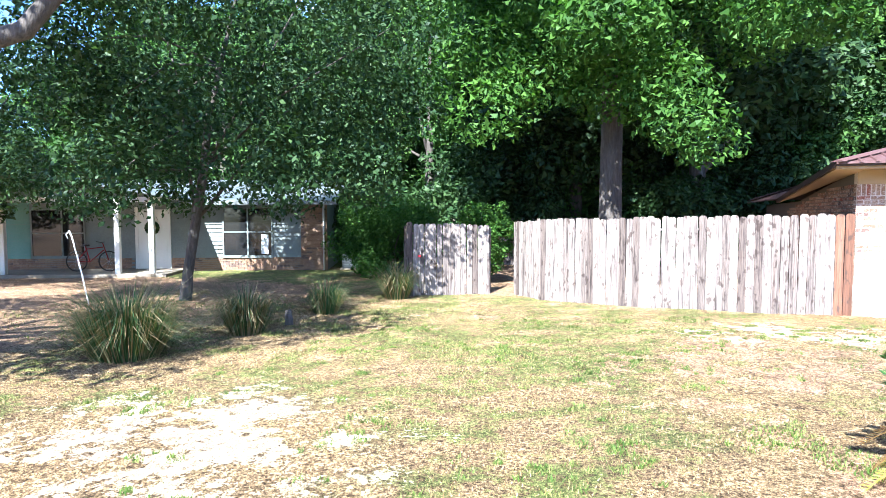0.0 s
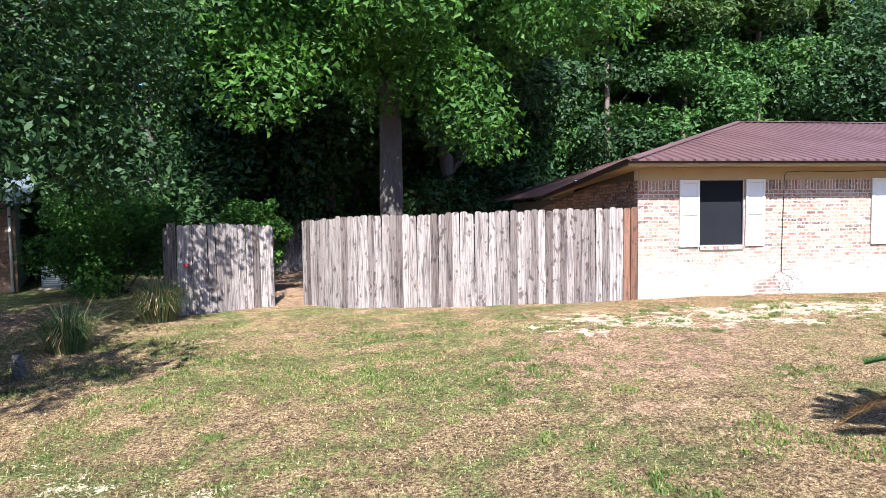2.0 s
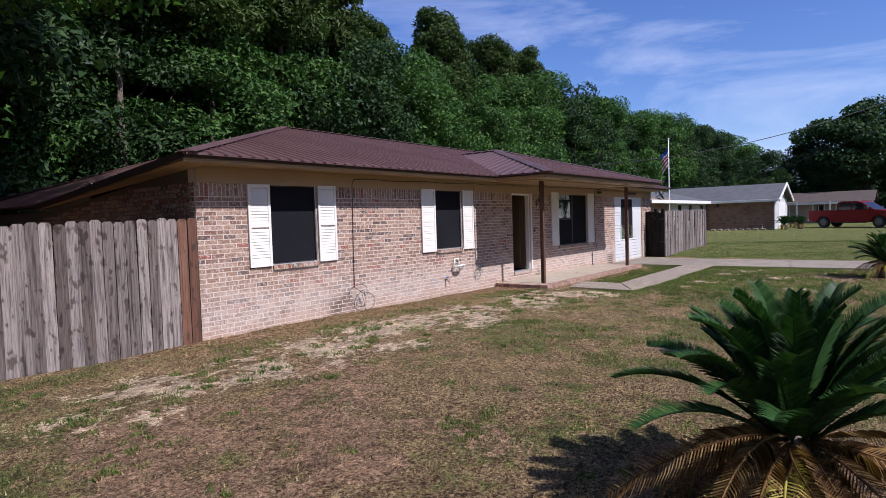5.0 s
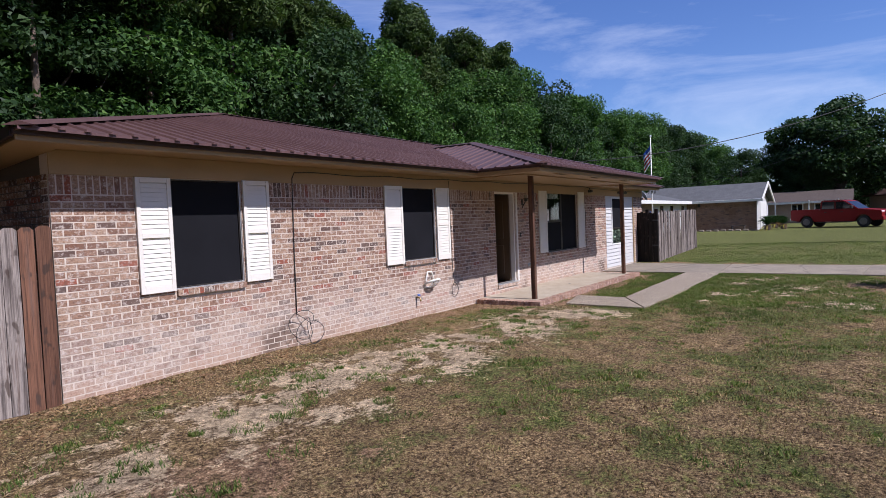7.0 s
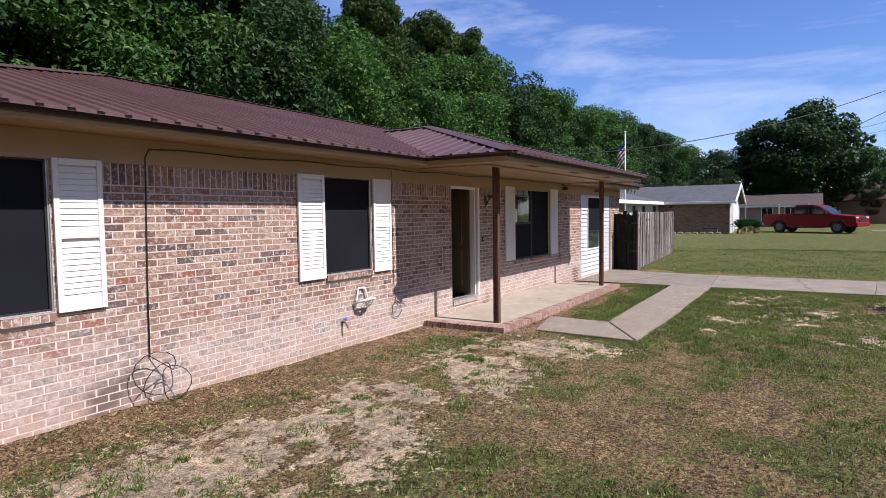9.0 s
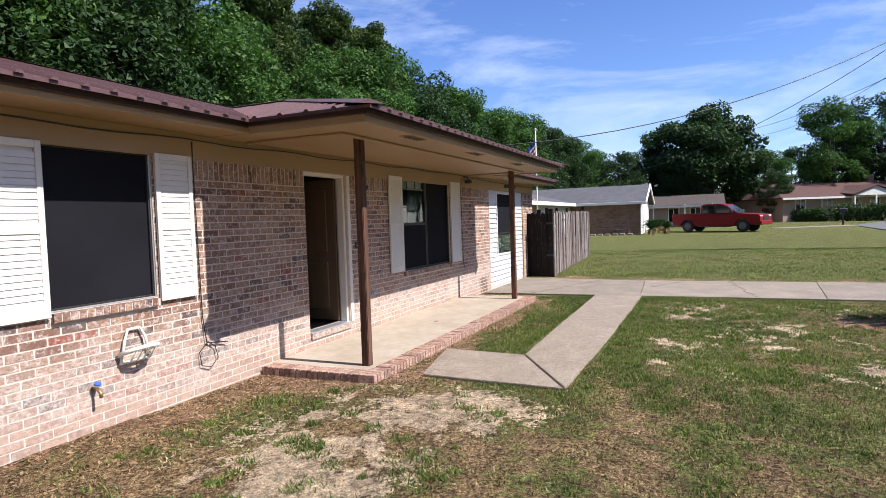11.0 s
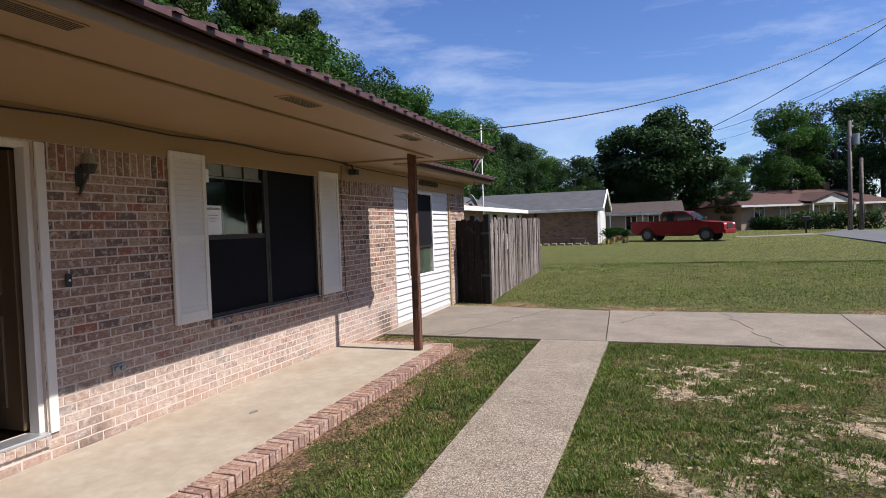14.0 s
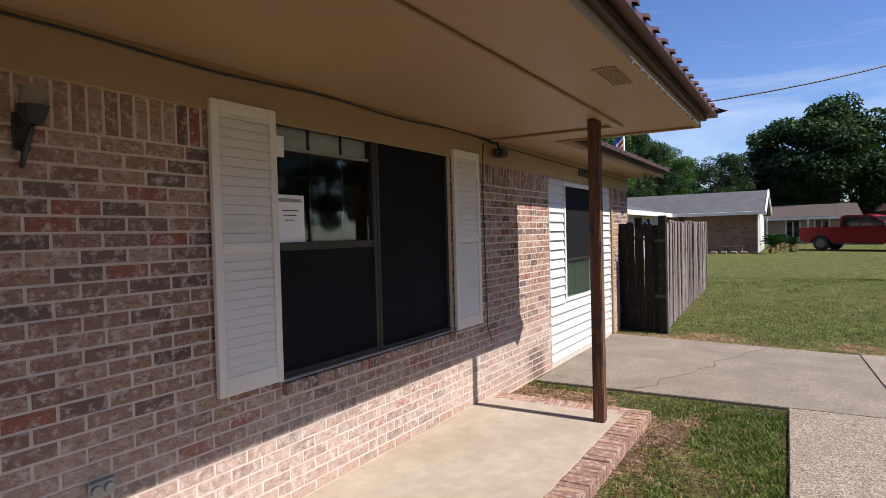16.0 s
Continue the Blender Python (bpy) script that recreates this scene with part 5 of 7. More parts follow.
GREEN = [frond_mesh("frond", 1.12, 0.55, 0.42, FROND), frond_mesh("frond", 1.2, 0.62, 0.62, FROND), frond_mesh("frond", 1.0, 0.5, 0.28, FROND)]
DRY = [frond_mesh("dry_frond", 1.05, 0.12, 0.62, DRY_FROND, 50, 0.15, 0.45), frond_mesh("dry_frond", 0.95, 0.2, 0.78, DRY_FROND, 48, 0.14, 0.6)]
YELLOW = frond_mesh("yellowing_frond", 1.2, 0.25, 0.55, YELLOW_FROND, 40, 0.14, 0.2)


def sago(at, label, scale=1.0, dry=22, seed=1):
    rr = random.Random(seed)
    t = thing("sago_palm", label, "palm", at, group="sago palms on the lawn")
    bm = tube([(0, 0, -0.1), (0.0, 0.0, 0.12), (0.01, 0, 0.3), (0, 0.0, 0.44)], [0.17, 0.18, 0.15, 0.06], 14)
    for k in range(60):
        a, z = k * 2.4, 0.04 + 0.34 * k / 60
        c = Vector((math.cos(a) * 0.16, math.sin(a) * 0.16, z))
        tube([c, c + Vector((math.cos(a) * 0.07, math.sin(a) * 0.07, 0.03))], [0.025, 0.008], 5, bm)
    part("trunk", bm, PINE_BARK, t)

    def put(me, a, pitch, s, z, twist=0.3):
        o = new(me.name.split(".")[0], me)
        o.parent = t
        o.matrix_basis = pose(math.cos(a) * 0.06, math.sin(a) * 0.06, z) @ Matrix.Rotation(a, 4, "Z") @ Matrix.Rotation(-pitch, 4, "Y") @ Matrix.Rotation(rr.uniform(-twist, twist), 4, "X") @ Matrix.Scale(s, 4)
    for i in range(62):
        f = i / 62
        put(rr.choice(GREEN), i * 2.39996 + rr.uniform(-0.15, 0.15), radians(9 + 68 * f ** 0.8 + rr.uniform(-5, 5)), scale * (0.92 - 0.14 * f) * rr.uniform(0.92, 1.06), 0.36 + 0.06 * f)
    for i in range(dry):
        put(rr.choice(DRY), i * 2.39996 + 1.1 + rr.uniform(-0.3, 0.3), radians(rr.uniform(-20, 8)), scale * rr.uniform(0.65, 1.12), rr.uniform(0.33, 0.42), 0.8)
    for i in range(2):
        put(YELLOW, 2.7 + i * 0.5, radians(rr.uniform(-18, -6)), scale * rr.uniform(0.9, 1.05), 0.33)
    return t


sago((-0.92, -7.78, -0.02), "sago palm with green feathery fronds over dry brown ones", 1.0, 40, 1)
sago((13.3, -7.95, -0.05), "dark green sago palm with drooping lower fronds", 0.85, 12, 2)
for x, y, s in ((45.4, -1.3, 0.75), (46.6, -2.2, 0.55), (49.0, -1.4, 0.7), (51.3, -1.6, 0.6)):
    sago((x, y, float(ground_z(x, y))), "small sago palm beside a neighbouring house", s, 3, int(x))


# ==== clumps of tall grass ====
def grass_clump(at, r, h, count, label, dry=0.35, seed=0):
    t = thing("grass_clump", label, "grass clump", at, group="tall grass clumps")
    rs = np.random.RandomState(seed)
    for name, mat_, n in (("foliage", REED, int(count * (1 - dry))), ("dry_foliage", STRAW, int(count * dry))):
        a, q = rs.uniform(0, 6.28, n), rs.uniform(0, 1, n) ** 0.6
        base = np.stack([np.cos(a) * q * r * 0.45, np.sin(a) * q * r * 0.45, np.full(n, -0.05)], 1)
        out = np.stack([np.cos(a), np.sin(a), np.zeros(n)], 1)
        hh, sp = h * rs.uniform(0.55, 1.1, n), r * q * rs.uniform(0.3, 1.5, n)
        side = np.stack([-np.sin(a), np.cos(a), np.zeros(n)], 1) * 0.0065
        mid = base + out * (sp * 0.35)[:, None] + np.array((0, 0, 1)) * (hh * 0.65)[:, None]
        tip = base + out * sp[:, None] + np.array((0, 0, 1)) * (hh * rs.uniform(0.35, 1.0, n))[:, None]
        v = np.stack([base - side, base + side, mid + side * 0.8, mid - side * 0.8, tip - side * 0.15, tip + side * 0.15], 1).reshape(-1, 3)
        i = np.arange(n)[:, None] * 6
        f = np.concatenate([i + np.array((0, 1, 2, 3)), i + np.array((3, 2, 5, 4))])
        finish(name, quick_mesh(name, v, f), mat_, t)
    return t


grass_clump((-10.35, -6.2, -0.17), 0.95, 1.15, 1900, "large clump of tall green and dry ornamental grass", 0.4, 1)
grass_clump((-9.85, -4.25, -0.17), 0.65, 0.92, 950, "clump of tall half-dry ornamental grass", 0.5, 2)
grass_clump((-9.65, -2.0, -0.17), 0.5, 0.8, 700, "small clump of green ornamental grass", 0.2, 3)
grass_clump((-9.15, 0.38, -0.17), 0.58, 0.98, 1000, "clump of green and straw-coloured grass beside the gate", 0.45, 4)
stump = thing("tree_stump", "small weathered grey wooden stump on the lawn", "stump", (-9.55, -3.45, -0.17))
part("wood", tube([(0, 0, -0.1), (0.0, 0, 0.12), (-0.03, 0.02, 0.28)], [0.09, 0.07, 0.055], 9), BARK, stump)
hook = thing("shepherd_hook", "thin white curled metal garden hook leaning on the lawn", "garden hook", (-14.2, -3.6, -0.17))
part("rod", tube([(0, 0, -0.05), (-0.35, 0.1, 0.8), (-0.72, 0.2, 1.55), (-0.85, 0.25, 1.66), (-0.95, 0.25, 1.58), (-0.9, 0.25, 1.5)], 0.014, 6), PLASTIC_WHITE, hook)


# ==== the neighbouring house beside the woods ====
left_house = thing("wooden_house", "grey lap-sided house with a porch and pale metal roof", "house", (-14.6, 6.35, -0.17), 204)
# in its own axes x runs along the front away from the corner, y points inwards from the front (mirrored), z up
LH = left_house


def lpart(name, x0, x1, y0, y1, z0, z1, material, parent=None, bevel=0.0, label=""):
    return part(name, box(x0, x1, -y1, -y0, z0, z1, bevel), material, parent or LH, label)


wall = lpart("wall", 0.0, 14.0, 0.05, 0.2, -0.2, 2.5, GREY_SIDING)
lpart("wall", 0.0, 0.2, 0.2, 9.0, -0.2, 2.5, GREY_SIDING)
lpart("wall", 13.8, 14.0, 0.2, 9.0, -0.2, 2.5, GREY_SIDING)
z = 0.48
while z < 2.35:
    for a, b, m_ in ((0.95, 1.93, GREY_SIDING), (3.72, 5.55, GREY_SIDING), (6.7, 8.4, GREY_SIDING), (10.3, 13.9, GREEN_SIDING)):
        part("board", prism([(-0.05, z), (-0.006, z), (-0.042, z + 0.145), (-0.05, z + 0.145)], "x", a, b), m_, wall)
    z += 0.15
lpart("brick_panel", 0.0, 0.94, 0.0, 0.05, -0.2, 2.42, BRICK_TAN, wall)
bricks_low = []
for k in range(9):
    x = 0.95 - 0.1 * (k % 2)
    while x < 13.8:
        if not 5.5 < x < 6.75:
            bricks_low.append((max(x, 0.95), x + 0.2, 0.015, 0.05, -0.15 + k * 0.07, -0.15 + k * 0.07 + 0.06))
        x += 0.212
for k in range(36):
    x = 0.0 - 0.1 * (k % 2)
    while x < 0.9:
        bricks_low.append((max(x, 0.0), min(x + 0.2, 0.94), -0.008, 0.05, -0.15 + k * 0.07, -0.15 + k * 0.07 + 0.06))
        x += 0.212
tagged(finish("bricks", many_boxes("bricks", bricks_low), BRICK_TAN, wall), kind="stuff")
for ob in wall.children:
    if ob.name.startswith("bricks"):
        ob.matrix_basis = Matrix.Diagonal((1, -1, 1, 1))


def lwindow(x0, x1, z0, z1, mull):
    w = lpart("window", x0 + 0.05, x1 - 0.05, 0.0, 0.02, z0 + 0.05, z1 - 0.05, CAR_GLASS, None, 0, "dark window with a pale frame")
    for a in ((x0, x0 + 0.05, z0, z1), (x1 - 0.05, x1, z0, z1), (x0, x1, z0 - 0.04, z0 + 0.05), (x0, x1, z1 - 0.05, z1)):
        lpart("window_frame", a[0], a[1], -0.03, 0.03, a[2], a[3], GREY_SIDING, w)
    for m_ in mull:
        lpart("mullion", m_ - 0.025, m_ + 0.025, -0.025, 0.02, z0, z1, GREY_SIDING, w)
    lpart("meeting_rail", x0, x1, -0.02, 0.02, (z0 + z1) / 2 - 0.02, (z0 + z1) / 2 + 0.02, GREY_SIDING, w)
    return w


lw = lwindow(1.94, 3.70, 0.50, 2.28, (2.82,))
lpart("curtain", 2.1, 2.35, -0.003, 0.0, 0.6, 1.3, PAPER, lw)
lwindow(8.42, 10.26, 0.52, 2.22, (9.2,))
ldoor = lpart("door", 5.62, 6.62, 0.0, 0.06, 0.08, 2.2, WHITE, None, 0.01, "white panelled front door with a dark wreath")
bm = bmesh.new()
for k in range(16):
    a = k / 16 * 6.283
    bmesh.ops.create_icosphere(bm, subdivisions=1, radius=0.07, matrix=Matrix.Translation((6.12 + 0.2 * math.cos(a), 0.06, 1.55 + 0.2 * math.sin(a))))
part("wreath", bm, LEAF_DARK, ldoor)
lpart("door_trim", 5.5, 5.62, -0.02, 0.05, 0.0, 2.28, WHITE)
lpart("door_trim", 6.62, 6.72, -0.02, 0.05, 0.0, 2.28, WHITE)
lpart("porch_floor", 4.9, 12.6, -2.1, 0.0, -0.1, 0.1, CONCRETE)
for px in (5.42, 6.5, 10.05, 12.4):
    p_ = lpart("porch_post", px - 0.08, px + 0.08, -1.9, -1.74, 0.1, 2.42, WHITE, None, 0.01)
    lpart("post_cap", px - 0.11, px + 0.11, -1.93, -1.71, 2.30, 2.42, WHITE, p_, 0.01)
lpart("porch_beam", 4.9, 12.6, -1.93, -1.70, 2.42, 2.58, WHITE)
lpart("porch_ceiling", 4.9, 12.6, -1.70, 0.0, 2.52, 2.56, WHITE)
lroof = poly_slab([(-0.4, 0.5, 2.52), (-0.4, -4.6, 3.5), (14.4, -4.6, 3.5), (14.4, 0.5, 2.52)], 0.05)
poly_slab([(-0.4, -4.6, 3.5), (-0.4, -9.6, 2.52), (14.4, -9.6, 2.52), (14.4, -4.6, 3.5)], 0.05, lroof)
poly_slab([(4.7, 2.25, 2.60), (4.7, 0.3, 2.72), (8.7, -2.6, 3.35), (8.7, 2.25, 3.3)], 0.05, lroof)
poly_slab([(8.7, 2.25, 3.3), (8.7, -2.6, 3.35), (12.8, 0.3, 2.72), (12.8, 2.25, 2.60)], 0.05, lroof)
lroof = part("roof", lroof, PALE_METAL, LH)
ribs = bmesh.new()
for k in range(36):
    x = -0.3 + k * 0.41
    rib(ribs, (x, 0.5, 2.52), (x, -4.6, 3.5), (0.03, 0, 0))
part("roof_rib", ribs, PALE_METAL, lroof)
lpart("fascia", -0.4, 4.7, -0.53, -0.49, 2.36, 2.50, GREY_SIDING)
bm = bmesh.new()
vs = [bm.verts.new(c) for c in ((4.9, 1.9, 2.58), (12.6, 1.9, 2.58), (8.7, 1.9, 3.22))]
bm.faces.new(vs)
g = bmesh.ops.extrude_face_region(bm, geom=bm.faces[:])
bmesh.ops.translate(bm, vec=(0, -0.05, 0), verts=[v for v in g["geom"] if isinstance(v, bmesh.types.BMVert)])
part("gable", bm, GREY_SIDING, LH)
part("downpipe", tube([(0.12, 0.06, 0.0), (0.12, 0.06, 2.4)], 0.035, 8), WHITE, LH)

ac = thing("air_conditioner", "grey outdoor air conditioner unit beside the wooden house", "air conditioner", (-13.95, 7.1, -0.17), 24)
part("cabinet", box(-0.38, 0.38, -0.36, 0.36, 0.05, 0.62, 0.03), GREY_METAL, ac)
for k in range(8):
    part("louvre", box(-0.33, 0.33, -0.375, -0.362, 0.12 + k * 0.055, 0.145 + k * 0.055), ALU, ac)
part("pad", box(-0.45, 0.45, -0.45, 0.45, -0.06, 0.05, 0.01), CONCRETE, ac)


def bicycle(at, rz):
    t = thing("bicycle", "red bicycle parked on the porch", "bicycle", at, rz)
    for wx in (-0.52, 0.52):
        bm = bmesh.new()
        pts = [(wx + 0.33 * math.cos(k * math.pi / 12), 0, 0.34 + 0.33 * math.sin(k * math.pi / 12)) for k in range(25)]
        tube(pts, 0.02, 6, bm, False)
        wh = part("wheel", bm, RUBBER, t)
        sp = bmesh.new()
        for k in range(10):
            a = k * math.pi / 5
            tube([(wx, 0, 0.34), (wx + 0.32 * math.cos(a), 0, 0.34 + 0.32 * math.sin(a))], 0.003, 3, sp)
        part("spokes", sp, ALU, wh)
    bm = bmesh.new()
    for a, b in (((-0.52, 0, 0.34), (-0.1, 0, 0.32)), ((-0.1, 0, 0.32), (-0.22, 0, 0.85)), ((-0.22, 0, 0.75), (0.34, 0, 0.82)), ((-0.1, 0, 0.32), (0.36, 0, 0.72)), ((-0.52, 0, 0.34), (-0.2, 0, 0.72)), ((0.33, 0, 0.95), (0.52, 0, 0.34))):
        tube([a, b], 0.018, 6, bm)
    part("frame", bm, RED_PAINT, t)
    part("saddle", box(-0.36, -0.1, -0.06, 0.06, 0.85, 0.91, 0.02), BLACK, t)
    part("handlebar", tube([(0.25, -0.28, 1.02), (0.33, -0.12, 0.98), (0.33, 0.12, 0.98), (0.25, 0.28, 1.02)], 0.013, 6), BLACK, t)


m_ = LH.matrix_basis @ Vector((7.75, 0.9, 0.1))
bicycle((m_.x, m_.y, m_.z), 26)

# ==== houses across the lawn ====


def lot_house(name, label, x0, x1, y0, y1, base, wall_h, ridge_h, along, wall_mat, roof_mat, over=0.45):
    """A plain gabled house body in world axes; along: the axis of its ridge."""
    t = thing(name, label, "house", ((x0 + x1) / 2, (y0 + y1) / 2, base))
    hx, hy = (x1 - x0) / 2, (y1 - y0) / 2
    part("wall", box(-hx, hx, -hy, hy, -0.4, wall_h), wall_mat, t)
    slope_run = (hy if along == "x" else hx)
    lift = (ridge_h - wall_h) / slope_run * over
    if along == "x":
        a = [(-hx - over, -hy - over, wall_h - lift), (hx + over, -hy - over, wall_h - lift), (hx + over, 0, ridge_h), (-hx - over, 0, ridge_h)]
        gable = [((-hy, wall_h), (hy, wall_h), (0, ridge_h - 0.06)), "x", (-hx, hx)]
    else:
        a = [(-hx - over, -hy - over, wall_h - lift), (-hx - over, hy + over, wall_h - lift), (0, hy + over, ridge_h), (0, -hy - over, ridge_h)]
        gable = [((-hx, wall_h), (hx, wall_h), (0, ridge_h - 0.06)), "y", (-hy, hy)]
    b = [((-p[0] if along == "y" else p[0]), (-p[1] if along == "x" else p[1]), p[2]) for p in a]
    bm = poly_slab(a, 0.12)
    poly_slab(b, 0.12, bm)
    part("roof", bm, roof_mat, t)
    part("gable", prism(gable[0], gable[1], *gable[2]), WHITE, t)
    return t, hx, hy


GB = 0.24
nb, hx, hy = lot_house("garage_wing", "tan brick house wing with a white gable and grey shingle roof", 46.2, 52.4, -0.5, 7.5, GB, 2.40, 3.58, "y", BRICK_TAN, SHINGLE_GREY)
part("fascia", box(-hx - 0.5, -hx - 0.44, -hy - 0.4, hy, 2.10, 2.28, 0.01), WHITE, nb)
for s in (-1, 1):
    part("bargeboard", poly_slab([(s * (hx + 0.46), -hy - 0.5, 2.26), (s * (hx + 0.46), -hy - 0.42, 2.26), (0, -hy - 0.42, 3.62), (0, -hy - 0.5, 3.62)], 0.2), WHITE, nb)
part("front_wall", box(-hx + 0.002, hx, -hy - 0.06, -hy, -0.3, 2.39), SIDING, nb)
rows_b = []
for k in range(28):
    y = -hy + 0.05 - 0.1 * (k % 2)
    while y < hy - 0.3:
        rows_b.append((-hx - 0.02, -hx + 0.01, y, y + 0.22, -0.1 + k * 0.085, -0.1 + k * 0.085 + 0.07))
        y += 0.235
tagged(finish("bricks", many_boxes("bricks", rows_b), BRICK_TAN, nb), kind="stuff")
part("wall_lamp", box(-hx - 0.1, -hx - 0.02, -0.2, 0.0, 1.85, 2.1, 0.02), BLACK, nb)
part("garage_door", box(-1.6, 1.6, -hy - 0.1, -hy - 0.06, -0.2, 2.1, 0.01), WHITE, nb)
nb2, hx, hy = lot_house("lot_house", "white and brick house with a grey shingle roof", 32.0, 46.15, 4.3, 12.5, 0.14, 2.5, 3.55, "x", SIDING, SHINGLE_GREY)
part("fascia", box(-hx - 0.4, hx - 0.5, -hy - 0.52, -hy - 0.46, 2.2, 2.42, 0.01), WHITE, nb2)
part("wall", box(-hx - 0.02, -hx + 4.5, -hy - 0.04, -hy - 0.002, -0.3, 2.58), BRICK_TAN, nb2)
for wx in (-0.6, 2.0, 5.2):
    w = part("window", box(wx, wx + 0.9, -hy - 0.03, -hy - 0.004, 0.95, 2.1), CAR_GLASS, nb2)
    for a in ((wx - 0.06, wx, 0.9, 2.15), (wx + 0.9, wx + 0.96, 0.9, 2.15), (wx, wx + 0.9, 2.1, 2.16), (wx, wx + 0.9, 0.88, 0.95)):
        part("window_frame", box(a[0], a[1], -hy - 0.05, -hy - 0.002, a[2], a[3]), WHITE, w)
bm = bmesh.new()
bmesh.ops.create_uvsphere(bm, u_segments=16, v_segments=6, radius=0.35, matrix=pose(-hx + 2.4, -hy - 0.2, 2.75, 60, 0, 30) @ Matrix.Diagonal((1, 1, 0.2, 1)))
dish = part("satellite_dish", bm, GREY_METAL, nb2)
part("arm", tube([(-hx + 2.4, -hy + 0.2, 2.6), (-hx + 2.4, -hy - 0.1, 2.75)], 0.025, 6), GREY_METAL, dish)
edge = thing("garden_edging", "low row of pale stones and a bench beside the brick wing", "edging", (45.3, 1.0, 0.22))
for k in range(9):
    part("stone", box(-0.2, 0.1, -1.6 + k * 0.5, -1.25 + k * 0.5, -0.05, 0.14, 0.04), CONCRETE, edge)
bench = thing("garden_bench", "small low wooden garden bench beside the brick wall", "bench", (45.5, 0.6, 0.22))
part("seat", box(-0.15, 0.15, -0.5, 0.5, 0.36, 0.42, 0.01), FENCE_WOOD, bench)
for y in (-0.4, 0.4):
    part("leg", box(-0.12, 0.12, y - 0.04, y + 0.04, -0.02, 0.36), FENCE_WOOD, bench)

nb3, hx, hy = lot_house("lot_house", "low peach brick house with a brown roof", 60.0, 70.0, -5.8, 4.5, 0.38, 2.0, 2.95, "y", PEACH, SHINGLE_BROWN)
part("fascia", box(-hx - 0.52, -hx - 0.46, -hy - 0.4, hy, 1.72, 1.9), WHITE, nb3)
for wy in (-3.6, -1.8, 1.0):
    w = part("window", box(-hx - 0.03, -hx - 0.005, wy, wy + 0.8, 0.5, 1.6), CAR_GLASS, nb3)
    part("window_frame", box(-hx - 0.05, -hx - 0.031, wy + 0.37, wy + 0.43, 0.5, 1.6), WHITE, w)
    for a in (wy - 0.08, wy + 0.8):
        part("window_frame", box(-hx - 0.05, -hx - 0.004, a, a + 0.08, 0.5, 1.9), WHITE, w)
for wy in (-4.6, -2.4, 0.2):
    part("porch_post", box(-hx - 0.9, -hx - 0.8, wy, wy + 0.1, -0.1, 2.0), WHITE, nb3)

h3 = thing("lot_house", "long cream house with a red-brown roof and entry gable", "house", (70.5, -17.9, 0.42), -62)
part("wall", box(-7.5, 7.5, 0, 8, -0.4, 2.4), PEACH, h3)
bm = poly_slab([(-8.0, -0.6, 2.3), (8.0, -0.6, 2.3), (6.0, 4.0, 3.75), (-6.0, 4.0, 3.75)], 0.12)
poly_slab([(-8.0, 8.6, 2.3), (-6.0, 4.0, 3.75), (6.0, 4.0, 3.75), (8.0, 8.6, 2.3)], 0.12, bm)
poly_slab([(-8.0, -0.6, 2.3), (-6.0, 4.0, 3.75), (-8.0, 8.6, 2.3)], 0.12, bm)
poly_slab([(8.0, -0.6, 2.3), (8.0, 8.6, 2.3), (6.0, 4.0, 3.75)], 0.12, bm)
poly_slab([(-1.6, -1.4, 2.45), (0.8, -1.4, 3.3), (0.8, 3.4, 3.4), (-1.6, 0.4, 2.6)], 0.1, bm)
poly_slab([(3.2, -1.4, 2.45), (3.2, 0.4, 2.6), (0.8, 3.4, 3.4), (0.8, -1.4, 3.3)], 0.1, bm)
part("roof", bm, SHINGLE_RED, h3)
part("gable", prism([(-1.4, 2.3), (3.0, 2.3), (0.8, 3.15)], "y", -1.25, -1.1), WHITE, h3)
part("chimney", box(4.6, 5.3, 4.4, 5.1, 3.2, 4.5, 0.02), BRICK_TAN, h3)
for px in (-1.3, 0.8, 2.9):
    part("porch_post", box(px - 0.06, px + 0.06, -1.25, -1.13, -0.1, 2.3), WHITE, h3)
for wx in (-6.2, -3.6, -0.6, 1.2, 4.2, 6.0):
    w = part("window", box(wx, wx + 0.9, -0.03, -0.004, 0.7, 2.0), CAR_GLASS, h3)
    for a in ((wx - 0.08, wx), (wx + 0.9, wx + 0.98), (wx + 0.42, wx + 0.48)):
        part("window_frame", box(a[0], a[1], -0.05, -0.002, 0.6, 2.08), WHITE, w)
part("fascia", box(-7.9, 7.9, -0.66, -0.6, 2.1, 2.28), WHITE, h3)


def hedge(x0, y0, x1, y1, h, label):
    t = thing("hedge", label, "hedge", (x0, y0, float(ground_z(x0, y0))), group="hedges")
    n = 22
    cs = [((x1 - x0) * k / n, (y1 - y0) * k / n, h * (0.35 + 0.3 * (k % 2))) for k in range(n + 1)]
    finish("foliage", leaf_cloud("foliage", cs, [h * 0.55] * len(cs), 4200, 0.11, 0.9), HEDGE, t)


hedge(68.2, -11.5, 66.6, -14.4, 1.1, "clipped dark green hedge before the cream house")
hedge(66.2, -15.2, 63.2, -20.8, 1.4, "long clipped dark green hedge before the cream house")


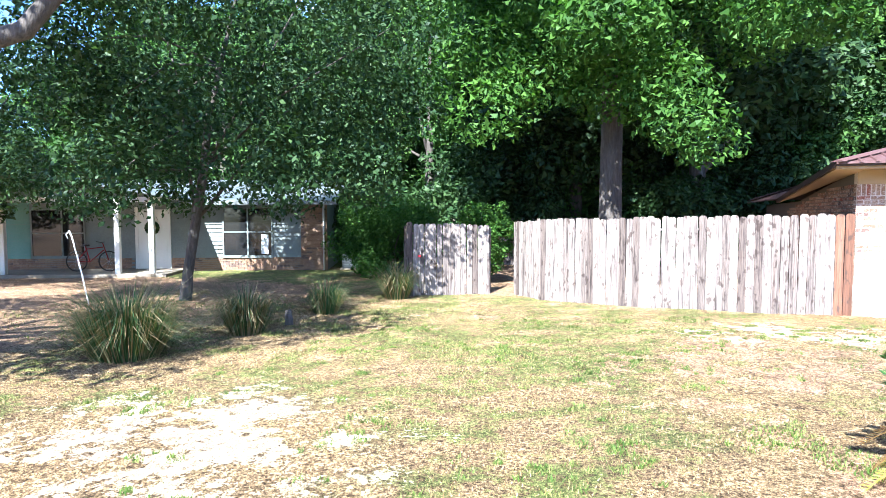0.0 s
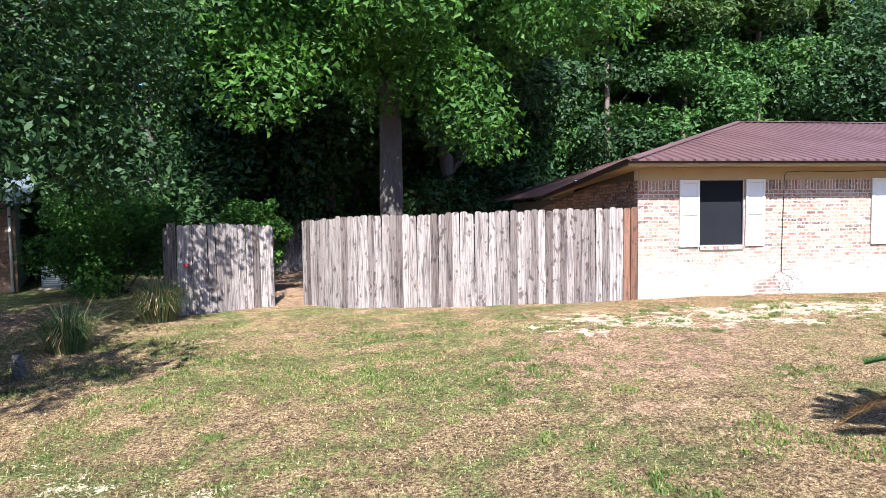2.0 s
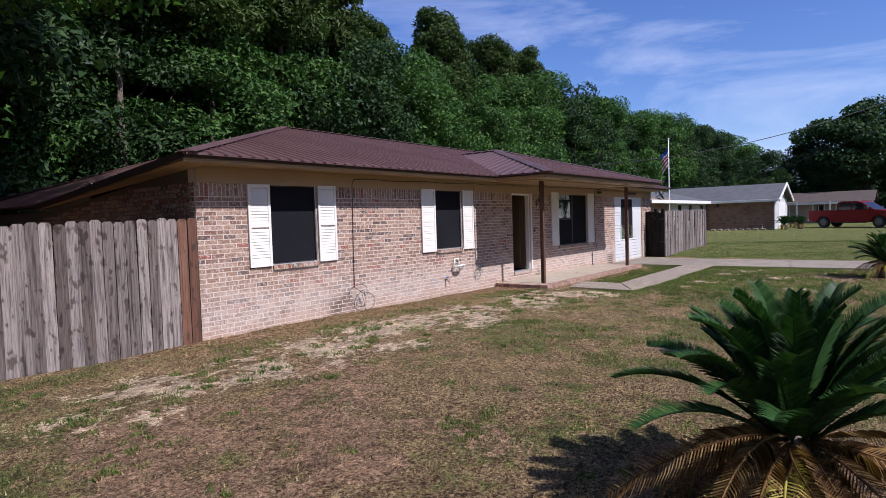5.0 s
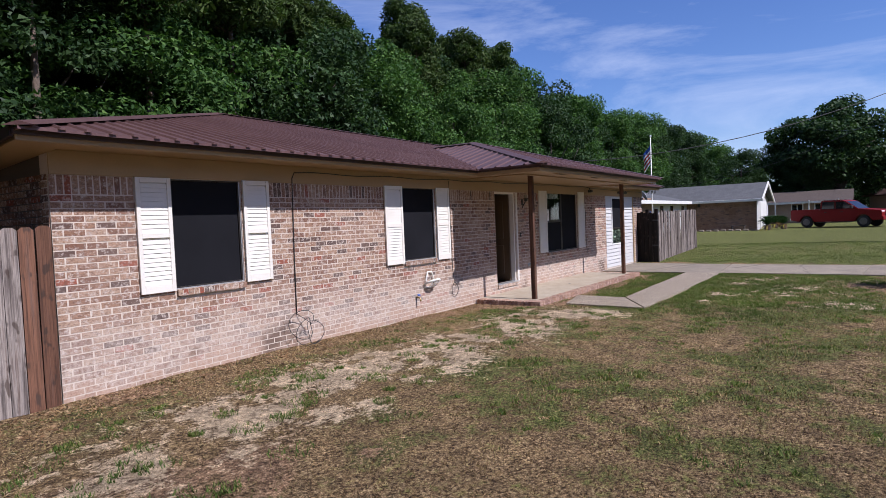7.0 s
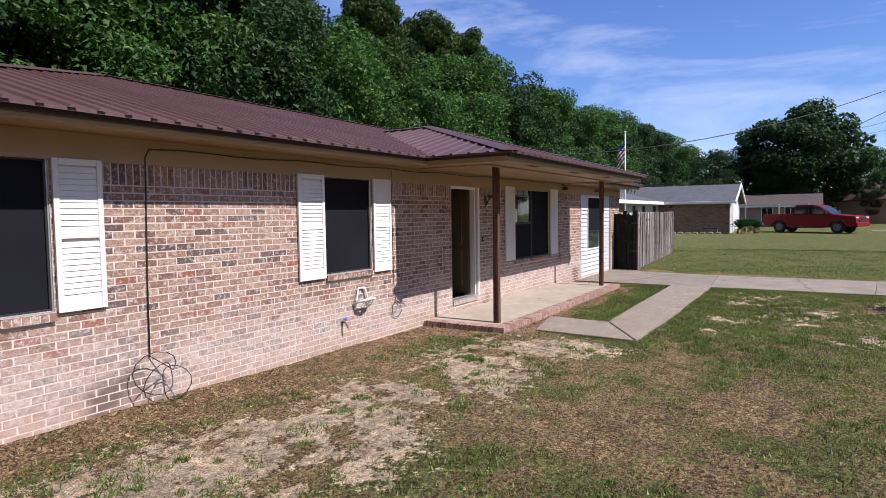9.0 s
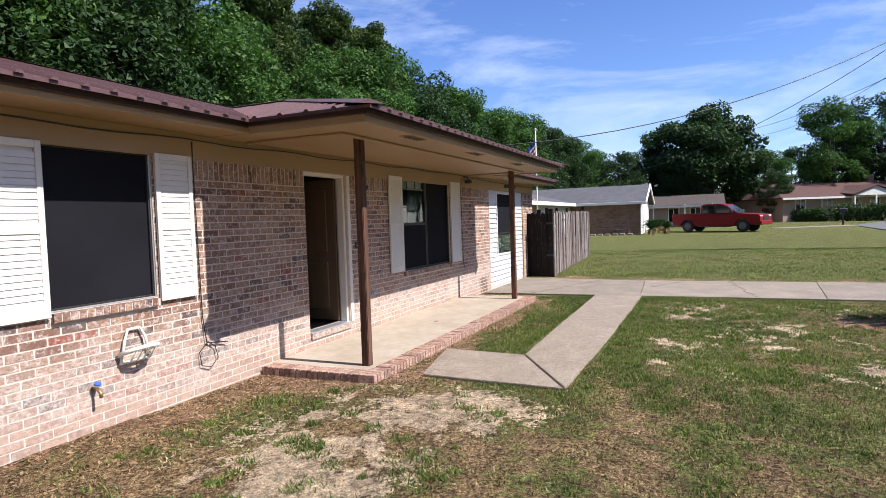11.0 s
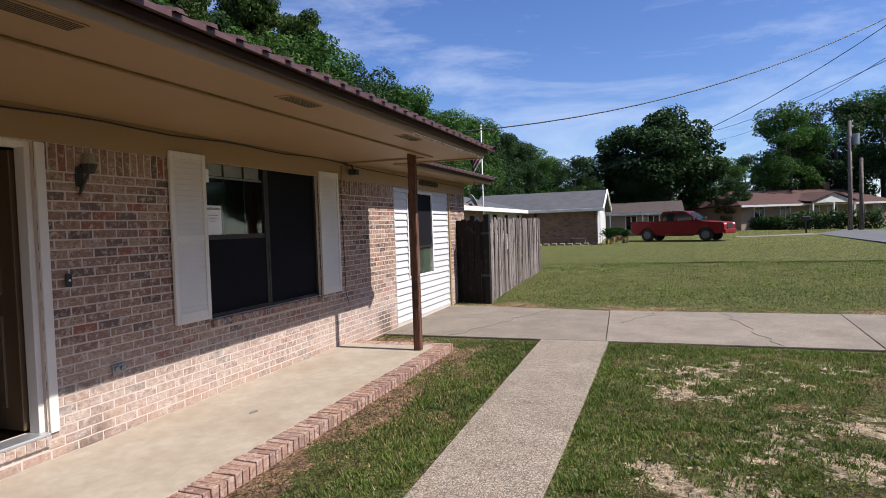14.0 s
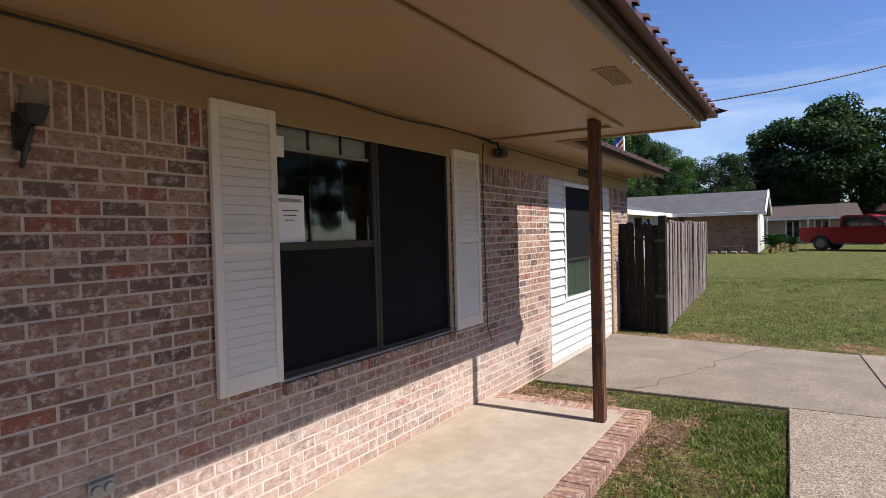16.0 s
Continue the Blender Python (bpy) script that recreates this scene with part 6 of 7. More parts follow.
# ==== pickup truck ====
def pickup(at, rz):
    t = thing("pickup_truck", "dark red four-door pickup truck parked on the grass", "truck", at, rz)
    W = 0.98
    arch = lambda cx: [(cx + 0.48 * math.cos(a), 0.40 + 0.48 * math.sin(a)) for a in [math.pi * k / 10 for k in range(10, -1, -1)]]
    low = [(-2.95, 0.55)] + [(-2.45, 0.45)] + arch(-1.86)[1:-1] + [(-1.3, 0.42), (1.28, 0.42)] + arch(1.84)[1:-1] + [(2.4, 0.45), (2.9, 0.5)]
    top = [(2.95, 0.95), (2.88, 1.12), (1.55, 1.24), (-1.0, 1.24), (-1.05, 1.30), (-2.95, 1.30)]
    body = part("body", prism(low + top, "y", -W, W), RED_PAINT, t)
    part("cab", prism([(-1.0, 1.23), (1.5, 1.23), (0.65, 1.82), (0.35, 1.90), (-0.75, 1.91), (-0.95, 1.84)], "y", -0.82, 0.82, None, 0.04), RED_PAINT, t)
    for s in (-1, 1):
        y0, y1 = (s * 0.815, s * 0.835)
        part("window", prism([(-0.88, 1.30), (-0.02, 1.30), (-0.02, 1.80), (-0.80, 1.80)], "y", min(y0, y1), max(y0, y1)), CAR_GLASS, t)
        part("window", prism([(0.05, 1.30), (1.28, 1.30), (0.62, 1.78), (0.05, 1.80)], "y", min(y0, y1), max(y0, y1)), CAR_GLASS, t)
        part("mirror", box(1.05, 1.2, s * 0.98 - 0.12, s * 0.98 + 0.12, 1.28, 1.5, 0.03), BLACK, t)
        part("headlight", box(2.72, 2.93, s * 0.75 - 0.2, s * 0.75 + 0.24 - 0.0, 0.88, 1.08, 0.02), LENS_GLASS, t)
        part("tail_light", box(-2.965, -2.9, s * 0.88 - 0.09, s * 0.88 + 0.09, 0.85, 1.25, 0.01), RED, t)
        part("running_board", box(-1.1, 1.1, s * 0.95 - 0.1, s * 0.95 + 0.1, 0.34, 0.40, 0.02), BLACK, t)
        for k in (-0.55, 0.5):
            part("door_handle", box(k - 0.1, k + 0.1, s * 0.985 - 0.01, s * 0.985 + 0.012, 1.06, 1.1), BLACK, t)
        for cx in (-1.86, 1.84):
            bm = bmesh.new()
            bmesh.ops.create_cone(bm, cap_ends=True, segments=24, radius1=0.40, radius2=0.40, depth=0.26, matrix=pose(cx, s * 0.84, 0.40, 90, 0, 0))
            bmesh.ops.bevel(bm, geom=[e for e in bm.edges if len(e.link_faces) == 2 and min(len(f.verts) for f in e.link_faces) == 4 and max(len(f.verts) for f in e.link_faces) > 4], offset=0.04, segments=2, affect="EDGES")
            wh = part("wheel", bm, RUBBER, t)
            bm = bmesh.new()
            bmesh.ops.create_cone(bm, cap_ends=True, segments=20, radius1=0.25, radius2=0.22, depth=0.02, matrix=pose(cx, s * 0.975, 0.40, 90 if s < 0 else -90, 0, 0))
            part("rim", bm, RIM, wh)
    part("windscreen", poly_slab([(1.47, -0.74, 1.27), (1.47, 0.74, 1.27), (0.70, 0.70, 1.80), (0.70, -0.70, 1.80)], 0.015), CAR_GLASS, t)
    part("bumper", box(2.88, 3.02, -0.95, 0.95, 0.45, 0.72, 0.04), RED_PAINT, t)
    part("bumper", box(-3.05, -2.93, -0.95, 0.95, 0.5, 0.68, 0.03), ALU, t)
    part("grille", box(2.9, 2.965, -0.5, 0.5, 0.72, 1.05, 0.01), BLACK, t)


pickup((48.15, -5.6, 0.255), -114)

# ==== poles, wires, mailbox, flag ====


def utility_pole(x, y, h, label, arm=True):
    t = thing("utility_pole", label, "utility pole", (x, y, float(ground_z(x, y)) - 0.1), group="utility poles")
    part("pole", tube([(0, 0, -0.3), (0, 0, h)], [0.17, 0.12], 12), FENCE_WOOD, t)
    if arm:
        bm = bmesh.new()
        bmesh.ops.create_cone(bm, cap_ends=True, segments=14, radius1=0.24, radius2=0.24, depth=0.8, matrix=pose(0.1, -0.42, h - 1.4))
        part("transformer", bm, GREY_METAL, t)
        for z in (h - 0.1, h - 0.5):
            part("insulator", tube([(0, -0.2, z), (0, -0.2, z + 0.16)], [0.05, 0.03], 8), PLASTIC_WHITE, t)
    return t


utility_pole(60.4, -18.0, 8.4, "tall grey wooden utility pole with a transformer")
utility_pole(61.0, -18.9, 5.6, "shorter plain wooden utility pole beside the street", False)
utility_pole(29.7, -12.0, 8.7, "wooden utility pole carrying the house wires")


def wire(a, b, sag, r, label):
    a, b = Vector(a), Vector(b)
    bm = tube([a.lerp(b, k / 20) - Vector((0, 0, sag * 4 * (k / 20) * (1 - k / 20))) for k in range(21)], r, 5)
    tagged(part("overhead_wire", bm, BLACK, None), label, "wire", group="overhead wires")


wire((18.77, 4.42, 3.92), (29.7, -12.0, 8.18), 1.25, 0.016, "black service wire running to the house roof")
wire((33.0, 4.5, 3.3), (29.7, -12.0, 8.16), 1.6, 0.012, "thin black wire running to the neighbouring house")
wire((72.0, -1.87, 10.46), (29.7, -12.0, 6.87), 1.37, 0.011, "thin black wire between utility poles")
wire((72.0, -9.15, 9.32), (29.7, -12.0, 7.11), 0.75, 0.011, "thin black wire between utility poles")
mast = thing("service_mast", "thin grey metal service mast on the brown roof", "mast", (18.77, 4.42, 3.1))
part("pipe", tube([(0, 0, -0.1), (0, 0, 0.86)], 0.028, 8), GREY_METAL, mast)
part("cap", tube([(0, 0, 0.84), (0.03, -0.04, 0.93), (0.07, -0.09, 0.89)], [0.04, 0.045, 0.03], 8), GREY_METAL, mast)
mail = thing("mailbox", "small dark mailbox on a post at the street", "mailbox", (55.3, -14.0, 0.33))
part("post", box(-0.05, 0.05, -0.05, 0.05, -0.2, 0.95), BLACK, mail)
part("box", box(-0.14, 0.14, -0.28, 0.28, 0.95, 1.25, 0.06), BLACK, mail)
flagpole = thing("flagpole", "white flagpole with a hanging red and white striped flag", "flagpole", (35.2, 3.85, 0.1))
part("pole", tube([(0, 0, -0.2), (0, 0, 6.35)], [0.04, 0.025], 10), PLASTIC_WHITE, flagpole)
bm = bmesh.new()
bmesh.ops.create_uvsphere(bm, u_segments=10, v_segments=8, radius=0.07, matrix=Matrix.Translation((0, 0, 6.4)))
part("finial", bm, ALU, flagpole)
for k in range(9):
    bm = bmesh.new()
    prev = None
    for i in range(9):
        f = i / 8
        x, y, z = 0.06 * math.sin(5 * f + k * 0.4), 0.02 + 0.42 * f, 0.0
        drop = 5.9 - k * 0.135 - 0.55 * f
        q = (bm.verts.new((x, y, drop)), bm.verts.new((x, y + 0.01, drop - 0.135)))
        if prev:
            bm.faces.new((prev[0], prev[1], q[1], q[0]))
        prev = q
    bmesh.ops.solidify(bm, geom=bm.faces[:], thickness=0.006)
    part("stripe", bm, BLUE if k < 2 else (RED if k % 2 else PAPER), flagpole)

# ==== small things on the brick house ====
lantern = thing("wall_lantern", "black metal wall lantern beside the front door", "wall lamp", (10.31, -0.008, 2.13))
lantern.scale = (0.72, 0.72, 0.72)
part("bracket", tube([(0, 0, -0.22), (0, -0.05, -0.12), (0, -0.12, -0.03), (0, -0.14, 0.0)], [0.012, 0.02, 0.016, 0.012], 8), BLACK, lantern)
part("back_plate", box(-0.045, 0.045, -0.02, 0.004, -0.13, 0.08, 0.008), BLACK, lantern)
bm = bmesh.new()
bmesh.ops.create_cone(bm, cap_ends=True, segments=8, radius1=0.05, radius2=0.085, depth=0.1, matrix=pose(0, -0.15, 0.05))
part("shade", bm, BLACK, lantern)
bm = bmesh.new()
bmesh.ops.create_cone(bm, cap_ends=True, segments=10, radius1=0.07, radius2=0.06, depth=0.11, matrix=pose(0, -0.15, 0.155))
part("glass", bm, surface("frosted_lamp_glass", (0.22, 0.19, 0.14), (0.26, 0.22, 0.17), 6, 0.3), lantern)

camera_box = thing("security_camera", "small black security camera under the porch ceiling", "camera", (14.55, -0.03, 2.46))
part("mount", tube([(0, 0.01, 0.12), (0, -0.05, 0.1), (0, -0.07, 0.04)], 0.012, 6), BLACK, camera_box)
part("body", box(-0.06, 0.06, -0.14, -0.02, -0.04, 0.04, 0.012), BLACK, camera_box)
part("lens", tube([(-0.055, -0.08, 0.0), (-0.1, -0.09, -0.005)], 0.025, 8), BLACK, camera_box)

outlet = thing("wall_outlet", "grey weatherproof wall outlet on the brick wall", "outlet", (10.57, -0.012, 0.57))
part("plate", box(-0.06, 0.06, -0.012, 0.004, -0.04, 0.04, 0.006), GREY_METAL, outlet)
for s in (-1, 1):
    bm = bmesh.new()
    bmesh.ops.create_cone(bm, cap_ends=True, segments=12, radius1=0.026, radius2=0.022, depth=0.014, matrix=pose(s * 0.029, -0.018, 0, 90, 0, 0))
    part("cover", bm, GREY_METAL, outlet)
bell = thing("doorbell", "small dark doorbell button on the brick wall", "doorbell", (10.17, -0.01, 1.33))
part("plate", box(-0.025, 0.025, -0.018, 0.0, -0.05, 0.05, 0.005), BLACK, bell)
part("button", tube([(0, -0.018, 0.0), (0, -0.024, 0.0)], 0.009, 10), PLASTIC_WHITE, bell)

hanger = thing("hose_hanger", "white metal hose hanger fixed to the brick wall", "hose hanger", (6.38, -0.012, 0.60))
part("arch", tube([(-0.15, -0.03, -0.10), (-0.10, -0.03, 0.10), (-0.06, -0.02, 0.18), (0.06, -0.02, 0.18), (0.10, -0.03, 0.10), (0.15, -0.03, -0.10)], 0.012, 8), PLASTIC_WHITE, hanger)
part("tray", tube([(-0.16, -0.02, -0.03), (-0.12, -0.17, 0.02), (0, -0.22, 0.04), (0.12, -0.17, 0.02), (0.16, -0.02, -0.03)], 0.02, 8), PLASTIC_WHITE, hanger)
for k in range(4):
    part("rib", tube([(-0.1 + k * 0.066, -0.195, 0.03), (-0.1 + k * 0.066, -0.08, -0.10), (-0.1 + k * 0.066, -0.01, -0.11)], 0.008, 6), PLASTIC_WHITE, hanger)
part("bar", box(-0.15, 0.15, -0.03, 0.004, -0.12, -0.10, 0.004), PLASTIC_WHITE, hanger)
tap = thing("garden_tap", "brass garden tap with a blue handle on the wall", "tap", (5.98, -0.01, 0.34))
part("spout", tube([(0, 0.01, 0), (0, -0.06, 0), (0, -0.09, -0.03), (0, -0.10, -0.07)], [0.014, 0.014, 0.014, 0.016], 8), surface("brass", (0.3, 0.2, 0.08), (0.4, 0.28, 0.12), 6, 0.4, 0.8), tap)
bm = bmesh.new()
bmesh.ops.create_cone(bm, cap_ends=True, segments=10, radius1=0.03, radius2=0.03, depth=0.014, matrix=pose(0, -0.06, 0.045, 20, 0, 0))
part("handle", bm, BLUE, tap)



def cable(name, label, points, r=0.007):
    tagged(part(name, tube(points, r, 6), BLACK, None), label, "cable")


pts = [(3.19 + k * 0.35, -0.03, 2.505 + 0.0025 * k + 0.012 * math.sin(k * 1.3)) for k in range(0, 46)]
pts = [(3.12, -0.02, 0.45), (3.13, -0.018, 1.2), (3.15, -0.018, 2.0), (3.15, -0.03, 2.42), (3.19, -0.035, 2.5)] + [p for p in pts[1:] if p[0] < 14.5] + [(14.55, -0.03, 2.56), (16.0, -0.03, 2.54), (18.0, -0.03, 2.53), (19.9, -0.03, 2.52)]
cable("wall_cable", "black cable strung along the eave and down the wall", pts)
coil = []
for k in range(44):
    a = k * 0.42
    r = 0.19 + 0.06 * math.sin(k * 0.31)
    coil.append((3.1 + r * math.cos(a) + 0.003 * k, -0.08 - 0.12 * (0.5 + 0.5 * math.sin(k * 0.7)) - 0.003 * k, 0.30 + r * 0.95 * math.sin(a) - 0.0022 * k))
coil = [(x, min(y, -0.03), max(z, -0.02)) for x, y, z in coil]
cable("cable_coil", "loosely coiled black cable lying against the brick wall", [(3.12, -0.02, 0.46)] + coil, 0.005)
cable("wall_cable", "thin black cable hanging down the wall beside a shutter", [(7.16, -0.03, 2.52), (7.17, -0.016, 2.3), (7.18, -0.018, 1.5), (7.19, -0.02, 0.75), (7.22, -0.03, 0.48), (7.42, -0.035, 0.45), (7.5, -0.04, 0.44)], 0.006)
cable("wall_cable", "thin cable loop hanging low on the brick wall", [(7.22, -0.03, 0.48), (7.12, -0.03, 0.40), (7.14, -0.03, 0.26), (7.26, -0.035, 0.22), (7.36, -0.035, 0.30), (7.33, -0.03, 0.42), (7.22, -0.03, 0.5)], 0.005)
cable("wall_cable", "thin dark cable running down beside a shutter", [(14.34, -0.03, 2.54), (14.33, -0.016, 2.2), (14.35, -0.018, 1.3), (14.36, -0.02, 0.75), (14.42, -0.03, 0.6)], 0.005)
plaque = thing("house_plaque", "dark carved name board above the siding window", "plaque", (17.75, -0.03, 2.47))
bm = bmesh.new()
for k in range(9):
    box(-0.5 + k * 0.11, -0.42 + k * 0.11, -0.012, 0.004, -0.035 - 0.01 * (k % 2), 0.04 + 0.012 * ((k * 3) % 2), 0.003, bm)
box(-0.52, 0.5, -0.008, 0.004, -0.012, 0.012, 0.002, bm)
part("board", bm, BLACK, plaque)
scroll = thing("scroll_bracket", "thin black wrought-iron scroll bracket under the eave", "bracket", (19.2, -0.5, 2.5))
for k in range(3):
    c = [(k * 0.42 + 0.1 * (1 - q / 14) * math.cos(q * 0.8), 0, 0.0 + 0.1 * (1 - q / 14) * math.sin(q * 0.8)) for q in range(13)]
    part("scroll", tube(c, 0.007, 5), BLACK, scroll)
part("bar", tube([(-0.2, 0, 0.09), (0.5, 0, 0.1), (1.15, 0, 0.1)], 0.008, 5), BLACK, scroll)
lights = thing("string_lights", "small clear string lights clipped along the porch fascia", "string lights", (12.4, -1.91, 2.585))
part("cord", tube([(0, 0, 0), (1.2, 0, -0.004), (2.6, 0, 0)], 0.004, 4), PLASTIC_WHITE, lights)
for k in range(14):
    part("bulb", tube([(0.05 + k * 0.19, -0.004, -0.002), (0.05 + k * 0.19, -0.006, -0.03)], [0.009, 0.005], 6), LENS_GLASS, lights)


# ==== grass, litter and the nearest bricks ====
def grass_blades(name, label, count, region, height, seed, keep, material, width=0.006):
    rs = np.random.RandomState(seed)
    x, y = rs.uniform(region[0], region[1], count), rs.uniform(region[2], region[3], count)
    sand, dirt, green = lawn_masks(x, y)
    paved = ((x > 15.4) & (x < 18.8) & (y < 0.1)) | ((x > 8.0) & (x < 14.6) & (y > -1.56)) | ((x > 9.7) & (x < 15.5) & (y > -3.52) & (y < -2.58)) | ((x > 8.4) & (x < 9.75) & (y > -3.4 + 0.0 * x) & (y < -1.7)) | (y > -0.05)
    ok = (rs.rand(count) < keep(sand, dirt, green)) & ~paved
    x, y, green = x[ok], y[ok], green[ok]
    n = len(x)
    z = ground_z(x, y) + (fbm(x * 0.8, y * 0.8) - 0.5) * 0.05 - 0.008
    h = height * rs.uniform(0.5, 1.25, n) * (0.7 + 0.6 * green)
    a, lean = rs.uniform(0, 6.28, n), rs.uniform(0.15, 1.1, n) * h
    w = width * rs.uniform(0.7, 1.4, n)
    p = np.stack([x, y, z], 1)
    s = np.stack([np.cos(a + 1.57) * w, np.sin(a + 1.57) * w, np.zeros(n)], 1)
    tip = p + np.stack([np.cos(a) * lean, np.sin(a) * lean, h], 1)
    me = quick_mesh(name, np.stack([p - s, p + s, tip], 1).reshape(-1, 3), np.arange(n * 3).reshape(-1, 3))
    return tagged(finish(name, me, material), label, "grass", kind="stuff")


BLADE = leaf_material("grass_blade", [(0, (0.045, 0.062, 0.018)), (0.4, (0.10, 0.122, 0.036)), (0.75, (0.16, 0.168, 0.058)), (1, (0.28, 0.24, 0.115))], 0.35, 0.6)
WEED = leaf_material("weed_leaf", [(0, (0.038, 0.072, 0.014)), (0.4, (0.085, 0.135, 0.028)), (0.75, (0.145, 0.18, 0.048)), (1, (0.26, 0.24, 0.10))], 0.35, 0.6)
TAN_BLADE = leaf_material("dry_blade", [(0, (0.045, 0.028, 0.014)), (0.4, (0.15, 0.098, 0.048)), (0.75, (0.30, 0.215, 0.115)), (1, (0.46, 0.36, 0.21))], 0.2, 0.8)
cover = lambda s, d, g: np.clip(g * 1.1 - 0.24, 0, 0.7) * (0.35 + 0.65 * (s < 0.2)) * (1 - 0.93 * sstep(s, 0.35, 0.55)) * (1 - 0.8 * sstep(d, 0.35, 0.6))
dry_cover = lambda s, d, g: (0.75 - 0.45 * g) * (1 - 0.9 * sstep(s, 0.35, 0.55)) * (1 - 0.65 * sstep(d, 0.35, 0.6))
grass_blades("lawn_grass", "short green lawn grass", 560000, (-10, 15.5, -12, 0), 0.028, 1, cover, BLADE, 0.0055)
grass_blades("lawn_grass", "short green lawn grass beside the path", 150000, (8.0, 15.5, -6.5, -1.5), 0.032, 2, cover, WEED, 0.0045)
grass_blades("dry_lawn_grass", "short dry straw-coloured lawn grass", 420000, (-12, 15.5, -12, 0.6), 0.030, 3, dry_cover, TAN_BLADE, 0.0065)
grass_blades("lawn_grass", "short green grass on the neighbouring lawn", 90000, (18.4, 30, -12, 0), 0.035, 4, cover, WEED, 0.009)
grass_blades("lawn_grass", "green grass in the shade beside the wooden house", 60000, (-16, -8, -6, 5), 0.07, 5, lambda s, d, g: cover(s, d * 0.5, g) * 0.8, BLADE, 0.008)


def tufts(spots, seed):
    """Knee-low weeds in small dense patches."""
    rs = np.random.RandomState(seed)
    vs = []
    for x, y, r, n in spots:
        a, q = rs.uniform(0, 6.28, n), np.sqrt(rs.rand(n)) * r
        px, py = x + np.cos(a) * q, y + np.sin(a) * q
        pz = ground_z(px, py) + (fbm(px * 0.8, py * 0.8) - 0.5) * 0.05
        h, b = rs.uniform(0.015, 0.045, n), rs.uniform(0, 6.28, n)
        w = 0.006
        p = np.stack([px, py, pz], 1)
        s = np.stack([np.cos(b) * w, np.sin(b) * w, np.zeros(n)], 1)
        tip = p + np.stack([np.sin(b) * h * 0.8, -np.cos(b) * h * 0.8, h], 1)
        vs.append(np.stack([p - s, p + s, tip], 1).reshape(-1, 3))
    v = np.concatenate(vs)
    tagged(finish("weed_tufts", quick_mesh("weed_tufts", v, np.arange(len(v)).reshape(-1, 3)), WEED), "bright green weed tufts in the bare ground", "weeds", kind="stuff")


rs = np.random.RandomState(12)
spots = [(-2.3, -7.0, 0.32, 420), (-1.9, -7.4, 0.28, 350), (-2.9, -5.6, 0.14, 120), (7.2, -0.9, 0.25, 200), (5.0, -1.1, 0.3, 220), (3.6, -0.9, 0.3, 220), (1.7, -1.0, 0.3, 200), (9.3, -4.9, 0.25, 260), (10.2, -4.2, 0.25, 260), (8.2, -3.75, 0.25, 240)]
tx, ty = rs.uniform(-9, 15.3, 9000), rs.uniform(-10.5, -0.6, 9000)
tx, ty = np.concatenate([tx, rs.uniform(8.2, 15.3, 3500)]), np.concatenate([ty, rs.uniform(-7, -1.6, 3500)])
ts, td, tg = lawn_masks(tx, ty)
good = (fbm(tx * 1.7 + 3, ty * 1.7) + 0.5 * tg > 0.74 + 0.3 * rs.rand(len(tx))) & ~((tx > 7.9) & (ty > -1.6)) & ~((tx > 8.3) & (ty > -3.55) & (ty < -2.5)) & ~((tx > 8.3) & (tx < 9.8) & (ty > -3.55))
spots += [(a, b, r, 26) for a, b, r in zip(tx[good], ty[good], rs.uniform(0.03, 0.10, good.sum()))]
spots += [(rs.uniform(9.8, 15.3), -3.58, 0.08, 60) for _ in range(40)] + [(rs.uniform(9.8, 15.3), -2.50, 0.08, 60) for _ in range(40)]
spots += [(rs.uniform(-2, 8), -2.1 + rs.normal(0, 0.6), rs.uniform(0.06, 0.2), 90) for _ in range(70)]
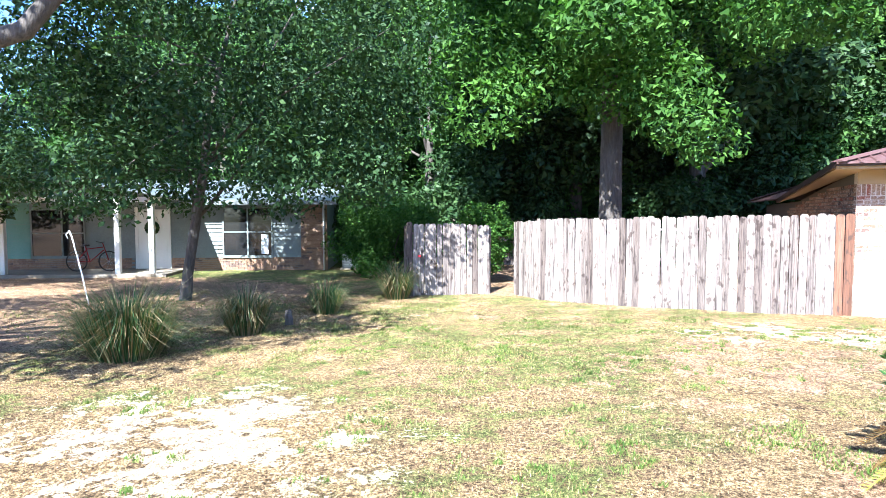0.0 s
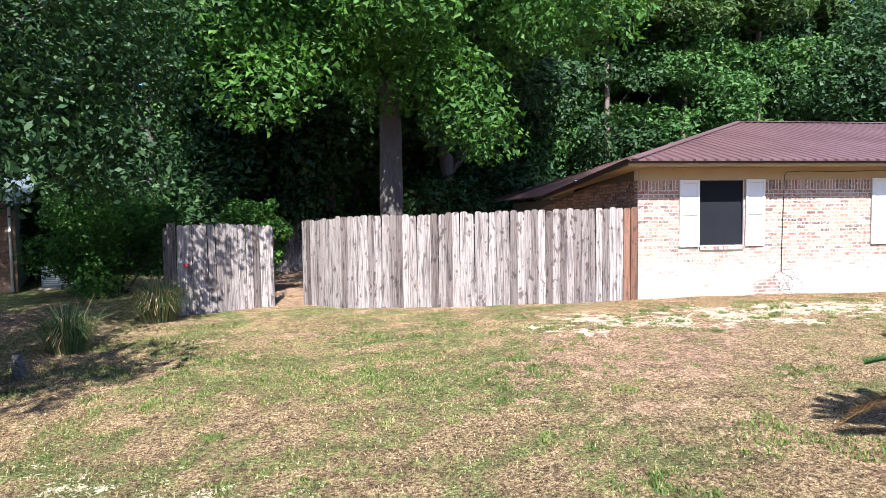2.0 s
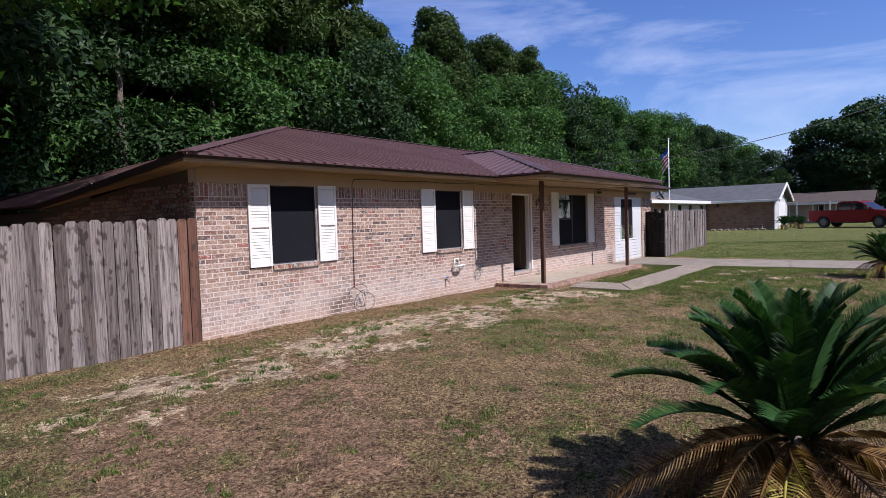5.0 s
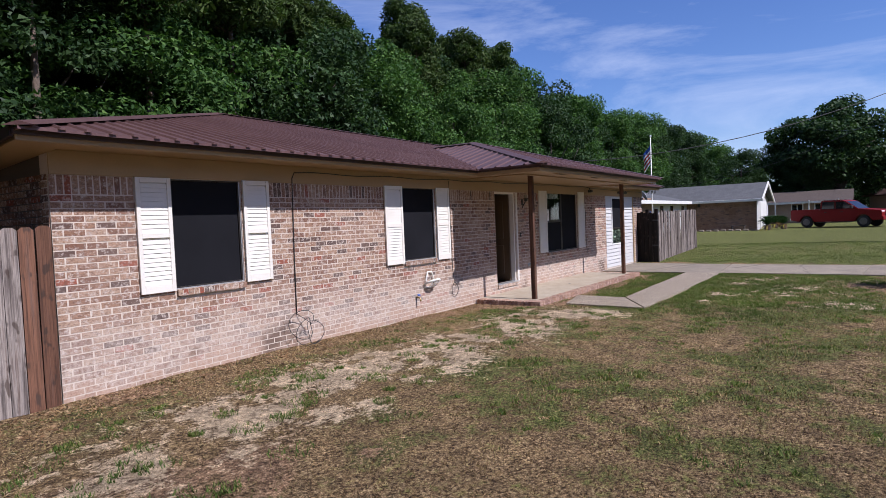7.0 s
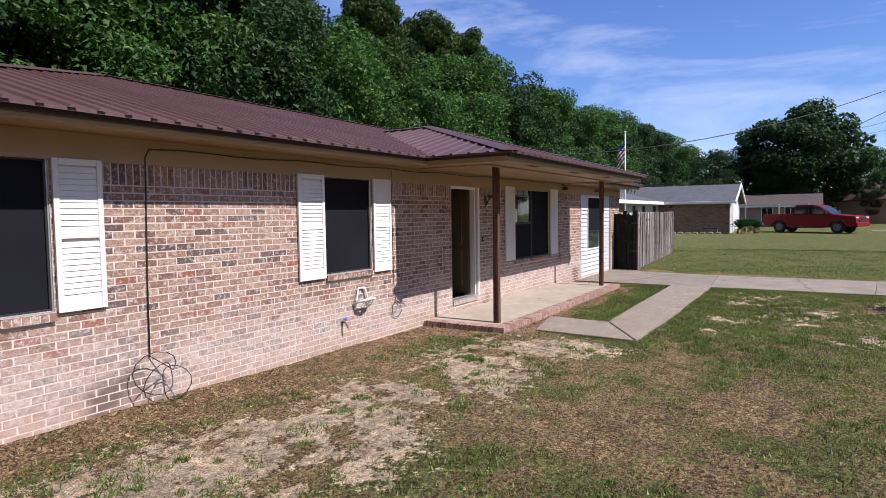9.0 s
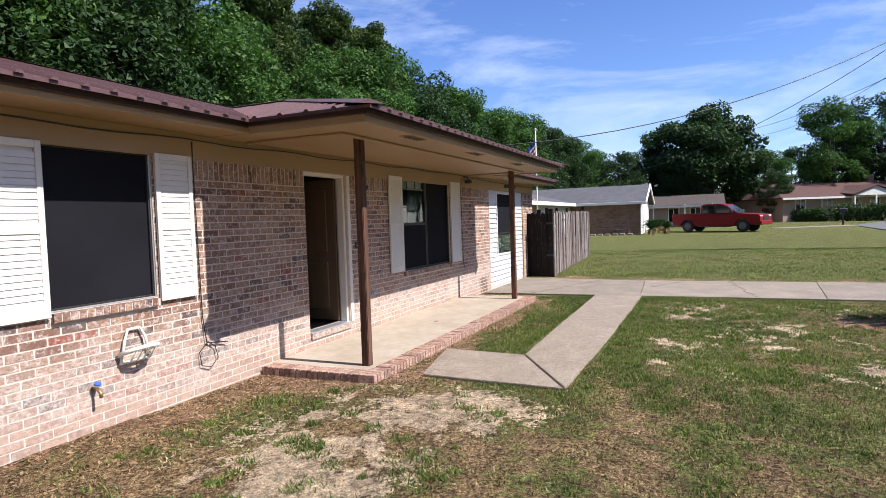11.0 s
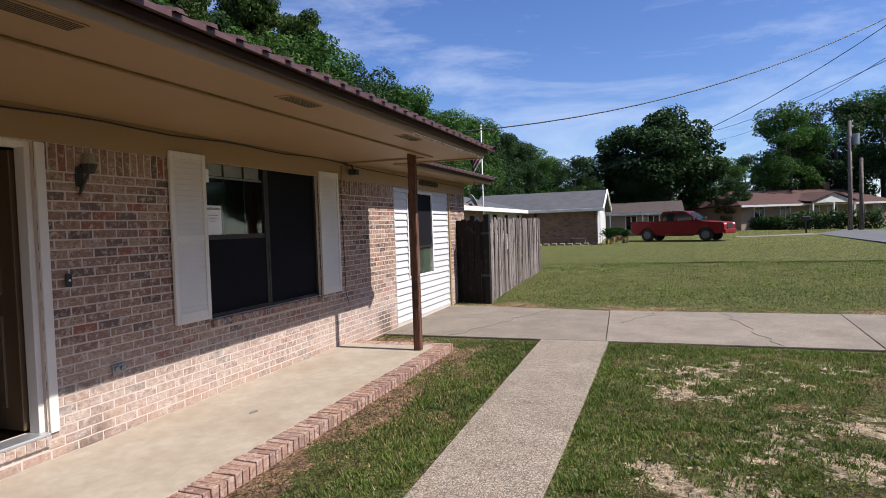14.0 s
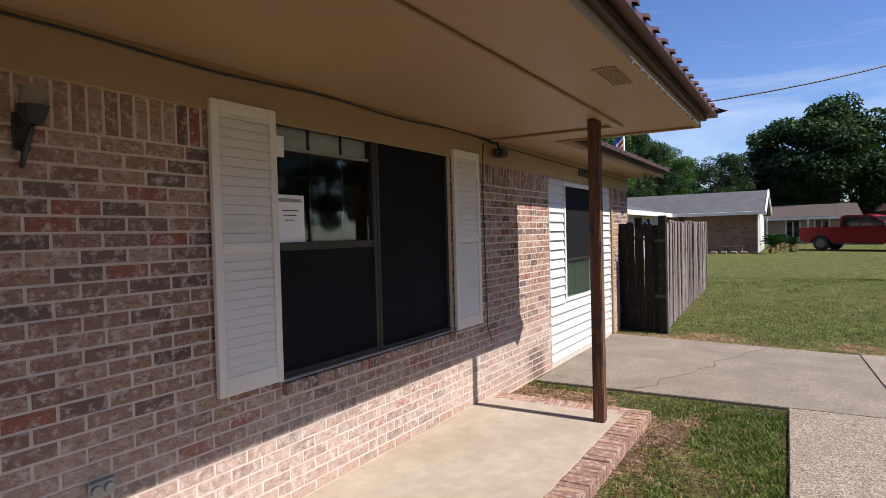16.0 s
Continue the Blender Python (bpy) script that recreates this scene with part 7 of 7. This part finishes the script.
tufts([q for q in spots if not (15.3 < q[0] < 18.8) and not (q[0] > 7.9 and q[1] > -1.9)], 6)


def litter(count, seed):
    """Fallen dry leaves and straw on the bare strip by the wall."""
    rs = np.random.RandomState(seed)
    x, y = rs.uniform(-1, 14.8, count), -0.05 - np.abs(rs.normal(0, 0.55, count))
    extra = rs.uniform(-16, -8, count // 2), rs.uniform(-9, 2, count // 2)
    x, y = np.concatenate([x, extra[0]]), np.concatenate([y, extra[1]])
    ok = ~((x > 8.0) & (y > -1.56)) & ~((x > 8.3) & (y < -1.7) & (y > -3.5))
    x, y = x[ok], y[ok]
    n = len(x)
    z = ground_z(x, y) + (fbm(x * 0.8, y * 0.8) - 0.5) * 0.05 + (fbm(x * 4, y * 4) - 0.5) * 0.02 + 0.008
    a, s = rs.uniform(0, 6.28, n), rs.uniform(0.012, 0.03, n)
    u = np.stack([np.cos(a) * s, np.sin(a) * s, rs.uniform(-0.4, 0.4, n) * s], 1)
    v = np.stack([-np.sin(a) * s * 0.45, np.cos(a) * s * 0.45, rs.uniform(-0.3, 0.3, n) * s], 1)
    p = np.stack([x, y, z], 1)
    me = quick_mesh("leaf_litter", np.stack([p - u, p + v, p + u, p - v], 1).reshape(-1, 3), np.arange(n * 4).reshape(-1, 4))
    tagged(finish("leaf_litter", me, leaf_material("fallen_leaf", [(0, (0.10, 0.055, 0.03)), (0.6, (0.22, 0.13, 0.075)), (1, (0.36, 0.26, 0.17))], 0.15, 0.85)), "fallen dry brown leaves and twigs on bare soil", "leaf litter", kind="stuff")


litter(5000, 8)

bm = box(-0.5, 0.5, -0.5, 0.5, -0.5, 0.5)
unit = bpy.data.meshes.new("brick")
bm.to_mesh(unit)
bm.free()
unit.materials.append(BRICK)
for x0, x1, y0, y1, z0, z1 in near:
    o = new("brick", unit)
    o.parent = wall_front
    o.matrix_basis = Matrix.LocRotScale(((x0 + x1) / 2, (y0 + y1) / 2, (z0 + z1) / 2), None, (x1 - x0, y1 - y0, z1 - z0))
